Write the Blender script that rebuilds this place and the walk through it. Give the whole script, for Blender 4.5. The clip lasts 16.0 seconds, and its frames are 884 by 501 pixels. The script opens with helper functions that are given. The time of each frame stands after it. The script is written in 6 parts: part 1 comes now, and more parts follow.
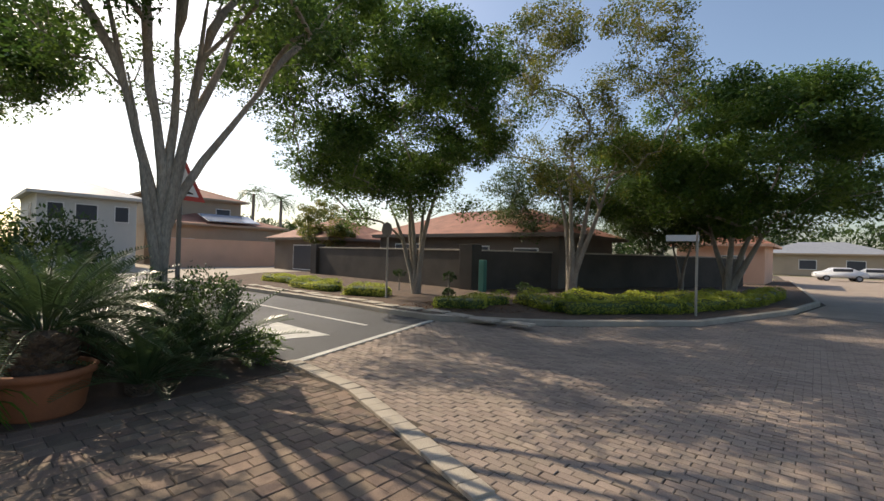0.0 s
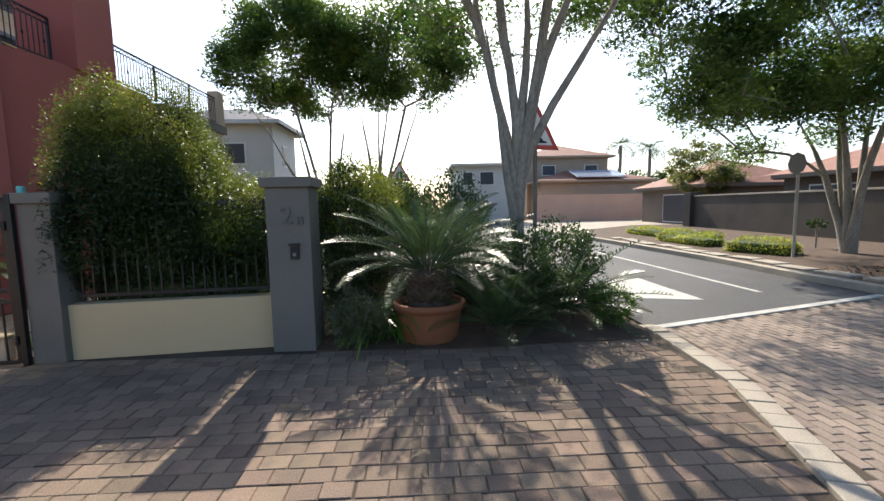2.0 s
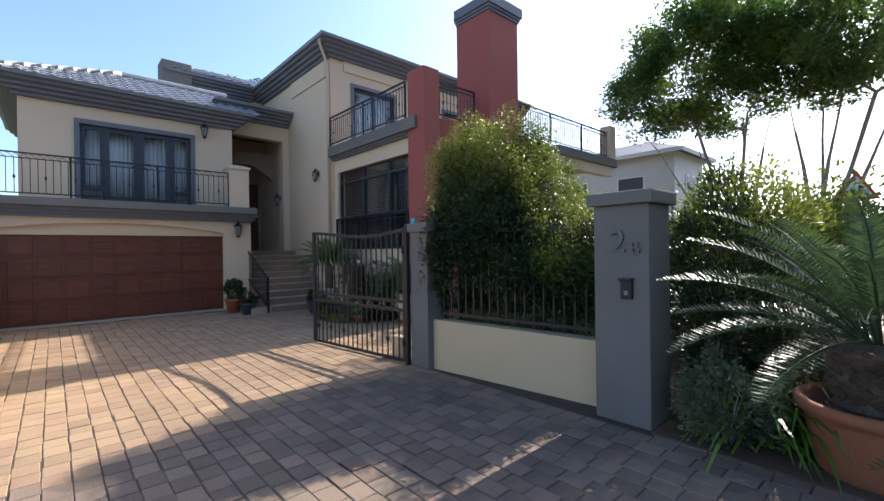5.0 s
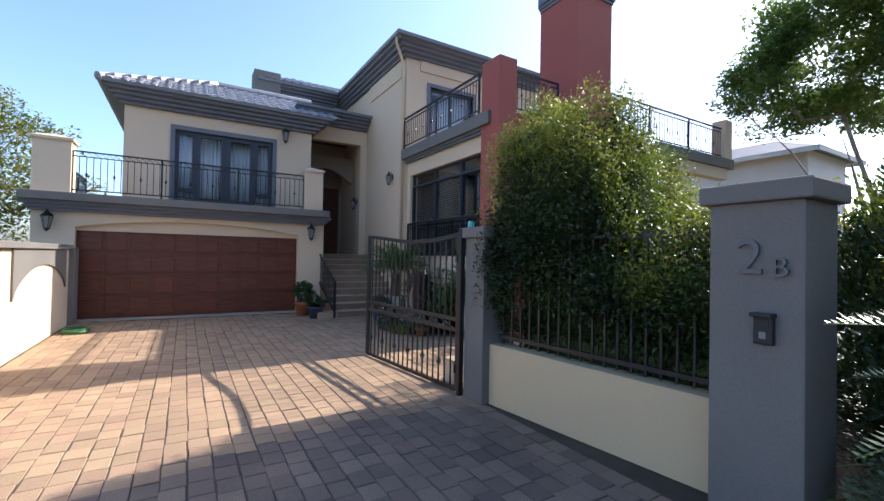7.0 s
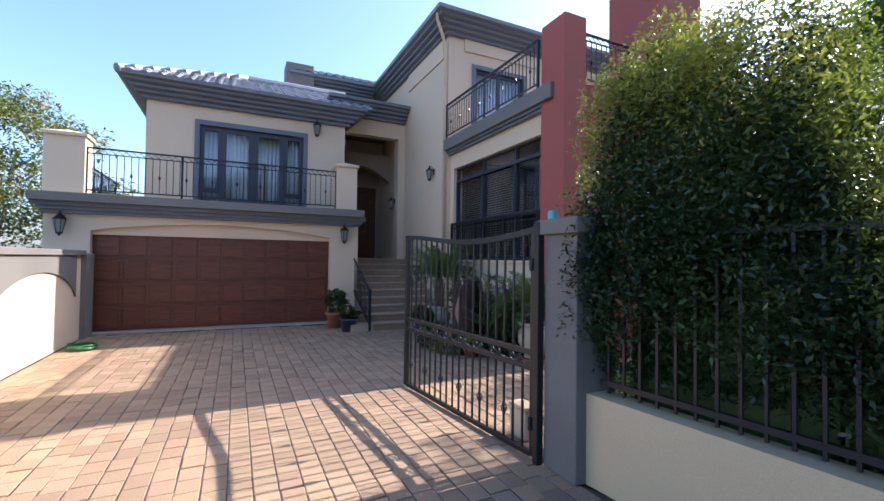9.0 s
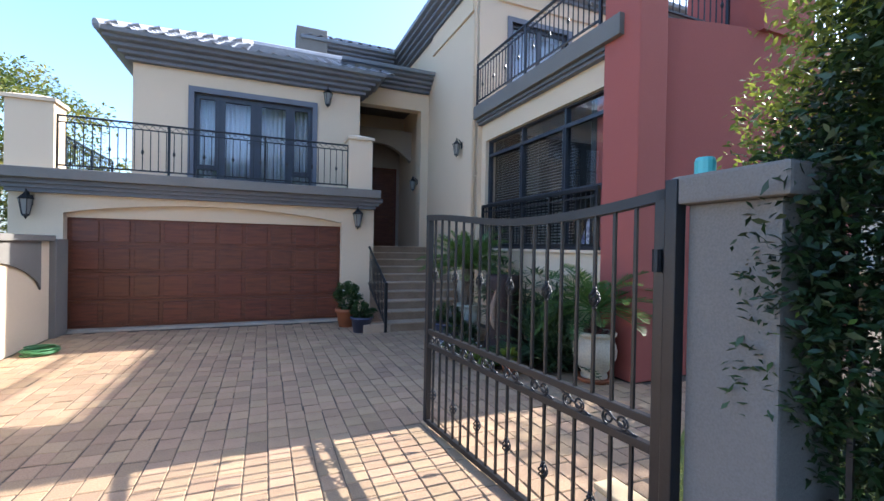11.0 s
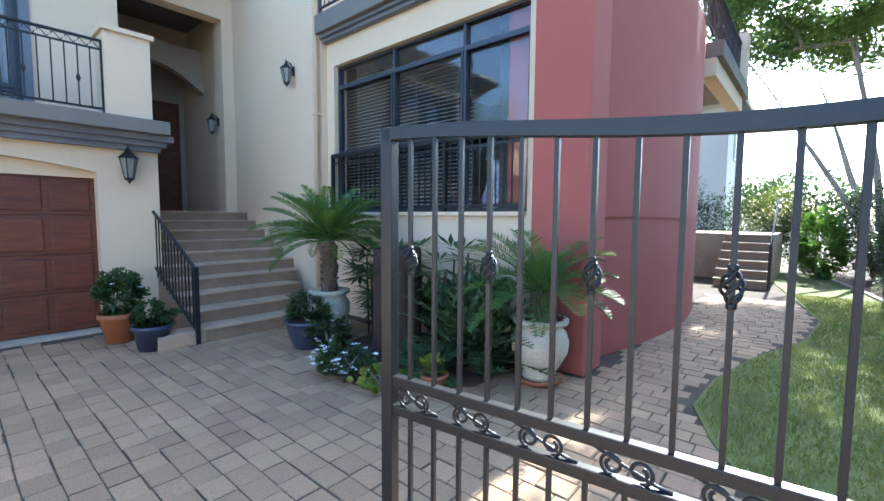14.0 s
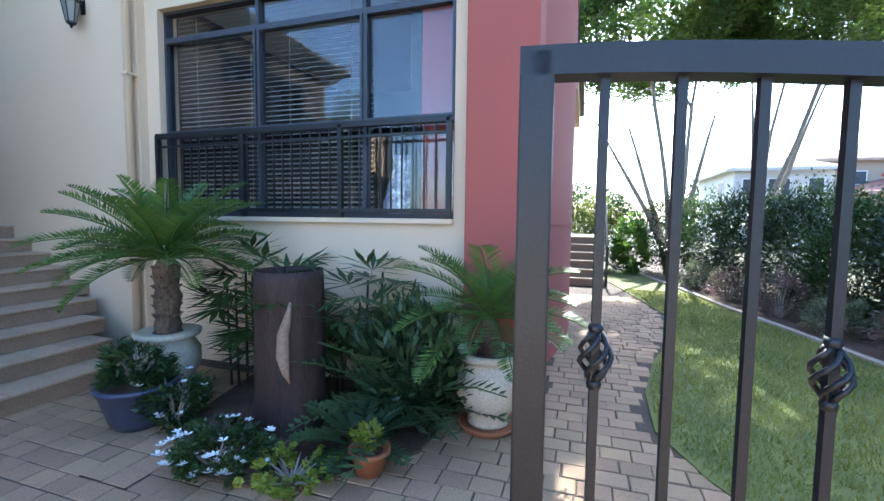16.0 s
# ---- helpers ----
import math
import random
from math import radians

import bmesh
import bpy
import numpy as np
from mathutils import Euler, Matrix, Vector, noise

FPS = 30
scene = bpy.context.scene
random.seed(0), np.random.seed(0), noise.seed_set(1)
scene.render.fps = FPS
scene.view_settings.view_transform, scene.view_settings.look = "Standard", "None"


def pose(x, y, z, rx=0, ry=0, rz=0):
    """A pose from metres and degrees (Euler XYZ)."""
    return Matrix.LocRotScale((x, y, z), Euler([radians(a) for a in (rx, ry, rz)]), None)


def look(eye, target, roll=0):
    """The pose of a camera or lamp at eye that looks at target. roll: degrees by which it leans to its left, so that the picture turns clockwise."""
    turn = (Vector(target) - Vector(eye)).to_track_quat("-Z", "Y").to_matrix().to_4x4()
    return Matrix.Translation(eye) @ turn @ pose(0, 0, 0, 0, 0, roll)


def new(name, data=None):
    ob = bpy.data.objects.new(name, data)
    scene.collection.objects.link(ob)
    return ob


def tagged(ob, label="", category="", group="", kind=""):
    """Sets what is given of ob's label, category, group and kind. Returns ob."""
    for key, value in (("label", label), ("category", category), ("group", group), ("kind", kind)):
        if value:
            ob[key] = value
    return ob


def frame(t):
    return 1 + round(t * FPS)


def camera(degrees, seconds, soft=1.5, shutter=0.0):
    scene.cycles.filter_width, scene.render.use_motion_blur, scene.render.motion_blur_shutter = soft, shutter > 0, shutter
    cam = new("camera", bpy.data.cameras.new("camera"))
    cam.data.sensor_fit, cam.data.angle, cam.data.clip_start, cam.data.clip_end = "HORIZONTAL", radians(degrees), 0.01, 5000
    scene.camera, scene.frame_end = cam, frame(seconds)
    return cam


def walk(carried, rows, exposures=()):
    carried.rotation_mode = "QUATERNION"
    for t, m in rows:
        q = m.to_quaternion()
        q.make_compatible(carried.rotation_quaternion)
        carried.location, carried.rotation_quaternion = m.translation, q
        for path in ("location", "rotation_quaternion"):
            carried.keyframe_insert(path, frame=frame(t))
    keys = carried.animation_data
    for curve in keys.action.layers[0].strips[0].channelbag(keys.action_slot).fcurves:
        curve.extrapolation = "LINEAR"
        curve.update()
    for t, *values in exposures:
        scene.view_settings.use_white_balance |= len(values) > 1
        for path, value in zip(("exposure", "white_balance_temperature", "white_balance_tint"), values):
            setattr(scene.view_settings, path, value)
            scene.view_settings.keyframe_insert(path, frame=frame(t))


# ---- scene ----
cam = camera(91.4, 16.0)
PATH = [
    (0, (0.934, 1.414, 1.861), (-0.377, 2.924, 1.874), 1.5),
    (0.5, (0.754, 1.657, 1.817), (-0.837, 2.868, 1.837), 0.1),
    (1, (0.566, 1.851, 1.802), (-1.224, 2.744, 1.804), -0.3),
    (1.5, (0.372, 1.959, 1.762), (-1.551, 2.498, 1.668), -0.6),
    (2, (0.108, 2.068, 1.726), (-1.879, 2.162, 1.521), -1.1),
    (2.5, (-0.142, 2.201, 1.7), (-2.085, 1.797, 1.454), -1.1),
    (2.6, (-0.17, 2.25, 1.7), (-2.096, 1.767, 1.453), -0.9),
    (3, (-0.35, 2.341, 1.623), (-2.175, 1.548, 1.419), -1.1),
    (3.5, (-0.582, 2.332, 1.598), (-2.275, 1.278, 1.453), -1.6),
    (4, (-0.784, 2.304, 1.619), (-2.348, 1.061, 1.539), -1.8),
    (4.5, (-1.008, 2.332, 1.604), (-2.435, 0.93, 1.593), -1.0),
    (5, (-1.24, 2.323, 1.598), (-2.581, 0.839, 1.594), -0.8),
    (5.2, (-1.366, 2.321, 1.569), (-2.667, 0.803, 1.577), -0.9),
    (7.3, (-2.184, 1.58, 1.625), (-3.175, -0.156, 1.655), 1.2),
    (7.5, (-2.234, 1.433, 1.633), (-3.207, -0.314, 1.663), 1.1),
    (8, (-2.353, 1.15, 1.606), (-3.291, -0.616, 1.637), 0.9),
    (8.5, (-2.523, 0.792, 1.596), (-3.437, -0.986, 1.641), 0.8),
    (9, (-2.679, 0.363, 1.628), (-3.54, -1.442, 1.672), 0.8),
    (9.5, (-2.83, -0.028, 1.615), (-3.676, -1.84, 1.643), 0.5),
    (10, (-3.092, -0.433, 1.653), (-3.837, -2.289, 1.668), 0.3),
    (10.2, (-3.182, -0.554, 1.646), (-3.901, -2.42, 1.661), 0.4),
    (12.5, (-3.317, -2.378, 1.636), (-4.265, -4.137, 1.538), 0.8),
    (13, (-3.336, -2.737, 1.581), (-4.385, -4.436, 1.477), -0.7),
    (13.5, (-3.389, -3.09, 1.576), (-4.678, -4.614, 1.446), 0.0),
    (14, (-3.441, -3.484, 1.569), (-4.951, -4.786, 1.416), 0.4),
    (14.5, (-3.551, -3.855, 1.531), (-5.138, -5.062, 1.376), 0.7),
    (15, (-3.632, -4.128, 1.57), (-5.343, -5.153, 1.426), 1.1),
    (15.5, (-3.71, -4.478, 1.626), (-5.552, -5.243, 1.486), 0.4),
    (16, (-3.878, -4.76, 1.633), (-5.773, -5.381, 1.49), 0.7),
]
EXPOSURES = [(0.0, 0.28, 7100, 10), (0.5, 0.42, 6950, 10), (1.0, 0.6, 6800, 9), (2.0, 0.8, 6350, 9), (3.0, 0.95, 6050, 10), (5.0, 1.08, 5900, 12), (7.5, 1.27, 5700, 15), (9.0, 1.42, 5600, 17), (10.2, 1.57, 5550, 16), (12.5, 2.32, 5500, 2), (14.5, 2.5, 5350, 5), (16.0, 2.5, 5350, 7)]
walk(cam, [(t, look(eye, target, roll)) for t, eye, target, roll in PATH], EXPOSURES)

# ---- world and sun ----
SUN_AZ, SUN_EL = 91.0, 39.5  # degrees: azimuth counted from +y towards -x, elevation
world = bpy.data.worlds.new("sky")
scene.world = world
world.use_nodes = True
wn = world.node_tree.nodes
sky = wn.new("ShaderNodeTexSky")
sky.sky_type, sky.sun_disc = "NISHITA", False
sky.sun_elevation, sky.sun_rotation = radians(SUN_EL), radians(-SUN_AZ)
sky.dust_density, sky.air_density, sky.ozone_density = 2.0, 1.0, 2.6
wn["Background"].inputs[1].default_value = 0.15
world.node_tree.links.new(sky.outputs[0], wn["Background"].inputs[0])
sun = new("sun", bpy.data.lights.new("sun", "SUN"))
sun.data.energy, sun.data.angle, sun.data.color = 4.4, radians(0.53), (1.0, 0.89, 0.74)
sun_way = Vector((-math.sin(radians(SUN_AZ)) * math.cos(radians(SUN_EL)), math.cos(radians(SUN_AZ)) * math.cos(radians(SUN_EL)), math.sin(radians(SUN_EL))))
sun.matrix_world = look(sun_way * 60, (0, 0, 0))


# ---- materials ----
def mat(name, color, rough=0.7, metal=0.0, var=0.12, scale=3.0, fine=40.0, bump=0.15, tone=None, piece=0.0, spec=0.5, streak=None, trans=0.0, island=0.0):
    """A procedural surface: two scales of noise in colour, fine relief; piece: variation from object to object."""
    m = bpy.data.materials.new(name)
    m.use_nodes = True
    nt = m.node_tree
    n, l = nt.nodes, nt.links
    b = n["Principled BSDF"]
    b.inputs["Roughness"].default_value, b.inputs["Metallic"].default_value = rough, metal
    b.inputs["Specular IOR Level"].default_value = spec
    if trans:
        b.inputs["Transmission Weight"].default_value = trans
    tc = n.new("ShaderNodeTexCoord")
    vec = tc.outputs["Object"]
    if streak:
        mp = n.new("ShaderNodeMapping")
        mp.inputs["Scale"].default_value = streak
        l.new(vec, mp.inputs[0])
        vec = mp.outputs[0]
    n1, n2 = n.new("ShaderNodeTexNoise"), n.new("ShaderNodeTexNoise")
    n1.inputs["Scale"].default_value, n2.inputs["Scale"].default_value = scale, fine
    n1.inputs["Detail"].default_value, n2.inputs["Detail"].default_value = 4, 3
    l.new(vec, n1.inputs[0]), l.new(vec, n2.inputs[0])
    tone = tone or [c * 0.55 for c in color]
    mix = n.new("ShaderNodeMix")
    mix.data_type = "RGBA"
    mix.inputs[6].default_value, mix.inputs[7].default_value = (*color, 1), (*tone, 1)
    rmp = n.new("ShaderNodeMapRange")
    rmp.inputs[1].default_value, rmp.inputs[2].default_value = 0.35, 0.75
    rmp.inputs[4].default_value = min(1, var * 4)
    l.new(n1.outputs[0], rmp.inputs[0]), l.new(rmp.outputs[0], mix.inputs[0])
    hsv = n.new("ShaderNodeHueSaturation")
    add = n.new("ShaderNodeMapRange")
    add.inputs[1].default_value, add.inputs[2].default_value = 0.3, 0.7
    add.inputs[3].default_value, add.inputs[4].default_value = 1 - var, 1 + var
    l.new(n2.outputs[0], add.inputs[0])
    value = add.outputs[0]
    if piece or island:
        if piece:
            oi = n.new("ShaderNodeObjectInfo")
            rnd = oi.outputs["Random"]
        else:
            oi = n.new("ShaderNodeNewGeometry")
            rnd = oi.outputs["Random Per Island"]
        amount = piece or island
        mr = n.new("ShaderNodeMapRange")
        mr.inputs[3].default_value, mr.inputs[4].default_value = 1 - amount, 1 + amount
        l.new(rnd, mr.inputs[0])
        mu = n.new("ShaderNodeMath")
        mu.operation = "MULTIPLY"
        l.new(value, mu.inputs[0]), l.new(mr.outputs[0], mu.inputs[1])
        value = mu.outputs[0]
        hs = n.new("ShaderNodeMapRange")
        hs.inputs[3].default_value, hs.inputs[4].default_value = 0.5 - amount * 0.045, 0.5 + amount * 0.045
        wnz = n.new("ShaderNodeMath")
        wnz.operation = "FRACT"
        w2 = n.new("ShaderNodeMath")
        w2.operation = "MULTIPLY"
        w2.inputs[1].default_value = 7.31
        l.new(rnd, w2.inputs[0]), l.new(w2.outputs[0], wnz.inputs[0]), l.new(wnz.outputs[0], hs.inputs[0]), l.new(hs.outputs[0], hsv.inputs["Hue"])
    l.new(value, hsv.inputs["Value"]), l.new(mix.outputs[2], hsv.inputs["Color"]), l.new(hsv.outputs[0], b.inputs["Base Color"])
    if bump:
        bp = n.new("ShaderNodeBump")
        bp.inputs["Strength"].default_value, bp.inputs["Distance"].default_value = bump, 0.01
        l.new(n2.outputs[0], bp.inputs["Height"]), l.new(bp.outputs[0], b.inputs["Normal"])
    return m


def leaf_mat(name, color, tip, rough=0.45, through_light=0.35):
    """Foliage: colour varies from leaf to leaf and in large patches; some light passes through."""
    m = bpy.data.materials.new(name)
    m.use_nodes = True
    nt = m.node_tree
    n, l = nt.nodes, nt.links
    b, out = n["Principled BSDF"], n["Material Output"]
    b.inputs["Roughness"].default_value = rough
    g = n.new("ShaderNodeNewGeometry")
    tc, n1 = n.new("ShaderNodeTexCoord"), n.new("ShaderNodeTexNoise")
    n1.inputs["Scale"].default_value = 0.9
    l.new(tc.outputs["Object"], n1.inputs[0])
    ad = n.new("ShaderNodeMath")
    ad.operation = "MULTIPLY_ADD"
    ad.inputs[1].default_value, ad.inputs[2].default_value = 0.45, -0.2
    l.new(g.outputs["Random Per Island"], ad.inputs[0])
    a2 = n.new("ShaderNodeMath")
    a2.operation, a2.use_clamp = "ADD", True
    rm = n.new("ShaderNodeMapRange")
    rm.inputs[1].default_value, rm.inputs[2].default_value = 0.4, 0.7
    l.new(n1.outputs[0], rm.inputs[0]), l.new(rm.outputs[0], a2.inputs[0]), l.new(ad.outputs[0], a2.inputs[1])
    mix = n.new("ShaderNodeMix")
    mix.data_type = "RGBA"
    mix.inputs[6].default_value, mix.inputs[7].default_value = (*color, 1), (*tip, 1)
    l.new(a2.outputs[0], mix.inputs[0]), l.new(mix.outputs[2], b.inputs["Base Color"])
    tr, ms = n.new("ShaderNodeBsdfTranslucent"), n.new("ShaderNodeMixShader")
    ms.inputs[0].default_value = through_light
    l.new(mix.outputs[2], tr.inputs[0])
    l.new(b.outputs[0], ms.inputs[1]), l.new(tr.outputs[0], ms.inputs[2]), l.new(ms.outputs[0], out.inputs[0])
    return m


CREAM = mat("cream_plaster", (0.67, 0.53, 0.36), 0.9, var=0.06, scale=0.8, fine=120, bump=0.25, tone=(0.59, 0.465, 0.32))
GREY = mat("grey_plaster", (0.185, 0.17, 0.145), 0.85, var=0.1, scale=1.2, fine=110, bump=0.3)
BAND = mat("dark_grey_moulding", (0.15, 0.157, 0.178), 0.6, var=0.1, scale=2, fine=60, bump=0.1)
# porch plaster: taupe instead of cream, the recess's shade is in the colour
PORCH_SHADE = mat("porch_shade_taupe", (0.36, 0.30, 0.24), 0.9, var=0.06, scale=0.9, fine=120, bump=0.25)
RED = mat("red_plaster", (0.36, 0.095, 0.07), 0.8, var=0.07, scale=1.1, fine=120, bump=0.3, tone=(0.3, 0.085, 0.065))
SLABTOP = mat("screed", (0.30, 0.29, 0.27), 0.85, var=0.12)
PAVER = mat("brick_paver", (0.34, 0.228, 0.13), 0.85, var=0.16, scale=5, fine=90, bump=0.5, tone=(0.25, 0.165, 0.1), piece=0.16)
PAVER_FAR = mat("brick_paver_field", (0.34, 0.228, 0.13), 0.85, var=0.16, scale=1.3, fine=90, bump=0.5, tone=(0.25, 0.165, 0.1), island=0.16)
APRON = mat("weathered_paver", (0.235, 0.165, 0.115), 0.88, var=0.2, scale=5, fine=90, bump=0.6, tone=(0.13, 0.098, 0.075), piece=0.24)
APRON_FAR = mat("weathered_paver_field", (0.235, 0.165, 0.115), 0.88, var=0.2, scale=1.1, fine=90, bump=0.6, tone=(0.13, 0.098, 0.075), island=0.24)
STREET = mat("street_paver", (0.29, 0.227, 0.178), 0.85, var=0.18, scale=0.8, fine=70, bump=0.5, tone=(0.20, 0.157, 0.128), island=0.16)
JOINT = mat("joint_sand", (0.09, 0.068, 0.048), 0.95, var=0.2, scale=4, fine=200, bump=0.6)
ASPHALT = mat("asphalt", (0.075, 0.075, 0.078), 0.75, var=0.15, scale=0.7, fine=220, bump=0.6)
ROADPAINT = mat("road_paint", (0.55, 0.54, 0.50), 0.8, var=0.2, scale=3, fine=60)
CONCRETE = mat("concrete", (0.43, 0.375, 0.30), 0.9, var=0.15, scale=2, fine=90, bump=0.4)
SOIL = mat("soil", (0.11, 0.07, 0.045), 0.95, var=0.3, scale=4, fine=60, bump=0.9)
EARTH = mat("dry_ground", (0.17, 0.15, 0.09), 0.95, var=0.3, scale=0.3, fine=20, bump=0.5, tone=(0.09, 0.11, 0.04))
LAWN = mat("lawn_turf", (0.15, 0.17, 0.04), 0.9, var=0.3, scale=2.5, fine=150, bump=0.8, tone=(0.09, 0.115, 0.03))
GRASS = leaf_mat("grass_blade", (0.19, 0.225, 0.04), (0.34, 0.34, 0.08), 0.6, 0.3)
IRON = mat("black_painted_iron", (0.016, 0.017, 0.019), 0.42, metal=0.2, var=0.15, scale=8, fine=120, bump=0.08)
FRAME = mat("dark_grey_frame", (0.045, 0.05, 0.062), 0.45, var=0.1, scale=6, fine=80, bump=0.05)
WOOD = mat("red_brown_wood", (0.15, 0.042, 0.016), 0.5, var=0.25, scale=3, fine=30, bump=0.12, tone=(0.07, 0.02, 0.01), streak=(1, 8, 9), piece=0.09)
TERRA = mat("terracotta", (0.33, 0.12, 0.05), 0.8, var=0.15, scale=5, fine=90, bump=0.3, tone=(0.24, 0.09, 0.045))
ROOFTILE = mat("grey_roof_tile", (0.27, 0.28, 0.30), 0.5, var=0.12, scale=3, fine=60, bump=0.2, piece=0.12)
REDTILE = mat("red_roof_tile", (0.30, 0.13, 0.085), 0.8, var=0.2, scale=1.5, fine=40, bump=0.3)
STAIR = mat("stair_tile", (0.44, 0.325, 0.22), 0.7, var=0.12, scale=3, fine=50, bump=0.15, piece=0.1)
RISER = mat("stair_riser", (0.29, 0.20, 0.13), 0.75, var=0.15, scale=3, fine=50, bump=0.15)
CANE = mat("green_brown_cane", (0.07, 0.075, 0.03), 0.85, var=0.2, scale=4)
BARK = mat("grey_bark", (0.33, 0.29, 0.24), 0.95, var=0.3, scale=5, fine=40, bump=0.9, tone=(0.22, 0.185, 0.15), streak=(1, 1, 0.3))
CREAM2 = mat("yellow_cream_plaster", (0.62, 0.475, 0.275), 0.9, var=0.06, scale=1.5, fine=120, bump=0.3, tone=(0.54, 0.42, 0.27))
WHITE = mat("white_paint", (0.75, 0.74, 0.71), 0.6, var=0.04)
CURTAIN = mat("white_curtain", (0.72, 0.74, 0.78), 0.9, var=0.05, scale=6, fine=200)
# near-black colour stands in for the shade inside unlit rooms
ROOM_SHADE = mat("room_shade", (0.06, 0.055, 0.05), 0.9, var=0.1)
SIGNRED = mat("sign_red", (0.5, 0.06, 0.04), 0.5, var=0.05)
BLACKROOM = mat("black_paint", (0.02, 0.02, 0.02), 0.6)
GLASS = bpy.data.materials.new("window_glass")
GLASS.use_nodes = True
gb = GLASS.node_tree.nodes["Principled BSDF"]
gb.inputs["Base Color"].default_value, gb.inputs["Roughness"].default_value = (0.97, 0.98, 0.98, 1), 0.01
gb.inputs["Transmission Weight"].default_value, gb.inputs["IOR"].default_value = 1.0, 1.5
LAMPGLASS = mat("frosted_lamp_glass", (0.22, 0.22, 0.2), 0.3, var=0.05)
LEAF_TREE = leaf_mat("jacaranda_leaf", (0.05, 0.11, 0.022), (0.19, 0.28, 0.05), 0.45, 0.45)
LEAF_TREE2 = leaf_mat("yellowing_leaf", (0.08, 0.12, 0.025), (0.30, 0.27, 0.05), 0.45, 0.45)
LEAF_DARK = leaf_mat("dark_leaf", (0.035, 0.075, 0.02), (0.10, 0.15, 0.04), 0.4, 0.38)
LEAF_HEDGE = leaf_mat("clipped_hedge_leaf", (0.24, 0.30, 0.04), (0.5, 0.52, 0.08), 0.5, 0.45)
LEAF_CYCAD = leaf_mat("cycad_leaf", (0.04, 0.075, 0.03), (0.09, 0.14, 0.05), 0.36, 0.25)
LEAF_GREY = leaf_mat("grey_green_leaf", (0.12, 0.155, 0.085), (0.26, 0.29, 0.16), 0.5, 0.45)
LEAF_PINK = leaf_mat("pinkish_leaf", (0.09, 0.10, 0.05), (0.36, 0.2, 0.22), 0.5, 0.3)
LEAF_PALM = leaf_mat("sago_leaf", (0.06, 0.12, 0.022), (0.15, 0.24, 0.04), 0.5, 0.3)
LEAF_BAMBOO = leaf_mat("feathery_leaf", (0.016, 0.038, 0.011), (0.06, 0.10, 0.022), 0.4, 0.18)
LEAF_LILY = leaf_mat("strap_leaf", (0.10, 0.2, 0.025), (0.24, 0.36, 0.05), 0.35, 0.45)
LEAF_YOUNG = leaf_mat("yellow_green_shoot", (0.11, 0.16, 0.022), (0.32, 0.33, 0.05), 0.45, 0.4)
SCALY = mat("scaly_stem_bark", (0.14, 0.095, 0.06), 0.9, var=0.35, scale=7, fine=45, bump=0.8, tone=(0.05, 0.035, 0.025))
PETAL = mat("white_petal", (0.8, 0.79, 0.76), 0.7, var=0.03)


# ---- helpers ----
def mesh_of(name, verts, faces):
    me = bpy.data.meshes.new(name)
    me.from_pydata([tuple(v) for v in verts], [], [tuple(f) for f in faces])
    me.update()
    return me


def from_bm(name, bm, material, smooth=False):
    bmesh.ops.recalc_face_normals(bm, faces=bm.faces)
    me = bpy.data.meshes.new(name)
    bm.to_mesh(me)
    bm.free()
    me.materials.append(material)
    if smooth:
        for p in me.polygons:
            p.use_smooth = True
    return me


def part(name, bm, material, parent=None, label="", smooth=False):
    """Links a bmesh (or a mesh) as one object under a thing or a part."""
    me = bm if isinstance(bm, bpy.types.Mesh) else from_bm(name, bm, material, smooth)
    if not me.materials:
        me.materials.append(material)
    ob = new(name, me)
    if parent:
        ob.parent = parent
    return tagged(ob, label)


def thing(name, m, label, category, group="", kind=""):
    ob = new(name)
    ob.matrix_world = m if isinstance(m, Matrix) else Matrix.Translation(m)
    ob.empty_display_size = 0.2
    return tagged(ob, label, category, group, kind)


def struct(name, bm, material, label="", category="", smooth=False):
    return tagged(part(name, bm, material, None, label, smooth), label, category or name.split("_")[0], kind="structure")


def box(bm, x0, x1, y0, y1, z0, z1, bevel=0.0):
    vs = [bm.verts.new((x, y, z)) for x in sorted((x0, x1)) for y in sorted((y0, y1)) for z in sorted((z0, z1))]
    fs = [bm.faces.new([vs[i] for i in f]) for f in ((0, 1, 3, 2), (4, 6, 7, 5), (0, 4, 5, 1), (2, 3, 7, 6), (0, 2, 6, 4), (1, 5, 7, 3))]
    if bevel:
        es = list({e for f in fs for e in f.edges})
        bmesh.ops.bevel(bm, geom=es, offset=bevel, segments=2, affect="EDGES", profile=0.6)
    return bm


def boxm(*a, bevel=0.0):
    return box(bmesh.new(), *a, bevel=bevel)


def lathe(bm, profile, n=24, cx=0, cy=0):
    """A turned shape from (radius, height) pairs."""
    rings = []
    for r, z in profile:
        if r < 1e-5:
            rings.append([bm.verts.new((cx, cy, z))])
        else:
            rings.append([bm.verts.new((cx + r * math.cos(6.28319 * i / n), cy + r * math.sin(6.28319 * i / n), z)) for i in range(n)])
    for a, b in zip(rings, rings[1:]):
        for i in range(n):
            q = [a[i % len(a)], a[(i + 1) % len(a)], b[(i + 1) % len(b)], b[i % len(b)]]
            q = [v for k, v in enumerate(q) if v not in q[:k]]
            if len(q) > 2:
                bm.faces.new(q)
    return bm


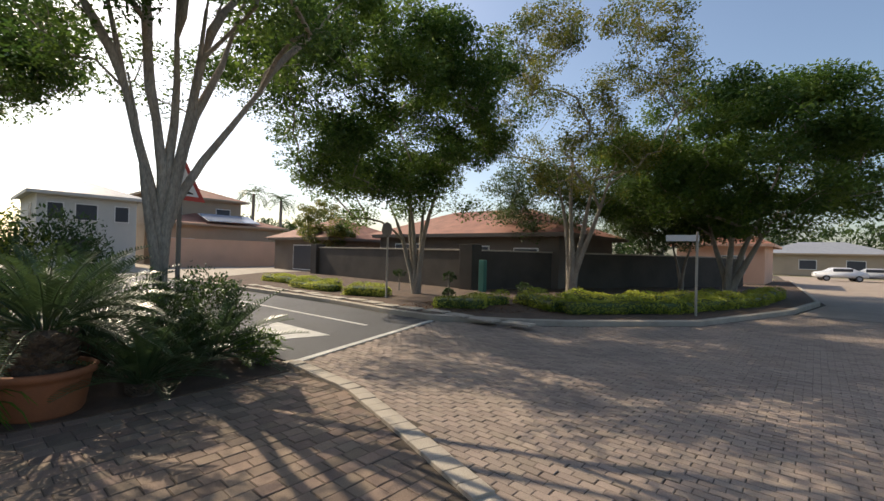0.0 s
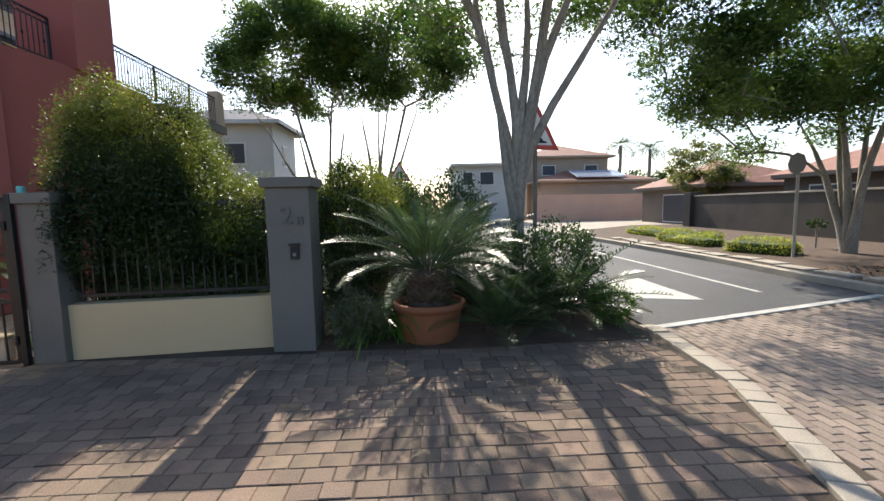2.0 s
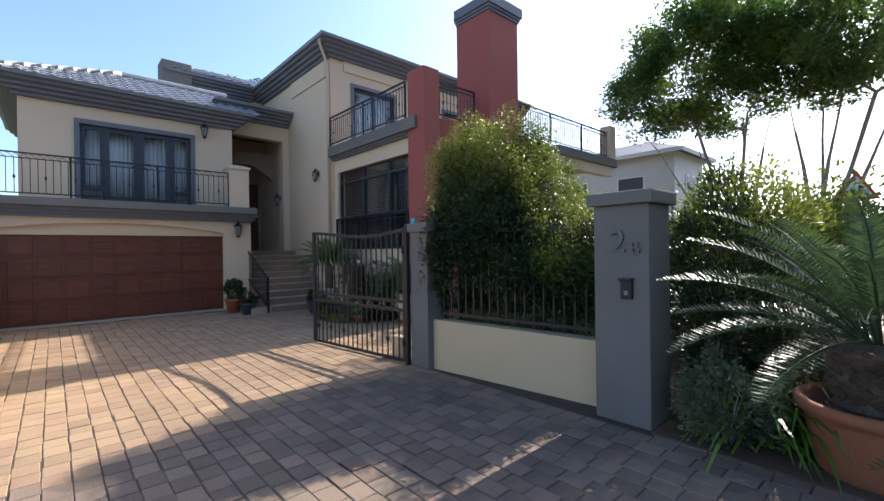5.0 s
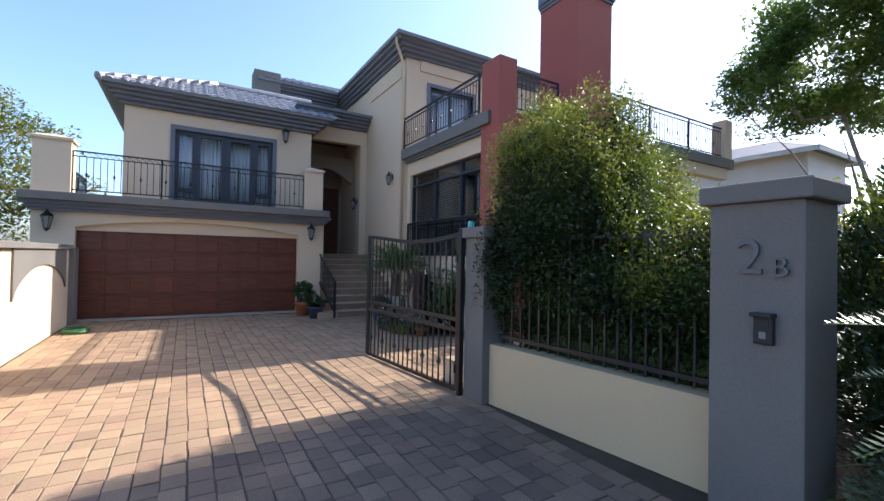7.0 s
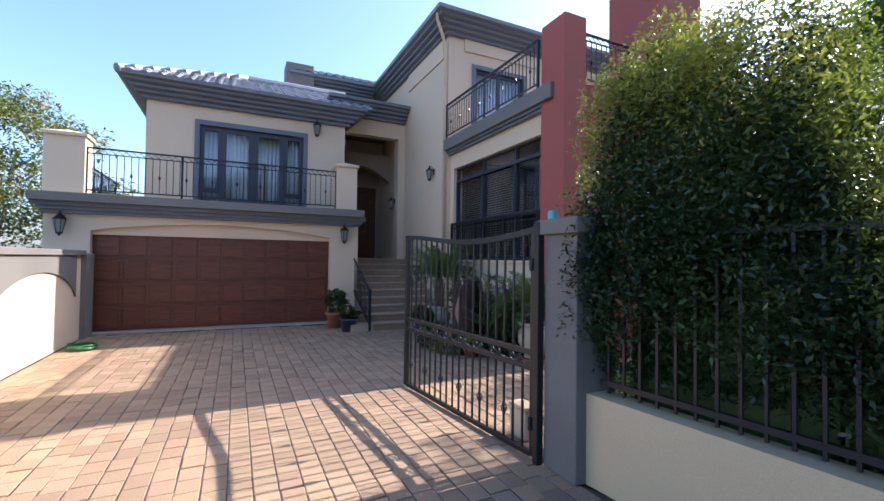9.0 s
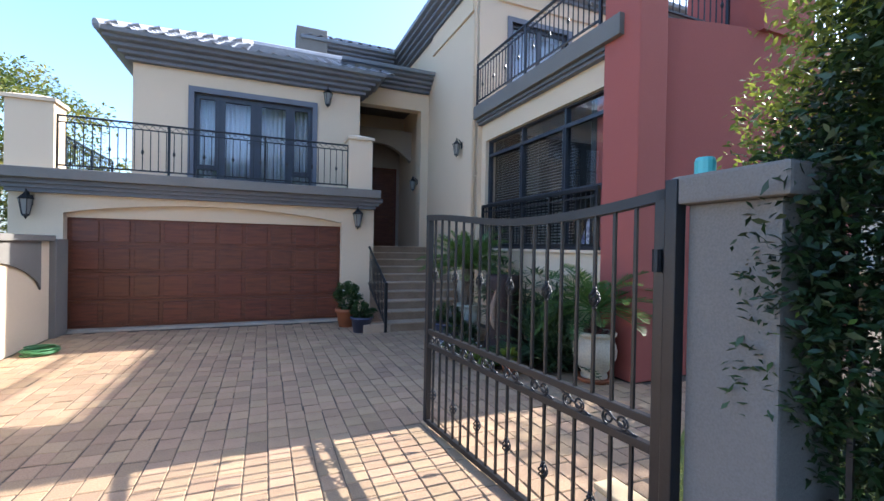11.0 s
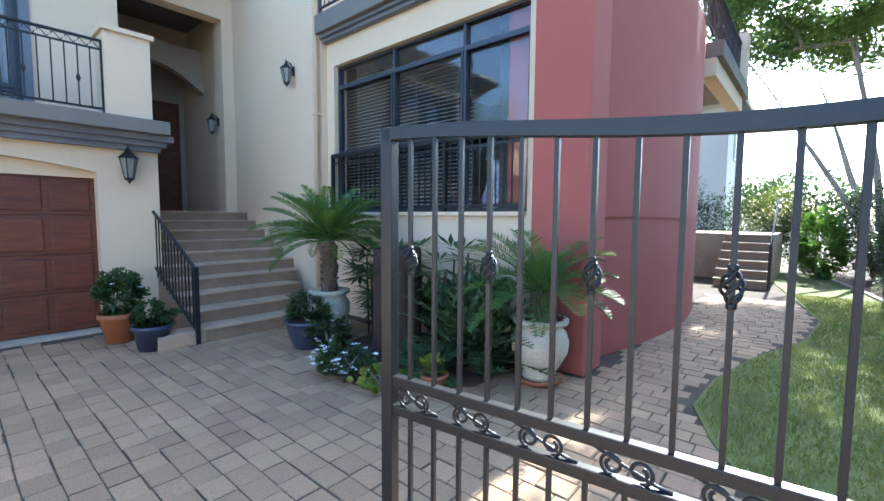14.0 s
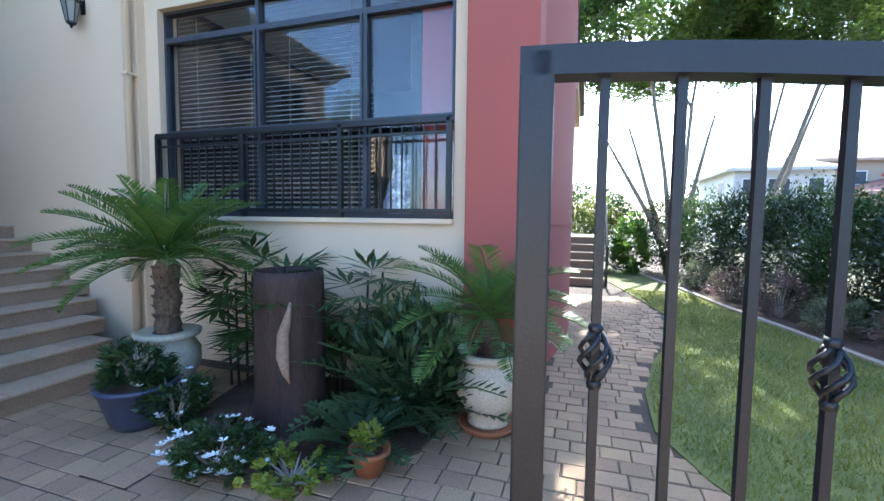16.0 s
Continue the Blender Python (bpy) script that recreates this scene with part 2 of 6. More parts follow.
def tube(bm, pts, radii, n=6, cap=True):
    """A round bar along points."""
    pts = [Vector(p) for p in pts]
    if not hasattr(radii, "__len__"):
        radii = [radii] * len(pts)
    rings, side = [], None
    for i, p in enumerate(pts):
        d = (pts[min(i + 1, len(pts) - 1)] - pts[max(i - 1, 0)]).normalized()
        side = d.orthogonal().normalized() if side is None else (side - d * side.dot(d)).normalized()
        up = d.cross(side)
        rings.append([bm.verts.new(p + (side * math.cos(6.28319 * k / n) + up * math.sin(6.28319 * k / n)) * radii[i]) for k in range(n)])
    for a, b in zip(rings, rings[1:]):
        for k in range(n):
            bm.faces.new((a[k], a[(k + 1) % n], b[(k + 1) % n], b[k]))
    if cap:
        bm.faces.new(rings[0][::-1]), bm.faces.new(rings[-1])
    return bm


def sweep(bm, profile, path, closed_profile=True):
    """Runs a profile of (outward, height) along a plan path with mitred corners; outward is to the right of the way."""
    p = [Vector((x, y)) for x, y in path]
    rows = []
    for i, c in enumerate(p):
        nrm = []
        for a, b in ((i - 1, i), (i, i + 1)):
            if a >= 0 and b < len(p):
                d = (p[b] - p[a]).normalized()
                nrm.append(Vector((d.y, -d.x)))
        m = nrm[0] if len(nrm) == 1 else (nrm[0] + nrm[1]) / (1 + nrm[0].dot(nrm[1]))
        rows.append([bm.verts.new((c.x + m.x * o, c.y + m.y * o, z)) for o, z in profile])
    k = len(profile)
    for a, b in zip(rows, rows[1:]):
        for j in range(k if closed_profile else k - 1):
            bm.faces.new((a[j], a[(j + 1) % k], b[(j + 1) % k], b[j]))
    if closed_profile:
        bm.faces.new(rows[0]), bm.faces.new(rows[-1][::-1])
    return bm


def holed(axis, at, thick, u0, u1, z0, z1, holes=()):
    """A wall with openings through it; axis is the way of its normal, at its front, thick its signed depth behind it."""
    us = sorted({u0, u1, *(h[i] for h in holes for i in (0, 1))})
    zs = sorted({z0, z1, *(h[i] for h in holes for i in (2, 3))})
    solid = lambda i, j: 0 <= i < len(us) - 1 and 0 <= j < len(zs) - 1 and not any(
        h[0] <= (us[i] + us[i + 1]) / 2 <= h[1] and h[2] <= (zs[j] + zs[j + 1]) / 2 <= h[3] for h in holes)
    bm = bmesh.new()
    cache = {}

    def v(u, d, z):
        key = (round(u, 4), round(d, 4), round(z, 4))
        if key not in cache:
            cache[key] = bm.verts.new((d, u, z) if axis == "x" else (u, d, z))
        return cache[key]
    for i in range(len(us) - 1):
        for j in range(len(zs) - 1):
            if not solid(i, j):
                continue
            a, b, c, d = us[i], us[i + 1], zs[j], zs[j + 1]
            for w in (at, at + thick):
                bm.faces.new((v(a, w, c), v(b, w, c), v(b, w, d), v(a, w, d)))
            for ok, (p, q) in ((solid(i - 1, j), ((a, c), (a, d))), (solid(i + 1, j), ((b, c), (b, d))), (solid(i, j - 1), ((a, c), (b, c))), (solid(i, j + 1), ((a, d), (b, d)))):
                if not ok:
                    bm.faces.new((v(p[0], at, p[1]), v(q[0], at, q[1]), v(q[0], at + thick, q[1]), v(p[0], at + thick, p[1])))
    return bm


def poly_prism(bm, pts, z0, z1):
    lo, hi = [bm.verts.new((x, y, z0)) for x, y in pts], [bm.verts.new((x, y, z1)) for x, y in pts]
    bm.faces.new(lo[::-1]), bm.faces.new(hi)
    for i in range(len(pts)):
        j = (i + 1) % len(pts)
        bm.faces.new((lo[i], lo[j], hi[j], hi[i]))
    return bm


# ---- ground, road, paving beds ----
bm = bmesh.new()
box(bm, -900, 900, -900, 900, -1.0, -0.06)
struct("ground", bm, EARTH, "dry ground with sparse grass", "ground")

KERB = [(6.0, 2.6), (3.0, 3.0), (0.9, 3.55), (-0.95, 4.15), (-2.2, 4.58), (-3.7, 5.05), (-5.3, 5.2), (-5.7, 5.2)]
struct("driveway", poly_prism(bmesh.new(), [(0.0, -11.0), (0.0, -3.0), (6.0, -3.0)] + KERB + [(-5.7, 0.8), (-4.9, -2.5), (-7.7, -2.5), (-7.7, -11.0)], -0.06, -0.0075), JOINT, "sandy joints of the brick driveway", "driveway")
struct("street", poly_prism(bmesh.new(), [(-5.62, 5.2), (-5.3, 5.2), (-3.7, 5.05), (-2.2, 4.58), (-0.95, 4.15), (0.9, 3.55), (3.0, 3.0), (30, 0.0), (30, 75), (-4, 75), (1.2, 27), (0.3, 21), (-1.5, 15.4), (-4.1, 12.3), (-5.4, 11.2), (-7.1, 10.25)], -0.05, -0.0075), JOINT, "sandy joints of the paved street", "street")
struct("road", poly_prism(bmesh.new(), [(-5.62, 5.2), (-7.1, 10.25), (-12, 10.3), (-24, 9.75), (-60, 9.5), (-60, 5.0), (-20, 5.2)], -0.05, -0.004), ASPHALT, "worn grey asphalt road", "road")
struct("pavement", poly_prism(bmesh.new(), [(-60, 9.9), (-24, 10.15), (-24, 17.5), (-30, 24), (-60, 26)], -0.055, 0.0), CONCRETE, "pale paved driveway mouth opposite", "pavement")
bm = bmesh.new()
sweep(bm, [(0, -0.04), (0.14, -0.04), (0.14, 0.012), (0, 0.012)], [(-5.62, 5.25), (-7.1, 10.2)])
sweep(bm, [(0, -0.04), (0.12, -0.04), (0.12, 0.004), (0, 0.004)], [(-7.6, 8.35), (-14, 8.2), (-30, 8.0)])
poly_prism(bm, [(-7.4, 5.9), (-7.1, 7.0), (-9.4, 7.0), (-9.3, 6.1)], -0.03, 0.003)
tagged(struct("road_marking", bm, ROADPAINT, "faded white road lines", "road marking"))
# edging course between driveway and street
bm = bmesh.new()
sweep(bm, [(-0.11, -0.05), (0.11, -0.05), (0.11, 0.006), (-0.11, 0.006)], KERB)
struct("kerb", bm, CONCRETE, "pale worn brick edging course flush with paving", "kerb")
# planted corner across the street
FAR_KERB = [(-24, 9.9), (-12, 10.35), (-8.7, 10.2), (-7.2, 10.3), (-5.3, 11.35), (-4.1, 12.3), (-1.5, 15.4), (0.25, 21.2), (1.1, 27), (-0.8, 54)]
bm = bmesh.new()
sweep(bm, [(0, -0.05), (0, 0.13), (-0.16, 0.15), (-0.16, -0.05)], FAR_KERB)
struct("kerb_far", bm, CONCRETE, "raised concrete kerb round the planted corner", "kerb")
struct("garden_bed", poly_prism(bmesh.new(), [(x - 0.1, y + 0.12) for x, y in FAR_KERB] + [(-30, 54), (-30, 17)], -0.05, 0.11), SOIL, "bare brown soil of a planted verge", "garden bed")
# lawn and inner path
PATH_EDGE = [(-5.6, -3.2), (-6.9, -3.95), (-7.5, -4.18), (-8.3, -4.15), (-9.3, -3.95), (-10.7, -3.5), (-12.2, -3.35), (-14, -3.65), (-17, -4.2)]
BORDER = [(-7.6, -1.05), (-8.8, -1.15), (-10.2, -1.46), (-11.7, -1.75), (-13.2, -2.1), (-16.0, -2.55), (-18.8, -3.15), (-19.6, -3.6)]
struct("lawn", poly_prism(bmesh.new(), PATH_EDGE + [(-19.6, -4.4)] + BORDER[::-1] + [(-5.6, -1.0)], -0.05, 0.01), LAWN, "mown green garden lawn", "lawn")
struct("path_bed", poly_prism(bmesh.new(), [(-4.9, -2.5)] + PATH_EDGE[::1] + [(-17, -9), (-4.9, -9)], -0.055, -0.0085), JOINT, "sandy joints of the brick garden path", "path")

# ---- the house ----
GX0, GX1, GY = -5.53, 0.78, -10.71
wall = struct("wall_garage_front", holed("y", GY, -0.2, GX0, GX1, 0, 2.66, [(-4.82, 0.03, 0, 2.36)]), CREAM, "cream plastered garage front with a shallow arch", "wall")
bm = bmesh.new()
N = 24
ring = []
for i in range(N + 1):
    u = i / N
    x = -4.82 + 4.85 * u
    z = 2.13 + 0.22 * math.sin(math.pi * u) ** 0.8
    ring.append([bm.verts.new(p) for p in ((x, GY - 0.003, z), (x, GY - 0.003, 2.37), (x, GY - 0.2, 2.37), (x, GY - 0.2, z))])
for a, b in zip(ring, ring[1:]):
    for k in range(4):
        bm.faces.new((a[k], a[(k + 1) % 4], b[(k + 1) % 4], b[k]))
part("arch_head", bm, CREAM, wall)
part("lintel", boxm(-4.9, 0.1, GY - 0.22, GY - 0.13, 2.06, 2.4), CREAM, wall)
struct("wall_garage_east", boxm(GX1 - 0.2, GX1, GY - 0.2, -18, 0, 2.66), CREAM, "cream plastered garage side wall", "wall")
struct("wall_garage_west", boxm(GX0, GX0 + 0.2, GY - 0.2, -18, 0, 2.66), CREAM, "cream plastered wall beside the stair", "wall")
struct("wall_bedroom_west", boxm(-5.43, -5.33, -12.21, -18, 2.87, 5.4), CREAM, "cream plastered upper wall beside the porch", "wall")
struct("wall_house_back", boxm(-20, -0.86, -18.2, -18, 0, 7.2), CREAM, "cream plastered rear wall", "wall")
struct("floor_garage", boxm(GX0 + 0.2, GX1 - 0.2, -18, GY - 0.25, -0.02, 0.006), CONCRETE, "concrete garage floor", "floor")
struct("threshold", boxm(-4.85, 0.06, GY - 0.2, GY + 0.06, -0.02, 0.025, bevel=0.008), CONCRETE, "pale concrete strip under the garage door", "threshold")
# balcony slab with stepped mouldings under it
SY = -10.35
slab = struct("balcony_slab", boxm(-5.6, 0.93, -12.1, SY, 2.68, 2.86, bevel=0.012), GREY, "grey plastered balcony slab", "balcony")
bm = bmesh.new()
sweep(bm, [(-0.3, 2.46), (0.06, 2.46), (0.06, 2.53), (0.12, 2.53), (0.12, 2.60), (0.19, 2.60), (0.19, 2.681), (-0.3, 2.681)], [(GX0 + 0.05, -12), (GX0 + 0.05, GY + 0.05), (GX1 - 0.05, GY + 0.05), (GX1 - 0.05, -14)][::-1])
part("moulding", bm, BAND, slab, "stepped dark grey moulding")
for nm, x0, x1, top in (("r", -5.43, -4.92, 4.0), ("l", 0.10, 0.75, 4.06)):
    pier = struct("balcony_pier", boxm(x0, x1, -11.0, -10.5, 2.86, top - 0.06), CREAM, "cream plastered balcony pier with a pyramid cap", "pier")
    bm = boxm(x0 - 0.04, x1 + 0.04, -11.04, -10.46, top - 0.06, top)
    cx = (x0 + x1) / 2
    t = bm.verts.new((cx, -10.75, top + 0.1))
    c = [bm.verts.new(p) for p in ((x0 - 0.04, -11.04, top), (x1 + 0.04, -11.04, top), (x1 + 0.04, -10.46, top), (x0 - 0.04, -10.46, top))]
    for i in range(4):
        bm.faces.new((c[i], c[(i + 1) % 4], t))
    part("cap", bm, CREAM, pier)
# bedroom above the garage
UY = -11.99
struct("wall_bedroom_front", holed("y", UY, -0.22, -5.43, -0.66, 2.86, 5.5, [(-4.30, -1.78, 2.95, 4.98)]), CREAM, "cream plastered upper wall", "wall")
struct("wall_bedroom_east", boxm(-0.86, -0.66, UY - 0.22, -18, 2.67, 5.5), CREAM, "cream plastered upper side wall", "wall")
struct("floor_bedroom", boxm(-5.3, -0.86, -18, UY - 0.22, 2.7, 2.9), SLABTOP, "upper floor slab", "floor")
struct("ceiling_bedroom", boxm(-5.3, -0.86, -18, UY - 0.22, 5.35, 5.45), WHITE, "white ceiling", "ceiling")
struct("terrace_side", boxm(-0.66, 0.93, -18, -12.1, 2.68, 2.86), GREY, "grey plastered side terrace slab", "balcony")
EAVE = [(-0.1, 0.0), (0.1, 0.0), (0.115, 0.01), (0.115, 0.075), (0.2, 0.095), (0.215, 0.105), (0.215, 0.17), (0.30, 0.19), (0.315, 0.20), (0.315, 0.265), (0.40, 0.285), (0.42, 0.30), (0.42, 0.40), (-0.1, 0.40)]
GUTTER = [(0.40, 0.36), (0.52, 0.38), (0.54, 0.46), (0.50, 0.46), (0.49, 0.41), (0.40, 0.40)]
SLATE = mat("gutter_paint", (0.20, 0.215, 0.235), 0.45, var=0.08, scale=3, fine=60, bump=0.05)


def eaves(path, z, label):
    e = struct("eaves", sweep(bmesh.new(), [(o, z + h) for o, h in EAVE], path), BAND, label, "eaves")
    part("gutter", sweep(bmesh.new(), [(o, z + h) for o, h in GUTTER], path), SLATE, e)
    return e


eaves([(-0.66, -18), (-0.66, UY), (-5.43, UY), (-5.43, -12.6)], 5.40, "stepped dark grey eaves moulding with gutter above the bedroom")

# roof of tiles: one shared tile, one object each
tile_bm = bmesh.new()
TW, TL = 0.30, 0.38
prof = [(-0.15, 0.0), (-0.11, 0.012), (-0.07, 0.018), (-0.02, 0.015), (0.02, 0.03), (0.06, 0.055), (0.10, 0.06), (0.14, 0.04), (0.155, 0.01)]
a = [tile_bm.verts.new((x, -0.02, z + 0.028)) for x, z in prof]
b = [tile_bm.verts.new((x, TL, z)) for x, z in prof]
c = [tile_bm.verts.new((x, -0.02, z + 0.008)) for x, z in prof]
for i in range(len(prof) - 1):
    tile_bm.faces.new((a[i], a[i + 1], b[i + 1], b[i])), tile_bm.faces.new((c[i], c[i + 1], a[i + 1], a[i]))
TILE = from_bm("roof_tile", tile_bm, ROOFTILE)


def tiled(parent, origin, across, up, width, length, inside):
    """Lays tiles on a slope: origin at the lower corner, unit vectors across and up the slope."""
    across, up = Vector(across).normalized(), Vector(up).normalized()
    nrm = across.cross(up)
    base = Matrix((across, up, nrm)).transposed().to_4x4()
    for r in range(int(length / 0.34)):
        for k in range(int(width / TW) + 1):
            u, v = (k + 0.5) * TW, r * 0.34
            if inside(u, v):
                ob = new("roof_tile", TILE)
                ob.matrix_world = Matrix.Translation(Vector(origin) + across * u + up * v + nrm * 0.02) @ base
                ob.parent = parent


def slope(bm, pts):
    bm.faces.new([bm.verts.new(p) for p in pts])


# bedroom roof: hip at the east end
ez = 5.80
bm = bmesh.new()
x0, x1, yf, run = -5.9, -0.16, UY + 0.5, 2.7
rz = ez + run * math.tan(radians(25))
A, B, C, D = (x0, yf, ez), (x1, yf, ez), (x1 - run, yf - run, rz), (x0, yf - run, rz)
slope(bm, [A, B, C, D])
slope(bm, [B, (x1, yf - 2 * run, ez), C])
slope(bm, [D, C, (x1, yf - 2 * run, ez), (x0, yf - 2 * run, ez)])
roof_garage = struct("roof_bedroom", bm, ROOFTILE, "grey glazed roof tiles on a low hip", "roof")
sl = run / math.cos(radians(25))
tiled(roof_garage, B, (-1, 0, 0), (0, -math.cos(radians(25)), math.sin(radians(25))), x1 - x0, sl, lambda u, v: u > v * 0.906 - 0.1)
tiled(roof_garage, (x1, yf - 2 * run, ez), (0, 1, 0), (-math.cos(radians(25)), 0, math.sin(radians(25))), 2 * run, sl, lambda u, v: v * 0.906 - 0.1 < u < 2 * run - v * 0.906)
part("ridge", tube(bmesh.new(), [Vector(B) + Vector((0, 0, 0.06)), Vector(C) + Vector((0, 0, 0.08)), Vector(D) + Vector((0, 0, 0.08))], 0.11, 8), ROOFTILE, roof_garage)
# parapet end wall of that roof and the higher roof block behind
struct("parapet", boxm(-5.75, -5.35, -13.6, -12.3, 5.8, 6.35, bevel=0.02), GREY, "grey plastered parapet at the roof's end", "parapet")
bm = bmesh.new()
pv = [(-5.98, -12.2, 5.82), (-5.98, -14.4, 6.75), (-5.98, -14.4, 5.82)]
l1, l2 = [bm.verts.new(p) for p in pv], [bm.verts.new((p[0] + 0.55, p[1], p[2])) for p in pv]
bm.faces.new(l1), bm.faces.new(l2[::-1])
for i in range(3):
    bm.faces.new((l1[i], l1[(i + 1) % 3], l2[(i + 1) % 3], l2[i]))
struct("roof_flank", bm, GREY, "grey plastered sloping roof flank", "parapet")
struct("wall_upper_block", boxm(-7.6, -4.7, -18, -15.2, 5.4, 7.5), CREAM, "cream wall of the higher block behind", "wall")
eaves([(-4.7, -18), (-4.7, -15.2), (-7.1, -15.2)], 7.46, "dark grey moulded eaves of the higher block")
struct("parapet_block", boxm(-4.95, -4.05, -15.5, -14.75, 7.2, 8.2, bevel=0.03), GREY, "grey plastered parapet block on the higher roof", "parapet")
bm = bmesh.new()
slope(bm, [(-4.2, -14.7, 7.9), (-4.2, -18.5, 7.9), (-6.0, -18.5, 8.7), (-6.0, -16.4, 8.7)])
slope(bm, [(-4.2, -14.7, 7.9), (-6.0, -16.4, 8.7), (-7.4, -16.4, 8.7), (-7.4, -14.7, 7.9)])
rb = struct("roof_block", bm, ROOFTILE, "grey glazed roof tiles of the higher block", "roof")
tiled(rb, (-4.2, -14.7, 7.9), (-1, 0, 0), (0, -0.905, 0.426), 3.1, 1.8, lambda u, v: u > v * 0.9)

# porch: recessed entrance at the top of the stair
PY, LX = -12.75, -7.55
struct("wall_porch_head", boxm(LX, -5.53, PY - 0.3, PY, 5.5, 6.0), CREAM, "cream plastered beam over the entrance", "wall")
eaves([(-5.0, PY), (LX + 0.02, PY)], 5.98, "dark grey moulded eaves over the entrance")
# grey rather than white: the ceiling's colour carries the porch's shade
struct("ceiling_porch", boxm(LX, -5.5, -16.2, PY - 0.02, 5.95, 6.2), GREY, "grey porch ceiling with the porch's shade in its colour", "ceiling")
struct("wall_porch_back", holed("y", -15.6, -0.2, LX, -5.33, 1.6, 6.0, [(-7.45, -5.8, 1.65, 4.32)]), PORCH_SHADE, "taupe wall with the front door at the back of the porch, shade in its colour", "wall")
struct("wall_porch_side", boxm(-5.51, -5.35, -15.58, PY - 0.32, 1.66, 5.94), PORCH_SHADE, "taupe plastered side wall of the porch, shade in its colour", "wall")
struct("porch_nib", boxm(LX, LX + 0.22, -13.15, PY, 1.65, 5.5), CREAM, "cream plastered porch pilaster", "pilaster")
bm = bmesh.new()
ring = []
for i in range(17):
    u = i / 16
    x, z = -5.53 - 2.02 * u, 4.35 + 0.5 * math.sin(math.pi * u)
    ring.append([bm.verts.new(p) for p in ((x, -14.3, z), (x, -14.3, 5.3), (x, -14.5, 5.3), (x, -14.5, z))])
for a, b in zip(ring, ring[1:]):
    for k in range(4):
        bm.faces.new((a[k], a[(k + 1) % 4], b[(k + 1) % 4], b[k]))
struct("porch_arch", bm, PORCH_SHADE, "taupe plastered arch inside the porch, shade in its colour", "arch")
struct("floor_porch", boxm(LX, -5.5, -16, -12.62, 1.4, 1.65), STAIR, "tiled porch floor", "floor")
door = thing("door_1", (-6.625, -15.66, 1.65), "dark red-brown panelled wooden front door, closed", "door", kind="structure")
part("door_leaf", boxm(-0.76, 0.76, -0.04, 0.02, 0, 2.6), WOOD, door)
for cx in (-0.36, 0.36):
    for z0, z1 in ((0.15, 0.95), (1.1, 2.45)):
        part("panel", boxm(cx - 0.25, cx + 0.25, 0.02, 0.045, z0, z1, bevel=0.01), WOOD, door)
part("door_frame", holed("y", 0.06, -0.12, -0.822, 0.822, 0, 2.668, [(-0.76, 0.76, -0.01, 2.6)]), WOOD, door)
part("door_handle", tube(bmesh.new(), [(0.06, 0.02, 1.05), (0.06, 0.08, 1.05), (0.06, 0.08, 1.35), (0.06, 0.02, 1.35)], 0.012), IRON, door, "dark metal handle")

# tall wing: wall with the lantern, upper storey, roof
NY = -9.6
struct("wall_wing_east", boxm(LX - 0.25, LX, -18, NY, 0, 7.52), CREAM, "tall cream plastered wall with a wall lantern", "wall")
struct("wall_wing_north", holed("y", NY, -0.25, -17.0, LX - 0.25, 4.3, 7.52, [(-9.9, -8.35, 4.75, 6.75), (-14.2, -12.2, 4.75, 6.75)]), CREAM, "cream plastered upper wall facing the balcony", "wall")
struct("wall_frieze_east", boxm(LX, LX + 0.05, -12.4, NY - 0.25, 6.95, 7.5), CREAM, "raised cream plaster panel under the eaves", "wall")
struct("wall_frieze_north", boxm(-16.8, LX - 0.45, NY, NY + 0.05, 7.15, 7.5), CREAM, "raised cream plaster panel under the eaves", "wall")
eaves([(LX, -18), (LX, NY), (-17.0, NY)], 7.46, "stepped dark grey eaves moulding with pale gutter round the tall wing")
bm = bmesh.new()
e0, e1, rr = LX + 0.5, NY + 0.5, 4.0
h = rr * math.tan(radians(24))
slope(bm, [(e0, e1, 7.86), (e0, -19, 7.86), (e0 - rr, -19, 7.86 + h), (e0 - rr, e1 - rr, 7.86 + h)])
slope(bm, [(e0, e1, 7.86), (e0 - rr, e1 - rr, 7.86 + h), (-17.5, e1 - rr, 7.86 + h), (-17.5, e1, 7.86)])
struct("roof_wing", bm, ROOFTILE, "grey tiled hipped roof of the tall wing", "roof")
pipe = thing("downpipe", (LX + 0.08, NY - 0.05, 0), "cream painted rainwater downpipe on the wing's corner", "downpipe", kind="structure")
part("pipe", tube(bmesh.new(), [(0, 0, 0.05), (0, 0, 7.2), (0.1, 0.06, 7.4), (0.34, 0.24, 7.68), (0.36, 0.26, 7.86)], 0.04, 10), CREAM, pipe, smooth=True)
for z in (1.2, 3.2, 5.4):
    part("bracket", boxm(-0.085, 0.048, -0.05, 0.05, z, z + 0.03), CREAM, pipe)

# ground floor living room with the large window, balcony above
WX = -7.65
struct("wall_living_east", holed("x", WX, -0.25, -9.6, -5.75, 0, 4.4, [(-9.41, -5.89, 1.64, 3.95)]), CREAM, "cream plastered wall under and round the large window", "wall")
struct("floor_wing", boxm(-17, LX - 0.25, -12.0, NY - 0.25, 4.5, 4.745), STAIR, "upper floor slab of the wing", "floor")
struct("floor_living", boxm(-12.2, WX - 0.25, -9.6, -5.9, 0.9, 1.1), STAIR, "living room floor", "floor")
struct("wall_living_back", boxm(-12.4, -12.2, -9.6, -6.32, 0, 4.25), ROOM_SHADE, "inner wall coloured near black for the room's shade", "wall")
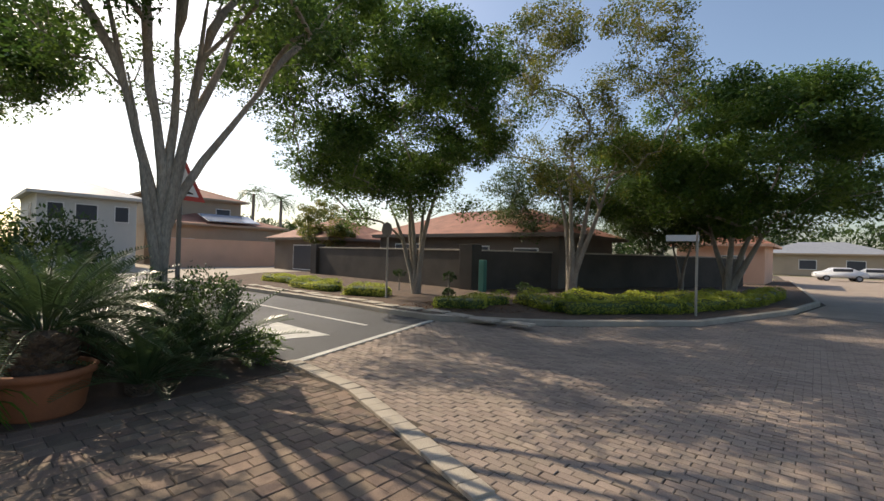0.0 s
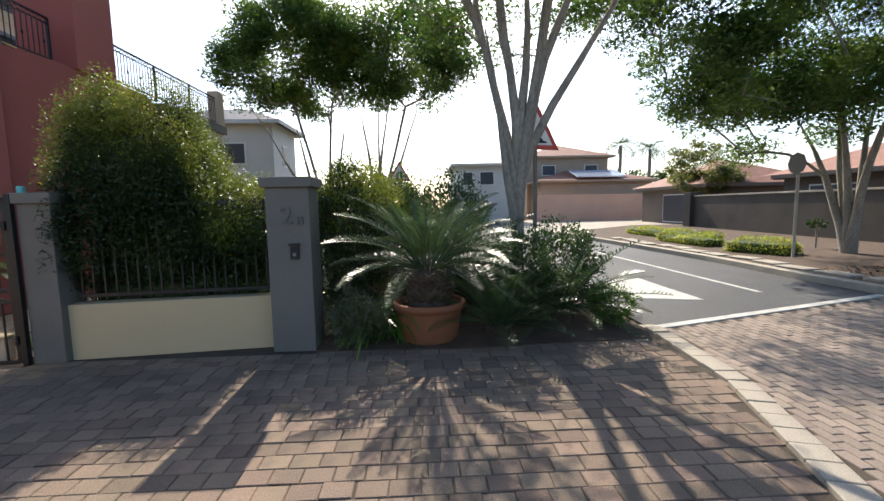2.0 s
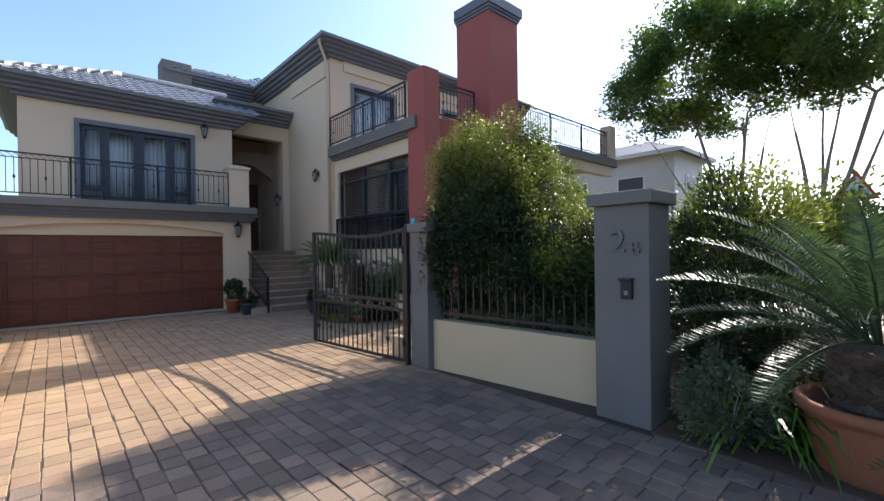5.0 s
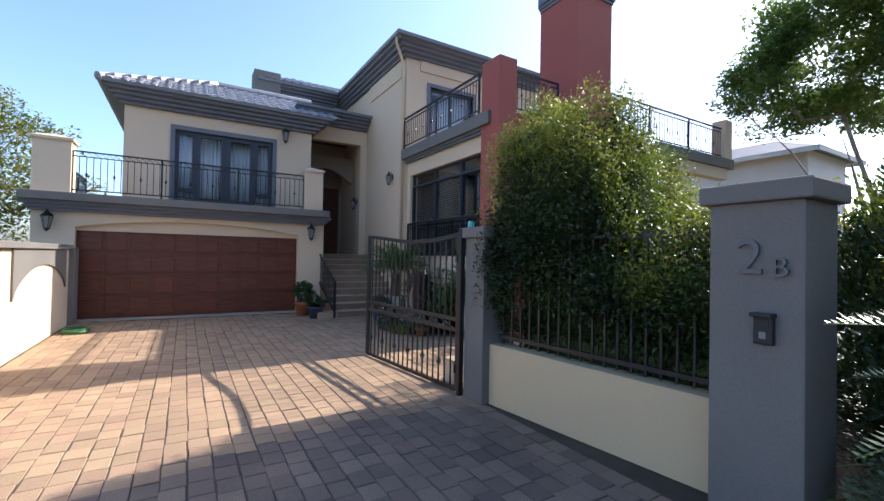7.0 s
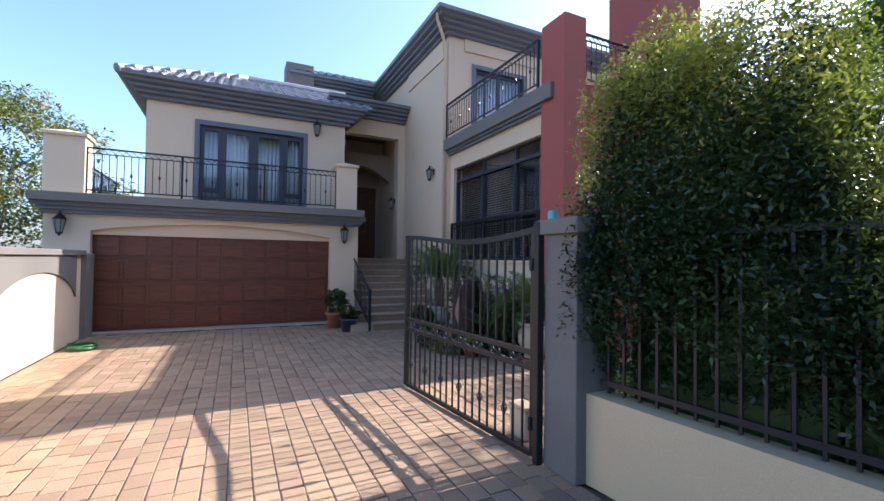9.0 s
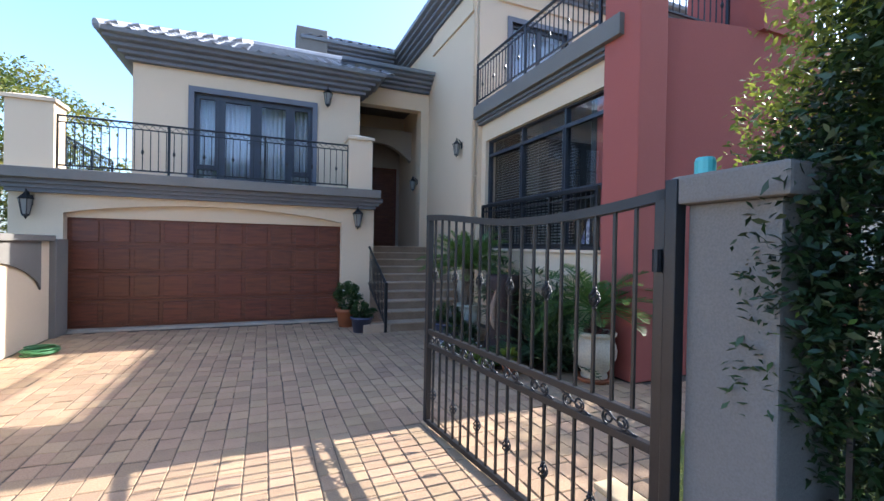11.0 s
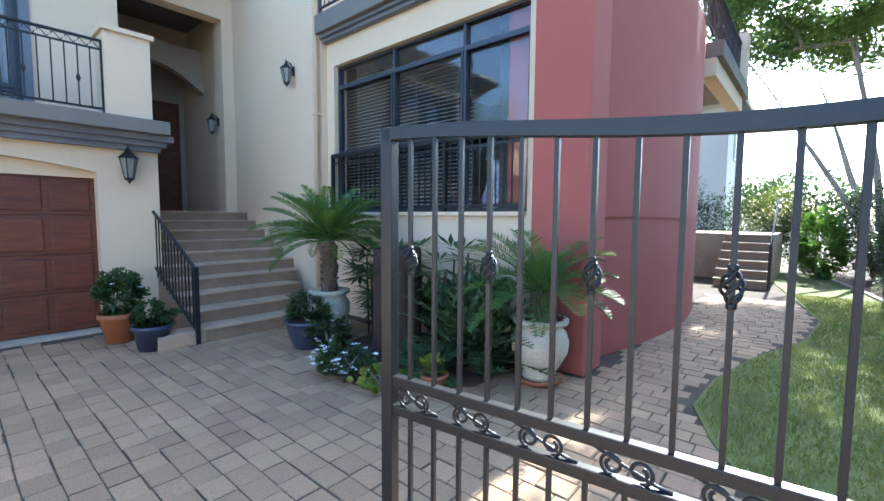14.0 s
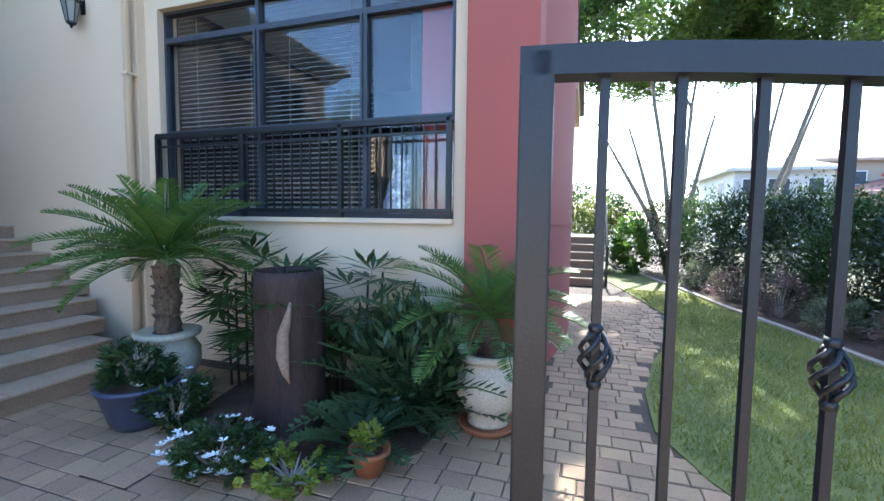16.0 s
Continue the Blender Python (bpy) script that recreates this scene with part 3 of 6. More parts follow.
struct("wall_living_north", boxm(-12.4, WX - 0.25, -6.42, -6.31, 0, 4.25), ROOM_SHADE, "inner wall coloured near black for the room's shade", "wall")
struct("wall_living_south", boxm(-12.4, WX - 0.25, -9.8, -9.62, 0, 4.4), ROOM_SHADE, "inner wall coloured near black for the room's shade", "wall")
struct("ceiling_living", boxm(-12.4, WX - 0.2, -9.6, -5.9, 4.25, 4.36), WHITE, "living room ceiling", "ceiling")
bslab = struct("balcony_slab_wing", boxm(-13.2, -7.42, NY + 0.01, -5.4, 4.42, 4.70, bevel=0.012), GREY, "grey plastered balcony edge over the window", "balcony")
part("moulding", sweep(bmesh.new(), [(-0.2, 4.32), (0.10, 4.32), (0.10, 4.37), (0.15, 4.37), (0.15, 4.421), (-0.2, 4.421)], [(WX, NY + 0.01), (WX, -5.75)]), BAND, bslab)
# red tower: pier, curved wall, chimney
pier = struct("red_pier", boxm(-7.97, -7.5, -5.75, -5.14, 0, 5.78, bevel=0.02), RED, "tall red plastered pier with a slightly pointed top", "pier")
bm = bmesh.new()
t = bm.verts.new((-7.73, -5.45, 5.92))
c = [bm.verts.new(p) for p in ((-7.95, -5.73, 5.77), (-7.52, -5.73, 5.77), (-7.52, -5.16, 5.77), (-7.95, -5.16, 5.77))]
for i in range(4):
    bm.faces.new((c[i], c[(i + 1) % 4], t))
part("cap", bm, RED, pier)
CURVE = [(-7.9 - 0.24 * i, -4.94 - 0.42 * ((i - 11.5) / 11.5) ** 2 - (0.5 * ((i - 17.5) / 3) ** 2 if i > 17 else 0)) for i in range(21)]
wr = struct("wall_red_curved", poly_prism(bmesh.new(), CURVE + [(-12.4, -6.3), (-7.9, -6.3)], 0, 4.72), RED, "curved red plastered wall", "wall")
for p in wr.data.polygons:
    p.use_smooth = abs(p.normal.z) < 0.5 and p.normal.y > 0.2
wr.data.set_sharp_from_angle(angle=radians(30))
part("score_line", sweep(bmesh.new(), [(-0.02, 1.585), (0.003, 1.585), (0.003, 1.6), (-0.02, 1.6)], CURVE[::-1]), RED, wr)
chim = struct("chimney", boxm(-10.65, -9.5, -6.1, -4.93, 4.7, 7.75), RED, "square red plastered chimney stack", "chimney")
part("chimney_cap", sweep(bmesh.new(), [(-0.4, 7.67), (0.03, 7.67), (0.03, 7.74), (0.06, 7.74), (0.06, 7.81), (0.10, 7.81), (0.10, 8.05), (-0.4, 8.05)], [(-9.5, -6.1), (-9.5, -4.93), (-10.65, -4.93), (-10.65, -6.1), (-9.5, -6.1)]), BAND, chim, "grey moulded chimney cap")
# far terrace on posts with garden steps
struct("floor_patio", boxm(-20, -16.95, -9.6, -4.2, 0, 1.2), STAIR, "raised tiled patio", "floor")
struct("wall_patio", boxm(-20, -12.4, -9.85, -9.6, 0, 4.4), CREAM, "cream plastered wall behind the patio", "wall")
ts = struct("terrace_slab", boxm(-16.2, -12.5, -9.6, -4.85, 4.42, 4.70, bevel=0.012), GREY, "grey plastered terrace slab on posts", "balcony")
part("post", boxm(-16.1, -15.72, -5.25, -4.87, 4.69, 5.85), CREAM, ts)
part("beam", boxm(-16.0, -12.5, -5.2, -4.95, 4.1, 4.42), CREAM, ts)
steps = thing("garden_steps", (-15.3, -5.25, 0), "pale stone garden steps beside the red wall", "steps", kind="structure")
for i in range(6):
    st = part("step", boxm(-1.64, -0.28 * i, 0.02, 1.0, 0.2 * i, 0.2 * (i + 1) - 0.03), RISER, steps)
    part("tread", boxm(-1.64, -0.28 * i + 0.03, 0.0, 1.02, 0.2 * (i + 1) - 0.03, 0.2 * (i + 1), bevel=0.008), STAIR, st)
part("rail_post", boxm(-0.06, 0.0, 1.03, 1.09, 0, 1.0), IRON, steps, "black iron post")
part("handrail", tube(bmesh.new(), [(-0.03, 1.06, 1.0), (-1.6, 1.06, 2.1)], 0.022, 8), IRON, steps, "black iron handrail")

# ---- boundary: gate pillar, low wall, number pillar ----


def pillar(name, x0, x1, y0, y1, h, label):
    p = struct(name, boxm(x0, x1, y0, y1, 0, h - 0.12, bevel=0.012), GREY, label, "pillar")
    part("cap", boxm(x0 - 0.05, x1 + 0.05, y0 - 0.05, y1 + 0.05, h - 0.12, h, bevel=0.015), GREY, p)
    return p


num_pillar = pillar("pillar_number", -5.52, -5.06, 0.25, 0.76, 2.10, "grey plastered gate pillar with house number")
gate_pillar = pillar("pillar_gate", -5.32, -4.93, -2.42, -2.06, 1.96, "grey plastered gate pillar")
struct("wall_boundary", poly_prism(bmesh.new(), [(-5.24, -2.06), (-5.03, -2.06), (-5.29, 0.25), (-5.5, 0.25)], 0, 0.66), CREAM2, "low yellowish cream plastered boundary wall", "wall")
lw = struct("wall_drive_east", holed("x", 0.03, 0.22, -10.22, -3.2, 0, 1.62, []), CREAM, "cream plastered wall along the driveway", "wall")
part("coping", boxm(-0.04, 0.32, -10.25, -3.2, 1.62, 1.72, bevel=0.012), GREY, lw)
struct("pier_drive_east", boxm(-0.06, 0.34, -10.68, -10.2, 0, 1.66, bevel=0.01), GREY, "dark grey plastered end pier", "pier")


# ---- stair to the entrance ----
stair = thing("stair", (-6.5, -9.15, 0), "tiled entrance stair with ten pale brown steps", "stair", kind="structure")
for i in range(10):
    y1 = -0.35 * i
    w = -0.42 - min(0.64, 0.16 * i)
    step = part("step", boxm(w, 1.03, -3.5, y1, 0.165 * i, 0.165 * (i + 1) - 0.006, bevel=0.006), RISER, stair)
    x = w
    k = 0
    while x < 1.0:
        x2 = min(1.03, x + 0.36 - (0.18 if (i + k) % 5 == 0 and k == 0 else 0))
        part("tile", boxm(x + 0.004, x2 - 0.004, y1 - 0.36, y1 + 0.025, 0.165 * (i + 1) - 0.022, 0.165 * (i + 1), bevel=0.006), STAIR, step)
        x, k = x2, k + 1
part("curb", boxm(0.98, 1.5, -0.3, 0.02, 0, 0.16, bevel=0.01), STAIR, stair)
rail = thing("stair_railing", (-5.42, -9.12, 0), "black iron stair railing on the garage side", "railing", kind="structure")
part("top_rail", tube(bmesh.new(), [(0, 0, 0.92), (0, -0.12, 0.98), (0, -1.5, 1.62)], 0.024, 6), IRON, rail)
part("bottom_rail", tube(bmesh.new(), [(0, 0, 0.14), (0, -1.5, 0.82)], 0.018, 6), IRON, rail)
part("newel", boxm(-0.025, 0.025, -0.025, 0.025, 0, 0.95), IRON, rail)
for i in range(1, 13):
    y = -0.118 * i
    part("baluster", boxm(-0.008, 0.008, y - 0.008, y + 0.008, 0.14 + 0.45 * i * 0.1, 0.95 + 0.46 * i * 0.118), IRON, rail)

# ---- garage door ----
gd = thing("garage_door", (-2.395, GY - 0.18, 0.03), "closed red-brown wooden sectional garage door with raised panels", "garage door", kind="structure")
# unseen board, added to keep light from showing through the section gaps
part("backing", boxm(-2.43, 2.43, -0.075, -0.05, 0.01, 2.03), WOOD, gd)
for r in range(4):
    z0 = 0.008 + r * 0.51
    sec = part("section", boxm(-2.44, 2.44, -0.045, 0, z0, z0 + 0.503, bevel=0.004), WOOD, gd)
    for k in range(10):
        x0 = -2.40 + k * 0.48
        part("panel", boxm(x0 + 0.035, x0 + 0.445, -0.002, 0.016, z0 + 0.055, z0 + 0.45, bevel=0.013), WOOD, sec)


# ---- railings ----
def railing(name, a, b, z0, z1, gap, label, posts=3, shift=0.0):
    """A black iron balustrade from plan point a to b."""
    a, b = Vector((a[0], a[1])), Vector((b[0], b[1]))
    d = b - a
    n = d.length
    ang = math.degrees(math.atan2(d.y, d.x))
    r = thing(name, pose(a.x, a.y, z0, 0, 0, ang), label, "railing", kind="structure")
    h = z1 - z0
    part("top_rail", boxm(0, n, -0.025, 0.025, h - 0.03, h, bevel=0.006), IRON, r)
    part("upper_rail", boxm(0, n, -0.012, 0.012, h - 0.135, h - 0.115), IRON, r)
    part("bottom_rail", boxm(0, n, -0.015, 0.015, 0.08, 0.105), IRON, r)
    for i in range(posts):
        x = n * i / max(1, posts - 1)
        part("post", boxm(x - 0.02, x + 0.02, -0.02, 0.02, 0, h - 0.02), IRON, r)
    k = int(n / gap)
    bar = from_bm("baluster", boxm(-0.007, 0.007, -0.007, 0.007, 0.1, h - 0.12), IRON)
    knob = from_bm("collar", lathe(bmesh.new(), [(0, -0.05), (0.012, -0.045), (0.026, 0), (0.012, 0.045), (0, 0.05)], 8), IRON)
    scroll_bm = bmesh.new()
    tube(scroll_bm, [(gap * (0.5 - 0.42 * math.cos(t * 0.5)), 0, -0.05 + 0.035 * math.sin(t)) for t in range(0, 7)], 0.006, 5)
    scroll = from_bm("scroll", scroll_bm, IRON)
    for i in range(1, k):
        ob = part("baluster", bar, IRON, r)
        ob.location = (n * i / k, 0, 0)
        if i % 4 == 2:
            o2 = part("collar", knob, IRON, r)
            o2.location = (n * i / k, 0, h * 0.45)
        o3 = part("scroll", scroll, IRON, r)
        o3.location = (n * i / k, 0, h - 0.022)
    return r


railing("balcony_railing", (0.10, -10.62), (-4.92, -10.62), 2.86, 3.83, 0.125, "black iron balcony railing above the garage", 4)
railing("balcony_railing_side", (0.62, -11.0), (0.62, -15.5), 2.86, 3.83, 0.125, "black iron railing along the side terrace", 4)
railing("balcony_railing_wing", (-7.47, -9.5), (-7.47, -5.8), 4.70, 5.60, 0.115, "black iron balcony railing over the large window", 3)
railing("balcony_railing_tower", (-8.0, -5.3), (-9.3, -5.3), 4.72, 5.62, 0.115, "black iron railing between pier and chimney", 2)
railing("terrace_railing", (-10.5, -5.0), (-15.8, -5.0), 4.70, 5.62, 0.115, "black iron terrace railing beyond the chimney", 4)

# ---- windows ----
def pane(parent, x0, x1, y, z0, z1, along="x", sign=1):
    ob = part("pane", boxm(x0, x1, y - 0.004, y + 0.004, z0, z1) if along == "x" else boxm(y - 0.004, y + 0.004, x0, x1, z0, z1), GLASS, parent)
    ob.visible_shadow = False
    return ob


win = thing("window_1", (-3.04, UY - 0.1, 2.95), "dark grey framed french window with white curtains behind", "window", kind="structure")
part("surround", holed("y", 0.135, -0.16, -1.36, 1.36, -0.02, 2.12, [(-1.25, 1.25, -0.03, 2.0)]), BAND, win, "raised dark grey plaster surround")
part("frame", holed("y", 0.03, -0.08, -1.255, 1.255, 0.0, 2.02, [(-1.19, -0.80, 0.38, 1.94), (-1.19, -0.80, 0.06, 0.32), (0.80, 1.19, 0.38, 1.94), (0.80, 1.19, 0.06, 0.32), (-0.70, -0.06, 0.1, 1.94), (0.06, 0.70, 0.1, 1.94)]), FRAME, win)
for x0, x1 in ((-0.70, -0.06), (0.06, 0.70)):
    pane(win, x0, x1, -0.01, 0.1, 1.94)
for x0, x1 in ((-1.19, -0.80), (0.80, 1.19)):
    pane(win, x0, x1, -0.01, 0.38, 1.94)
    pane(win, x0, x1, -0.01, 0.06, 0.32)
    part("sash", holed("y", 0.05, -0.05, x0 - 0.01, x1 + 0.01, 0.37, 1.95, [(x0 + 0.045, x1 - 0.045, 0.43, 1.89)]), FRAME, win)
for x0, x1 in ((-0.73, -0.03), (0.03, 0.73)):
    part("door_leaf", holed("y", 0.05, -0.05, x0, x1, 0.03, 1.96, [(x0 + 0.09, x1 - 0.09, 0.17, 1.88)]), FRAME, win)
for sgn in (-1, 1):
    part("handle", tube(bmesh.new(), [(sgn * 0.07, 0.04, 1.0), (sgn * 0.07, 0.09, 1.0), (sgn * 0.17, 0.09, 1.0)], 0.01), IRON, win)


def curtain(x0, x1, y, z0, z1, along="x", folds=9, name="curtain", label="white pleated curtain hanging behind glass"):
    bm = bmesh.new()
    n = folds * 8
    lo, hi = [], []
    for i in range(n + 1):
        u = x0 + (x1 - x0) * i / n
        w = 0.035 * math.sin(i / 8 * 6.283) + 0.012 * math.sin(i * 1.7)
        for row, z, k in ((lo, z0, 1.2), (hi, z1, 0.8)):
            p = (u, y + w * k, z) if along == "x" else (y + w * k, u, z)
            row.append(bm.verts.new(p))
    for i in range(n):
        bm.faces.new((lo[i], lo[i + 1], hi[i + 1], hi[i]))
    ob = part(name, bm, CURTAIN, None, smooth=True)
    md = ob.modifiers.new("thickness", "SOLIDIFY")
    md.thickness = 0.004
    return tagged(ob, label, "curtain", "curtains")


curtain(-4.28, -3.12, UY - 0.32, 2.9, 5.0, folds=12)
curtain(-3.0, -1.8, UY - 0.32, 2.9, 5.0, folds=13)

LW = thing("window_2", (WX - 0.14, -7.65, 1.64), "large dark-framed living room window with a security grille", "window", kind="structure")
# local: x outward, y along the wall; three bays and a top light
bays = [(-1.73, -0.475), (-0.435, 0.79), (0.83, 1.73)]
holes = []
for y0, y1 in bays:
    holes += [(y0, y1, 0.05, 0.90), (y0, y1, 0.95, 1.97), (y0, y1, 2.02, 2.28)]
part("frame", holed("x", 0.06, -0.1, -1.76, 1.76, 0.0, 2.31, holes), FRAME, LW)
for y0, y1 in bays:
    for z0, z1 in ((0.05, 0.90), (0.95, 1.97), (2.02, 2.28)):
        pane(LW, y0, y1, 0.01, z0, z1, "y")
    part("sash", holed("x", 0.08, -0.05, y0 - 0.005, y1 + 0.005, 0.945, 1.975, [(y0 + 0.018, y1 - 0.018, 0.97, 1.95)]), FRAME, LW)
part("sill", boxm(-0.05, 0.2, -1.76, 1.76, -0.05, 0.0, bevel=0.008), CREAM, LW)
grille = part("grille", boxm(0.17, 0.215, -1.76, 1.74, 0.86, 0.92, bevel=0.006), IRON, LW, "black iron security grille")
part("grille_bar", boxm(0.18, 0.205, -1.76, 1.74, 0.05, 0.09), IRON, grille)
part("grille_bar", boxm(0.18, 0.205, -1.76, 1.74, 0.76, 0.785), IRON, grille)
gbar = from_bm("grille_bar", boxm(0.186, 0.2, -0.007, 0.007, 0.06, 0.85), IRON)
for i in range(32):
    ob = part("grille_bar", gbar, IRON, grille)
    ob.location = (0, -1.7 + i * 0.11, 0)
for y in (-1.745, -0.55, 0.62, 1.725):
    part("grille_post", boxm(0.165, 0.215, y - 0.022, y + 0.022, 0, 0.9), IRON, grille)
# venetian blinds: slats as pieces
BLIND = mat("blind_slat", (0.42, 0.40, 0.36), 0.6, var=0.06)
for (y0, y1) in (bays[0], bays[1]):
    bl = thing("venetian_blind", (WX - 0.28, -7.65 + (y0 + y1) / 2, 1.72), "pale venetian blind lowered behind glass", "blind", "blinds")
    w = (y1 - y0) / 2 + 0.02
    slat = from_bm("slat", boxm(-0.02, 0.02, -w, w, -0.001, 0.0015), BLIND)
    for i in range(42):
        ob = part("slat", slat, BLIND, bl)
        ob.matrix_local = pose(0, 0, 0.03 + i * 0.053, 0, 28, 0)
    part("head_rail", boxm(-0.025, 0.025, -w, w, 2.24, 2.29), BLIND, bl)
    for y in (-w * 0.6, w * 0.6):
        part("cord", boxm(-0.002, 0.002, y - 0.002, y + 0.002, 0.02, 2.25), BLIND, bl)
lamp = thing("vase", (WX - 0.55, -6.62, 1.1), "tall blue and white patterned vase by the window", "vase")
VASE = mat("blue_white_glaze", (0.7, 0.72, 0.78), 0.2, var=0.5, scale=9, fine=30, bump=0, tone=(0.06, 0.07, 0.3))
part("body", lathe(bmesh.new(), [(0, 0), (0.12, 0), (0.2, 0.35), (0.22, 0.7), (0.14, 1.0), (0.08, 1.1), (0.12, 1.2), (0.1, 1.2), (0.06, 1.1), (0, 1.0)], 24), VASE, lamp, smooth=True)

for nm, x0, x1 in (("window_3", -9.9, -8.35), ("window_4", -14.2, -12.2)):
    w3 = thing(nm, ((x0 + x1) / 2, NY - 0.08, 4.75), "dark grey framed glazed balcony door", "window", kind="structure")
    h = (x1 - x0) / 2
    part("surround", holed("y", 0.11, -0.12, -h - 0.11, h + 0.11, 0, 2.11, [(-h, h, -0.01, 2.0)]), BAND, w3)
    part("frame", holed("y", 0.02, -0.07, -h, h, 0, 2.0, [(-h + 0.08, -0.04, 0.1, 1.92), (0.04, h - 0.08, 0.1, 1.92)]), FRAME, w3)
    pane(w3, -h + 0.08, -0.04, -0.02, 0.1, 1.92), pane(w3, 0.04, h - 0.08, -0.02, 0.1, 1.92)
    curtain(x0 + 0.1, x1 - 0.1, NY - 0.4, 4.75, 6.7, folds=14)
struct("wall_wing_inner", boxm(-17, LX - 0.25, -12.2, -12.0, 4.4, 7.1), ROOM_SHADE, "inner wall coloured near black for the room's shade", "wall")
struct("ceiling_wing", boxm(-17, LX - 0.25, -12, NY - 0.25, 7.0, 7.08), WHITE, "white ceiling", "ceiling")


# ---- wall lanterns ----
def lantern(at, face, size=1.22):
    """A coach lantern on a wall; face: the heading of its outward side."""
    l = thing("wall_lantern", pose(*at, 0, 0, face) @ Matrix.Scale(size, 4), "black coach lantern with frosted glass on the wall", "lantern", "wall lanterns")
    part("back_plate", boxm(-0.035, 0.035, -0.0, 0.015, -0.06, 0.10, bevel=0.005), IRON, l)
    part("arm", tube(bmesh.new(), [(0, 0.01, 0.05), (0, 0.06, 0.13), (0, 0.12, 0.15), (0, 0.14, 0.11)], 0.011, 6), IRON, l)
    body = part("glass_body", lathe(bmesh.new(), [(0, -0.2), (0.045, -0.2), (0.085, 0.03), (0, 0.03)], 6, 0, 0.14), LAMPGLASS, l)
    for k in range(6):
        a = 6.28319 * k / 6
        part("rib", tube(bmesh.new(), [(0.047 * math.cos(a), 0.14 + 0.047 * math.sin(a), -0.2), (0.088 * math.cos(a), 0.14 + 0.088 * math.sin(a), 0.03)], 0.006, 5), IRON, body)
    part("roof", lathe(bmesh.new(), [(0, 0.19), (0.012, 0.17), (0.016, 0.13), (0.05, 0.09), (0.105, 0.035), (0.1, 0.025), (0, 0.03)], 6, 0, 0.14), IRON, l)
    part("base", lathe(bmesh.new(), [(0, -0.27), (0.01, -0.26), (0.016, -0.24), (0.05, -0.215), (0.05, -0.195), (0, -0.195)], 6, 0, 0.14), IRON, l)
    return l


for at, face in (((0.48, GY, 2.30), 0), ((-5.14, GY, 2.30), 0), ((-4.62, UY, 5.26), 0), ((LX, -10.43, 4.04), -90), ((LX + 0.22, -13.0, 3.5), -90)):
    lantern(at, face, 1.0 if at[0] < -7 else 1.15)

# ---- driveway gate leaf, standing open ----
gate = thing("gate_leaf", pose(-4.92, -2.50, 0.0, 0, 0, -84.2), "black wrought-iron gate leaf with twisted baskets, standing open", "gate")
GL = 2.39  # length; local x from the hinge to the free end


def gate_top(x):
    if x < 1:
        return 1.84 + 0.08 * (1 - x) ** 2
    u = (x - 1) / (GL - 1)
    return 1.84 + 0.095 * u * u * (3 - 2 * u)


bm = bmesh.new()
prev = None
for i in range(33):
    x = GL * i / 32
    z = gate_top(x)
    cur = [bm.verts.new(p) for p in ((x, -0.025, z - 0.05), (x, 0.025, z - 0.05), (x, 0.025, z), (x, -0.025, z))]
    if prev:
        for k in range(4):
            bm.faces.new((prev[k], prev[(k + 1) % 4], cur[(k + 1) % 4], cur[k]))
    else:
        bm.faces.new(cur)
    prev = cur
bm.faces.new(prev[::-1])
part("top_rail", bm, IRON, gate)
part("free_stile", boxm(GL - 0.06, GL, -0.025, 0.025, 0.03, gate_top(GL) - 0.005, bevel=0.005), IRON, gate)
part("hinge_stile", boxm(0, 0.06, -0.025, 0.025, 0.03, gate_top(0) - 0.005, bevel=0.005), IRON, gate)
for z in (0.04, 0.745, 0.87):
    part("cross_rail", boxm(0.06, GL - 0.06, -0.02, 0.02, z - 0.022, z + 0.022, bevel=0.005), IRON, gate)
bar_low = from_bm("bar", boxm(-0.008, 0.008, -0.008, 0.008, 0.06, 0.73), IRON)
bm = bmesh.new()
for k in range(5):
    pts = []
    for j in range(9):
        u = j / 8
        a = 6.28319 * (k / 5) + 3.4 * u
        r = 0.007 + 0.021 * math.sin(math.pi * u)
        pts.append((r * math.cos(a), r * math.sin(a), -0.045 + 0.09 * u))
    tube(bm, pts, 0.005, 5)
lathe(bm, [(0, -0.06), (0.012, -0.06), (0.014, -0.05), (0.010, -0.042), (0, -0.038)], 8)
lathe(bm, [(0, 0.06), (0.012, 0.06), (0.014, 0.05), (0.010, 0.042), (0, 0.038)], 8)
basket = from_bm("basket", bm, IRON, True)
nb = 18
for i in range(nb):
    x = GL - 0.145 - i * 0.122
    z1 = gate_top(x) - 0.03
    part("bar", boxm(x - 0.008, x + 0.008, -0.008, 0.008, 0.885, z1), IRON, gate)
    o = part("bar", bar_low, IRON, gate)
    o.location = (x, 0, 0)
    if i % 3 == 0:
        for z in (1.39, 0.31):
            o = part("basket", basket, IRON, gate, "twisted iron basket")
            o.location = (x, 0, z)
# scroll frieze between the middle rails
bm = bmesh.new()
pts = []
for s in (-1, 1):
    pts = [(s * (0.042 + 0.034 * math.cos(t) * (1 - t / 13)), 0, 0.802 + 0.034 * math.sin(t) * (1 - t / 13)) for t in [-1.57 + 0.45 * k for k in range(21)]]
    tube(bm, pts, 0.0065, 5)
tube(bm, [(-0.13, 0, 0.768), (-0.09, 0, 0.775), (0.0, 0, 0.805), (0.10, 0, 0.845), (0.14, 0, 0.850)], 0.0065, 5)
scroll = from_bm("scroll", bm, IRON, True)
for i in range(8):
    o = part("scroll", scroll, IRON, gate, "curled iron scroll")
    o.location = (GL - 0.16 - i * 0.28, 0, 0)
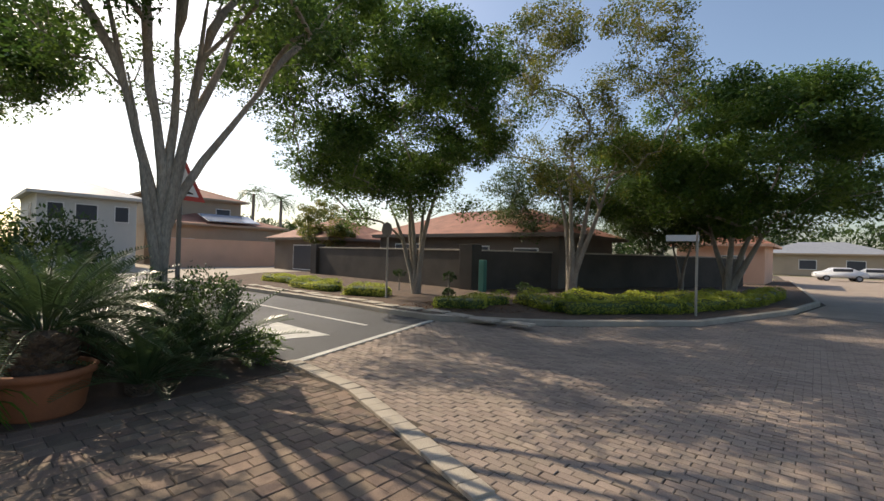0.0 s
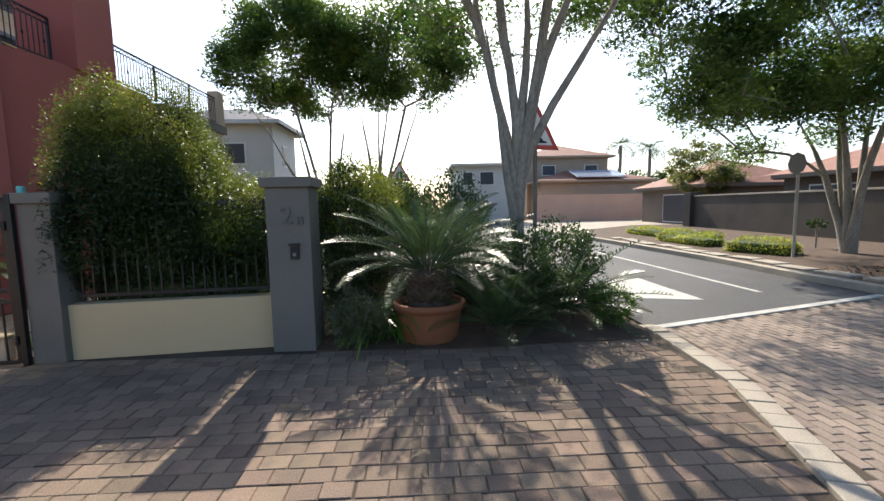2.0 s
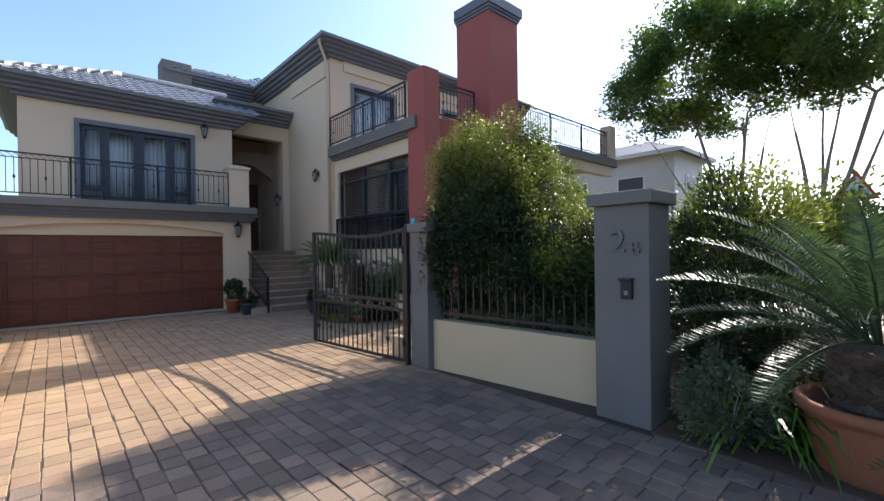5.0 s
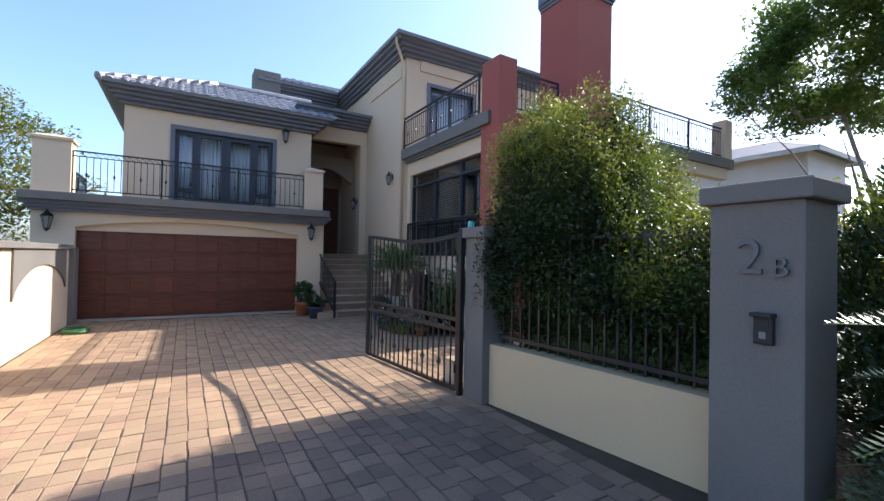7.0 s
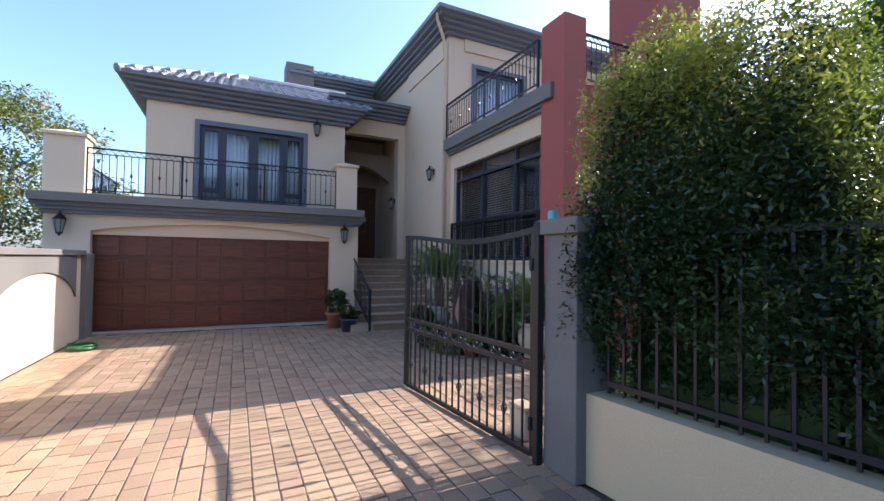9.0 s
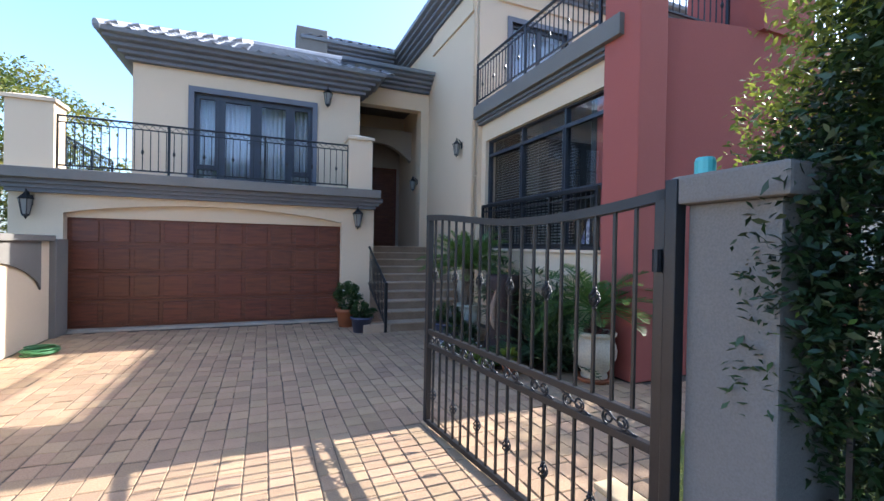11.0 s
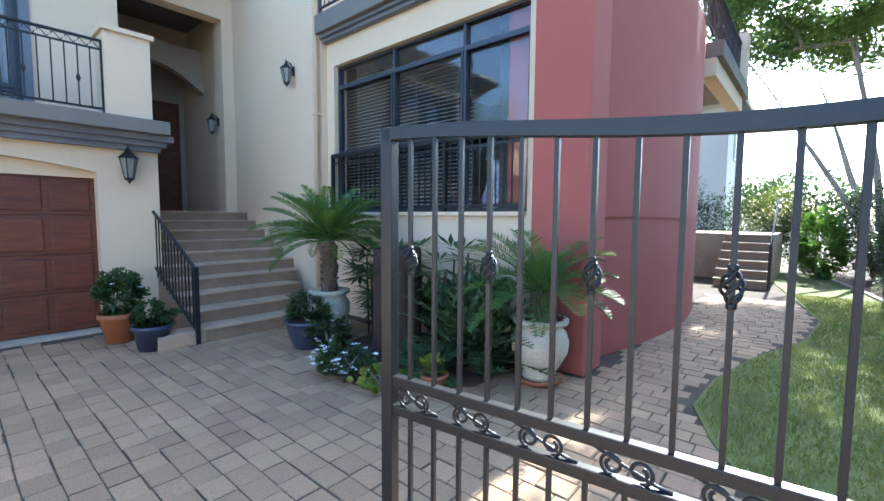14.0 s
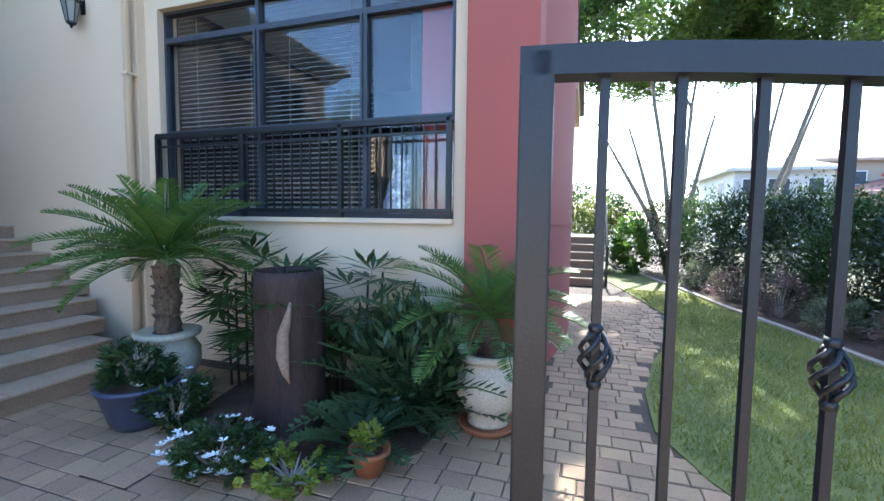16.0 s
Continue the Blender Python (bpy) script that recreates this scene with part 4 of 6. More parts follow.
hinge_post = thing("gate_post", (-4.90, -2.47, 0), "black steel gate post with a drive arm box", "gate post")
part("post", boxm(-0.03, 0.03, -0.02, 0.04, 0, 1.95, bevel=0.006), IRON, hinge_post)
for z in (0.3, 1.6):
    part("hinge", tube(bmesh.new(), [(0.02, -0.06, z - 0.05), (0.02, -0.06, z + 0.05)], 0.02, 8), IRON, hinge_post)
motor = thing("gate_opener", (-5.12, -2.95, 0), "cream steel gate opener box on the paving", "gate opener")
part("housing", boxm(-0.075, 0.075, -0.12, 0.12, 0.0, 0.27, bevel=0.025), CREAM, motor)
part("lid", boxm(-0.08, 0.08, -0.125, 0.125, 0.27, 0.31, bevel=0.015), CREAM2, motor)
beacon = thing("gate_light", (-4.97, -2.38, 1.96), "small turquoise plastic warning light on the gate pillar", "light")
part("lens", lathe(bmesh.new(), [(0, 0.075), (0.034, 0.075), (0.04, 0.06), (0.04, 0.0), (0, 0.0)], 14), mat("turquoise_plastic", (0.12, 0.45, 0.42), 0.3, var=0.03), beacon, smooth=False)

# ---- fence on the boundary wall ----
fence = thing("fence", pose(-5.26, -0.92, 0.66, 0, 0, 6.5), "black steel bar fence on the low wall, overgrown by the hedge", "fence", kind="structure")
fbar = from_bm("fence_bar", boxm(-0.009, 0.009, -0.009, 0.009, 0.02, 1.2), IRON)
for i in range(18):
    o = part("fence_bar", fbar, IRON, fence)
    o.location = (0, -1.04 + i * 0.1225, 0)
for z in (0.09, 1.16):
    part("fence_rail", boxm(-0.018, 0.018, -1.1, 1.1, z - 0.02, z + 0.02), IRON, fence)


# ---- house number and intercom on the pillar ----
def lettering(text, size, m, material, parent, depth=0.012):
    cu = bpy.data.curves.new("numeral", "FONT")
    cu.body, cu.size, cu.extrude, cu.align_x, cu.align_y = text, size, depth, "CENTER", "CENTER"
    cu.materials.append(material)
    ob = new("numeral", cu)
    ob.parent = parent
    ob.matrix_local = m
    return ob


number = thing("house_number", (-5.06, 0.53, 1.62), "raised grey metal house number 2B on the pillar", "house number")
NUM = mat("brushed_number", (0.13, 0.13, 0.13), 0.45, metal=0.4, var=0.05)
lettering("2", 0.30, pose(0.012, -0.04, 0.02, 90, 0, 90), NUM, number)
lettering("B", 0.16, pose(0.012, 0.115, -0.035, 90, 0, 90), NUM, number)
com = thing("intercom", (-5.06, 0.57, 1.22), "black intercom box under the house number", "intercom")
part("box", boxm(-0.005, 0.04, -0.05, 0.05, -0.085, 0.085, bevel=0.008), BLACKROOM, com)
part("hood", boxm(0.0, 0.075, -0.058, 0.058, 0.075, 0.1, bevel=0.006), BLACKROOM, com)
part("call_button", boxm(0.04, 0.046, -0.018, 0.018, -0.05, -0.01, bevel=0.003), LAMPGLASS, com)
part("grille", boxm(0.04, 0.044, -0.03, 0.03, 0.01, 0.06), IRON, com)

# arched recess on the driveway wall: raised band round it
bm = bmesh.new()
ring = []
for i in range(25):
    u = i / 24
    y = -9.85 + 3.2 * u
    z = 0.85 + 0.5 * math.sin(math.pi * u) ** 0.6
    ring.append([bm.verts.new(p) for p in ((0.028, y, z), (0.0, y, z), (0.0, y, 1.64), (0.028, y, 1.64))])
for a, b in zip(ring, ring[1:]):
    for k in range(4):
        bm.faces.new((a[k], a[(k + 1) % 4], b[(k + 1) % 4], b[k]))
bm.faces.new(ring[0]), bm.faces.new(ring[-1][::-1])
part("arch_band", bm, GREY, lw, "grey plaster band over an arched recess")


# ---- pots ----
def pot(name, at, profile, material, label, soil_r, soil_z, group=""):
    p = thing(name, at, label, "plant pot", group)
    part("body", lathe(bmesh.new(), profile, 32), material, p, smooth=True)
    part("soil", lathe(bmesh.new(), [(0, soil_z + 0.01), (soil_r * 0.6, soil_z), (soil_r, soil_z - 0.015)], 20), SOIL, p)
    return p


URN = mat("glazed_stone_urn", (0.56, 0.50, 0.38), 0.55, var=0.15, scale=5, fine=50, bump=0.2, tone=(0.40, 0.35, 0.25))
BLUE = mat("blue_glaze", (0.045, 0.055, 0.10), 0.35, var=0.15, scale=5)
pot("terracotta_planter", (-5.42, 2.15, 0), [(0, 0), (0.33, 0), (0.36, 0.05), (0.42, 0.38), (0.43, 0.43), (0.475, 0.44), (0.48, 0.5), (0.45, 0.52), (0.41, 0.5), (0.40, 0.42), (0, 0.42)], TERRA, "large terracotta planter holding a cycad", 0.41, 0.45)
pot("urn", (-7.15, -5.43, 0.045), [(0, 0), (0.16, 0), (0.165, 0.03), (0.15, 0.06), (0.20, 0.13), (0.262, 0.25), (0.275, 0.35), (0.25, 0.44), (0.205, 0.49), (0.205, 0.515), (0.262, 0.53), (0.268, 0.57), (0.235, 0.58), (0.205, 0.56), (0, 0.52)], URN, "pale glazed ribbed urn on a saucer", 0.205, 0.555)
saucer = thing("saucer", (-7.15, -5.43, 0), "shallow brown saucer under the urn", "saucer")
part("dish", lathe(bmesh.new(), [(0, 0), (0.2, 0), (0.24, 0.05), (0.225, 0.055), (0.19, 0.044), (0, 0.044)], 24), TERRA, saucer, smooth=True)
pot("urn", (-6.74, -8.28, 0), [(0, 0), (0.2, 0), (0.2, 0.04), (0.15, 0.07), (0.2, 0.18), (0.26, 0.32), (0.26, 0.44), (0.2, 0.54), (0.26, 0.57), (0.27, 0.61), (0.23, 0.62), (0, 0.58)], URN, "pale glazed urn holding a sago palm", 0.22, 0.6)
pot("blue_pot", (-6.28, -8.05, 0), [(0, 0), (0.17, 0), (0.2, 0.06), (0.27, 0.3), (0.29, 0.31), (0.29, 0.34), (0.26, 0.34), (0.25, 0.29), (0, 0.28)], BLUE, "dark blue glazed bowl pot", 0.25, 0.31)
pot("blue_pot", (-5.0, -9.32, 0), [(0, 0), (0.15, 0), (0.19, 0.24), (0.215, 0.25), (0.215, 0.29), (0.19, 0.29), (0.18, 0.25), (0, 0.24)], BLUE, "dark blue-grey pot beside the stair", 0.18, 0.26)
pot("terracotta_pot", (-4.82, -9.95, 0), [(0, 0), (0.14, 0), (0.2, 0.3), (0.225, 0.31), (0.225, 0.37), (0.2, 0.37), (0.19, 0.32), (0, 0.31)], TERRA, "orange terracotta pot beside the garage door", 0.19, 0.34)
pot("terracotta_pot", (-6.28, -6.02, 0), [(0, 0), (0.08, 0), (0.12, 0.13), (0.135, 0.14), (0.135, 0.17), (0.12, 0.17), (0.11, 0.15), (0, 0.14)], TERRA, "small shallow terracotta pot in the planting", 0.11, 0.155)

# carved stump: hollow trunk with a scar
bm = bmesh.new()
rows = []
for r in range(15):
    z = r * 0.088
    row = []
    for k in range(28):
        a = 6.28319 * k / 28
        flare = 1 + 0.5 * max(0, 0.3 - z) ** 1.2 * (1.2 + math.sin(3 * a))
        rad = 0.255 * flare + 0.014 * noise.noise((math.cos(a) * 3, math.sin(a) * 3, z * 1.2)) * 2
        row.append(bm.verts.new((rad * math.cos(a), rad * math.sin(a), z)))
    rows.append(row)
for a, b in zip(rows, rows[1:]):
    for k in range(28):
        bm.faces.new((a[k], a[(k + 1) % 28], b[(k + 1) % 28], b[k]))
top_in = [bm.verts.new((v.co.x * 0.82, v.co.y * 0.82, v.co.z - 0.01)) for v in rows[-1]]
deep = [bm.verts.new((v.co.x * 0.75, v.co.y * 0.75, v.co.z - 0.25)) for v in rows[-1]]
for k in range(28):
    j = (k + 1) % 28
    bm.faces.new((rows[-1][k], rows[-1][j], top_in[j], top_in[k])), bm.faces.new((top_in[k], top_in[j], deep[j], deep[k]))
bm.faces.new(deep)
DARKWOOD = mat("dark_stump_wood", (0.045, 0.025, 0.018), 0.8, var=0.4, scale=4, fine=25, bump=0.8, streak=(3, 3, 0.5))
stump = thing("tree_stump", pose(-6.68, -6.92, 0, 0, 0, 20), "dark hollow tree stump with a pale scar, standing in the planting", "stump")
part("trunk", bm, DARKWOOD, stump, smooth=True)
bm = bmesh.new()
tube(bm, [(0.262 * math.cos(a) + 0.0, 0.262 * math.sin(a), z) for a, z in ((0.30, 1.02), (0.22, 0.9), (0.10, 0.78), (0.08, 0.62), (0.16, 0.5), (0.26, 0.42))], [0.008, 0.03, 0.045, 0.05, 0.03, 0.008], 8)
part("scar", bm, mat("pale_heartwood", (0.32, 0.22, 0.15), 0.8, var=0.2), stump, "pale exposed wood", smooth=True)
# coiled hose
bm = bmesh.new()
tube(bm, [((0.2 + 0.02 * math.sin(t * 1.7)) * math.cos(t), (0.2 + 0.02 * math.sin(t * 2.3)) * math.sin(t), 0.015 + t * 0.0028) for t in [0.3 * k for k in range(105)]], 0.011, 6)
hose = thing("garden_hose", (0.0 - 0.32, -9.0, 0), "coiled green garden hose on the paving", "hose")
part("coil", bm, mat("green_hose", (0.05, 0.17, 0.06), 0.45, var=0.1), hose, smooth=True)


# ---- foliage tools ----
rng = np.random.default_rng(7)


def quads(name, v, material):
    """A mesh of separate quads from an array of shape (n, 4, 3)."""
    n = len(v)
    me = bpy.data.meshes.new(name)
    me.vertices.add(4 * n)
    me.vertices.foreach_set("co", np.ascontiguousarray(v, dtype=np.float32).ravel())
    me.loops.add(4 * n)
    me.loops.foreach_set("vertex_index", np.arange(4 * n, dtype=np.int32))
    me.polygons.add(n)
    me.polygons.foreach_set("loop_start", np.arange(0, 4 * n, 4, dtype=np.int32))
    me.update(calc_edges=True)
    me.materials.append(material)
    return me


def unit(a):
    return a / np.maximum(1e-9, np.linalg.norm(a, axis=-1, keepdims=True))


def leaves_at(c, length, width, flat=0.5, ways=None, droop=0.0):
    """Pointed leaves (kite quads) at centres c, random ways; flat: how far they lie level."""
    n = len(c)
    d = rng.normal(size=(n, 3)) if ways is None else ways + 0.5 * rng.normal(size=(n, 3))
    d[:, 2] = d[:, 2] * (1 - flat) - droop
    d = unit(d)
    s = unit(np.cross(d, rng.normal(size=(n, 3)) * (1 - flat) + np.array([0, 0, 1.0])))
    k = rng.uniform(0.65, 1.35, size=(n, 1))
    L, W = length * k, width * k
    up = unit(np.cross(s, d)) * W * 0.25
    return np.stack([c - d * L * 0.5, c + s * W * 0.5 - d * L * 0.08 + up, c + d * L * 0.5, c - s * W * 0.5 - d * L * 0.08 + up], 1)


def ball(n):
    """Offsets filling a unit ball, denser at the middle."""
    p = unit(rng.normal(size=(n, 3)))
    return p * rng.uniform(0, 1, (n, 1)) ** 0.45


def clump_points(n, center, radii, gap=0.0, shell=0.35):
    """Points in an uneven ellipsoid, thinned by noise so that gaps stay."""
    out = []
    while len(out) < n:
        p = rng.normal(size=3)
        p /= np.linalg.norm(p)
        r = rng.uniform(shell, 1) ** 0.6
        q = p * r
        wob = 1 + 0.28 * noise.noise(Vector(p * 1.7) + Vector(center))
        q = np.array(center) + q * np.array(radii) * wob
        if noise.noise(Vector(q * 0.55)) > gap - 0.35:
            out.append(q)
    return np.array(out)


def tree(name, base, stems, fork, center, radii, clumps, per, leaf, material, label, gap=0.1, spread=0.9, tip=0.009, power=0.43, low=(), stem=0.0):
    """A tree: stems from one foot, limbs grown to every clump of leaves, radii by what they carry."""
    base = np.array(base, float)
    pts, par = [base * 0], [-1]
    tops = []
    nodes = []
    for sx, sy, h, *fork_of in stems:
        k = nodes[fork_of[0]][fork_of[1]] if fork_of else 0
        s0, e0 = pts[k], np.array([sx, sy, h])
        mine, m = [], 6
        ph = rng.uniform(0, 6.28, 2)
        for i in range(1, m + 1):
            u = i / m
            p = s0 + (e0 - s0) * np.array([u ** 1.25, u ** 1.25, u]) + 0.045 * h / 3 * np.array([math.sin(5 * u + ph[0]), math.sin(4 * u + ph[1]), 0]) * math.sin(math.pi * min(1, u * 1.1) / 1.1)
            pts.append(p), par.append(k)
            k = len(pts) - 1
            mine.append(k)
            if p[2] > fork:
                tops.append(k)
        nodes.append(mine)
    cl = clump_points(clumps, np.array(center) - base, radii, gap)
    if len(low):
        cl = np.vstack([cl, np.array(low, float) - base])
    order = np.argsort(np.linalg.norm(cl - np.array([0, 0, fork]), axis=1))
    ok = list(tops)
    for j in order:
        c = cl[j]
        a = np.array([pts[k] for k in ok])
        dv = c - a
        dist = np.linalg.norm(dv, axis=1) + np.maximum(0, a[:, 2] - c[2] + 0.3) * 1.5
        b = ok[int(np.argmin(dist))]
        s = pts[b]
        L = np.linalg.norm(c - s)
        m = max(2, int(L / 0.5))
        k = b
        bend = rng.normal(size=3) * 0.08 * L + np.array([0, 0, 0.08 * L])
        for i in range(1, m + 1):
            u = i / m
            pts.append(s + (c - s) * u + bend * math.sin(math.pi * u)), par.append(k)
            k = len(pts) - 1
            if i < m:
                ok.append(k)
        ok.append(k)
    n = len(pts)
    load = np.zeros(n)
    kids = [0] * n
    for i in range(n):
        if par[i] >= 0:
            kids[par[i]] += 1
    for i in range(n - 1, 0, -1):
        if kids[i] == 0:
            load[i] += 1
        load[par[i]] += load[i]
    rad = tip * np.maximum(1, load) ** power
    first = 1 + 6 * len(stems)
    for i in range(1, first):
        rad[i] = max(rad[i], stem * (1 - 0.16 * ((i - 1) % 6)) * (0.62 if len(stems[(i - 1) // 6]) > 3 else 1))
    t = thing(name, tuple(base), label, "tree", "trees")
    verts, faces = [], []
    for i in range(1, n):
        a, b = Vector(pts[par[i]]), Vector(pts[i])
        d = b - a
        if d.length < 1e-4:
            continue
        d.normalize()
        s = d.orthogonal().normalized()
        w = d.cross(s)
        ra, rb = min(rad[par[i]], rad[i] * 1.35), rad[i]
        if par[i] == 0:
            ra = rad[i] * 1.7
        sides = 8 if rb > 0.05 else (5 if rb > 0.02 else 3)
        o = len(verts)
        for p, r in ((a - d * 0.01, ra), (b + d * 0.01, rb)):
            for k in range(sides):
                g = 6.28319 * k / sides
                verts.append(p + (s * math.cos(g) + w * math.sin(g)) * r)
        for k in range(sides):
            faces.append((o + k, o + (k + 1) % sides, o + sides + (k + 1) % sides, o + sides + k))
    me = mesh_of("trunk", verts, faces)
    for p in me.polygons:
        p.use_smooth = True
    part("trunk", me, BARK, t)
    c = np.repeat(cl, per, axis=0) + ball(len(cl) * per) * np.array([spread, spread, spread * 0.62]) * np.repeat(rng.uniform(0.7, 1.35, (len(cl), 1)), per, axis=0)
    part("crown", quads("crown", leaves_at(c, leaf, leaf * 0.45, 0.45, droop=0.25), material), material, t)
    return t


def shrub(name, at, radii, n, leaf, material, label, category="shrub", group="", width=0.45, twigs=14, flowers=0, flat=0.3, upward=0.0):
    """A leafy shrub: twigs from the foot and leaves through an uneven rounded body."""
    t = thing(name, at, label, category, group)
    bm = bmesh.new()
    tips = clump_points(twigs, (0, 0, radii[2]), (radii[0] * 0.8, radii[1] * 0.8, radii[2] * 0.85), -1, 0.2)
    for p in tips:
        tube(bm, [(p[0] * 0.12, p[1] * 0.12, 0), (p[0] * 0.5, p[1] * 0.5, p[2] * 0.55), tuple(p)], [0.014, 0.009, 0.003], 4)
    tagged(part("twig_mass", bm, BARK, t), kind="stuff")
    m = max(10, n // 28)
    cl = clump_points(m, (0, 0, radii[2]), radii, -0.6, 0.45)
    cl[:, 2] = np.maximum(cl[:, 2], 0.05)
    k = int(math.ceil(n / m))
    c = np.repeat(cl, k, axis=0) + ball(m * k) * min(radii) * 0.32
    c[:, 2] = np.maximum(c[:, 2], 0.03)
    ways = unit(c - np.array([0, 0, radii[2] * 0.6])) + np.array([0, 0, upward])
    part("foliage", quads("foliage", leaves_at(c, leaf, leaf * width, flat, ways), material), material, t)
    if flowers:
        f = clump_points(flowers, (0, 0, radii[2]), radii, -1, 0.9)
        f[:, 2] = np.maximum(f[:, 2], radii[2] * 0.7)
        v = []
        for p in f:
            for q in range(5):
                a = 6.283 * q / 5 + rng.uniform(0, 1)
                e, g = np.array([math.cos(a), math.sin(a), 0.35]), np.array([-math.sin(a), math.cos(a), 0])
                s = 0.021
                v.append([p, p + e * s + g * s * 0.5, p + e * s * 1.7, p + e * s - g * s * 0.5])
        part("flowers", quads("flowers", np.array(v), PETAL), PETAL, t, "white flowers")["kind"] = "stuff"
    return t


def frond_quads(root, head, elev, length, arch, n, leaf, leafw, vee=0.5, start=0.18):
    """One pinnate frond: rachis points and leaflets (quads) on both sides."""
    hx, hy = math.cos(head), math.sin(head)
    p, e = np.array(root, float), elev
    pts, q = [p.copy()], []
    side = np.array([-hy, hx, 0])
    for i in range(n):
        u = i / n
        d = np.array([hx * math.cos(e), hy * math.cos(e), math.sin(e)])
        up = np.cross(side, d) * -1
        up = up if up[2] > 0 else -up
        if u > start:
            L = leaf * (math.sin(math.pi * min(1, (u - start) / (1 - start) * 0.86 + 0.14)) ** 0.6) + 0.01
            for s in (-1, 1):
                w = unit(side * s + d * 0.55 + up * vee + rng.normal(size=3) * 0.06)
                o = unit(np.cross(w, up)) * leafw * 0.5
                q.append([p, p + w * L * 0.4 + o, p + w * L, p + w * L * 0.4 - o])
        p = p + d * length / n
        e -= arch / n
        pts.append(p.copy())
    return pts, q


def cycad(name, at, fronds, length, stem_h, stem_r, leaf, leafw, material, label, n=26, elev=(0.25, 1.35), arch=1.1, vee=0.45, category="cycad", group=""):
    t = thing(name, at, label, category, group)
    bm = bmesh.new()
    rows = []
    for r in range(9):
        z = stem_h * r / 8
        rad = stem_r * (0.9 + 0.12 * math.sin(r * 2.1)) * (1 if r < 8 else 0.6)
        rows.append((rad, z))
    lathe(bm, [(0, 0)] + rows + [(0, stem_h + 0.04)], 14)
    for v in bm.verts:
        v.co.x += 0.02 * noise.noise(v.co * 30)
        v.co.y += 0.02 * noise.noise(v.co * 33)
    scales = bmesh.new()
    for r in range(2, 8):
        for k in range(13):
            a, z = 6.28319 * (k + 0.5 * (r % 2)) / 13, stem_h * r / 8
            d, w = Vector((math.cos(a), math.sin(a), 0)), Vector((-math.sin(a), math.cos(a), 0))
            base, q = d * stem_r * 0.86 + Vector((0, 0, z)), stem_r * 0.2
            v4 = [scales.verts.new(base + w * u + Vector((0, 0, h))) for u, h in ((-q, 0), (0, -q * 0.8), (q, 0), (0, q * 0.8))]
            tip = scales.verts.new(base + d * stem_r * 0.3 + Vector((0, 0, q * 0.9)))
            for i in range(4):
                scales.faces.new((v4[i], v4[(i + 1) % 4], tip))
    stem = part("stem", bm, SCALY, t, "scaly brown stem")
    tagged(part("leaf_base", scales, SCALY, stem), kind="stuff")
    for f in range(fronds):
        head = 6.28319 * (f * 0.381966 % 1) + rng.uniform(-0.15, 0.15)
        k = (f + 0.5) / fronds
        ev = elev[1] + (elev[0] - elev[1]) * k + rng.uniform(-0.1, 0.1)
        L = length * rng.uniform(0.85, 1.1)
        pts, q = frond_quads((stem_r * 0.4 * math.cos(head), stem_r * 0.4 * math.sin(head), stem_h), head, ev, L, arch * rng.uniform(0.7, 1.2), n, leaf, leafw, vee)
        fr = tagged(part("frond", quads("frond", np.array(q), material), material, t), kind="stuff")
        bm = bmesh.new()
        tube(bm, pts[::4] + [pts[-1]], [0.012 * (1 - 0.8 * i / (len(pts[::4]))) for i in range(len(pts[::4]) + 1)], 4)
        part("rachis", bm, material, fr)
    return t


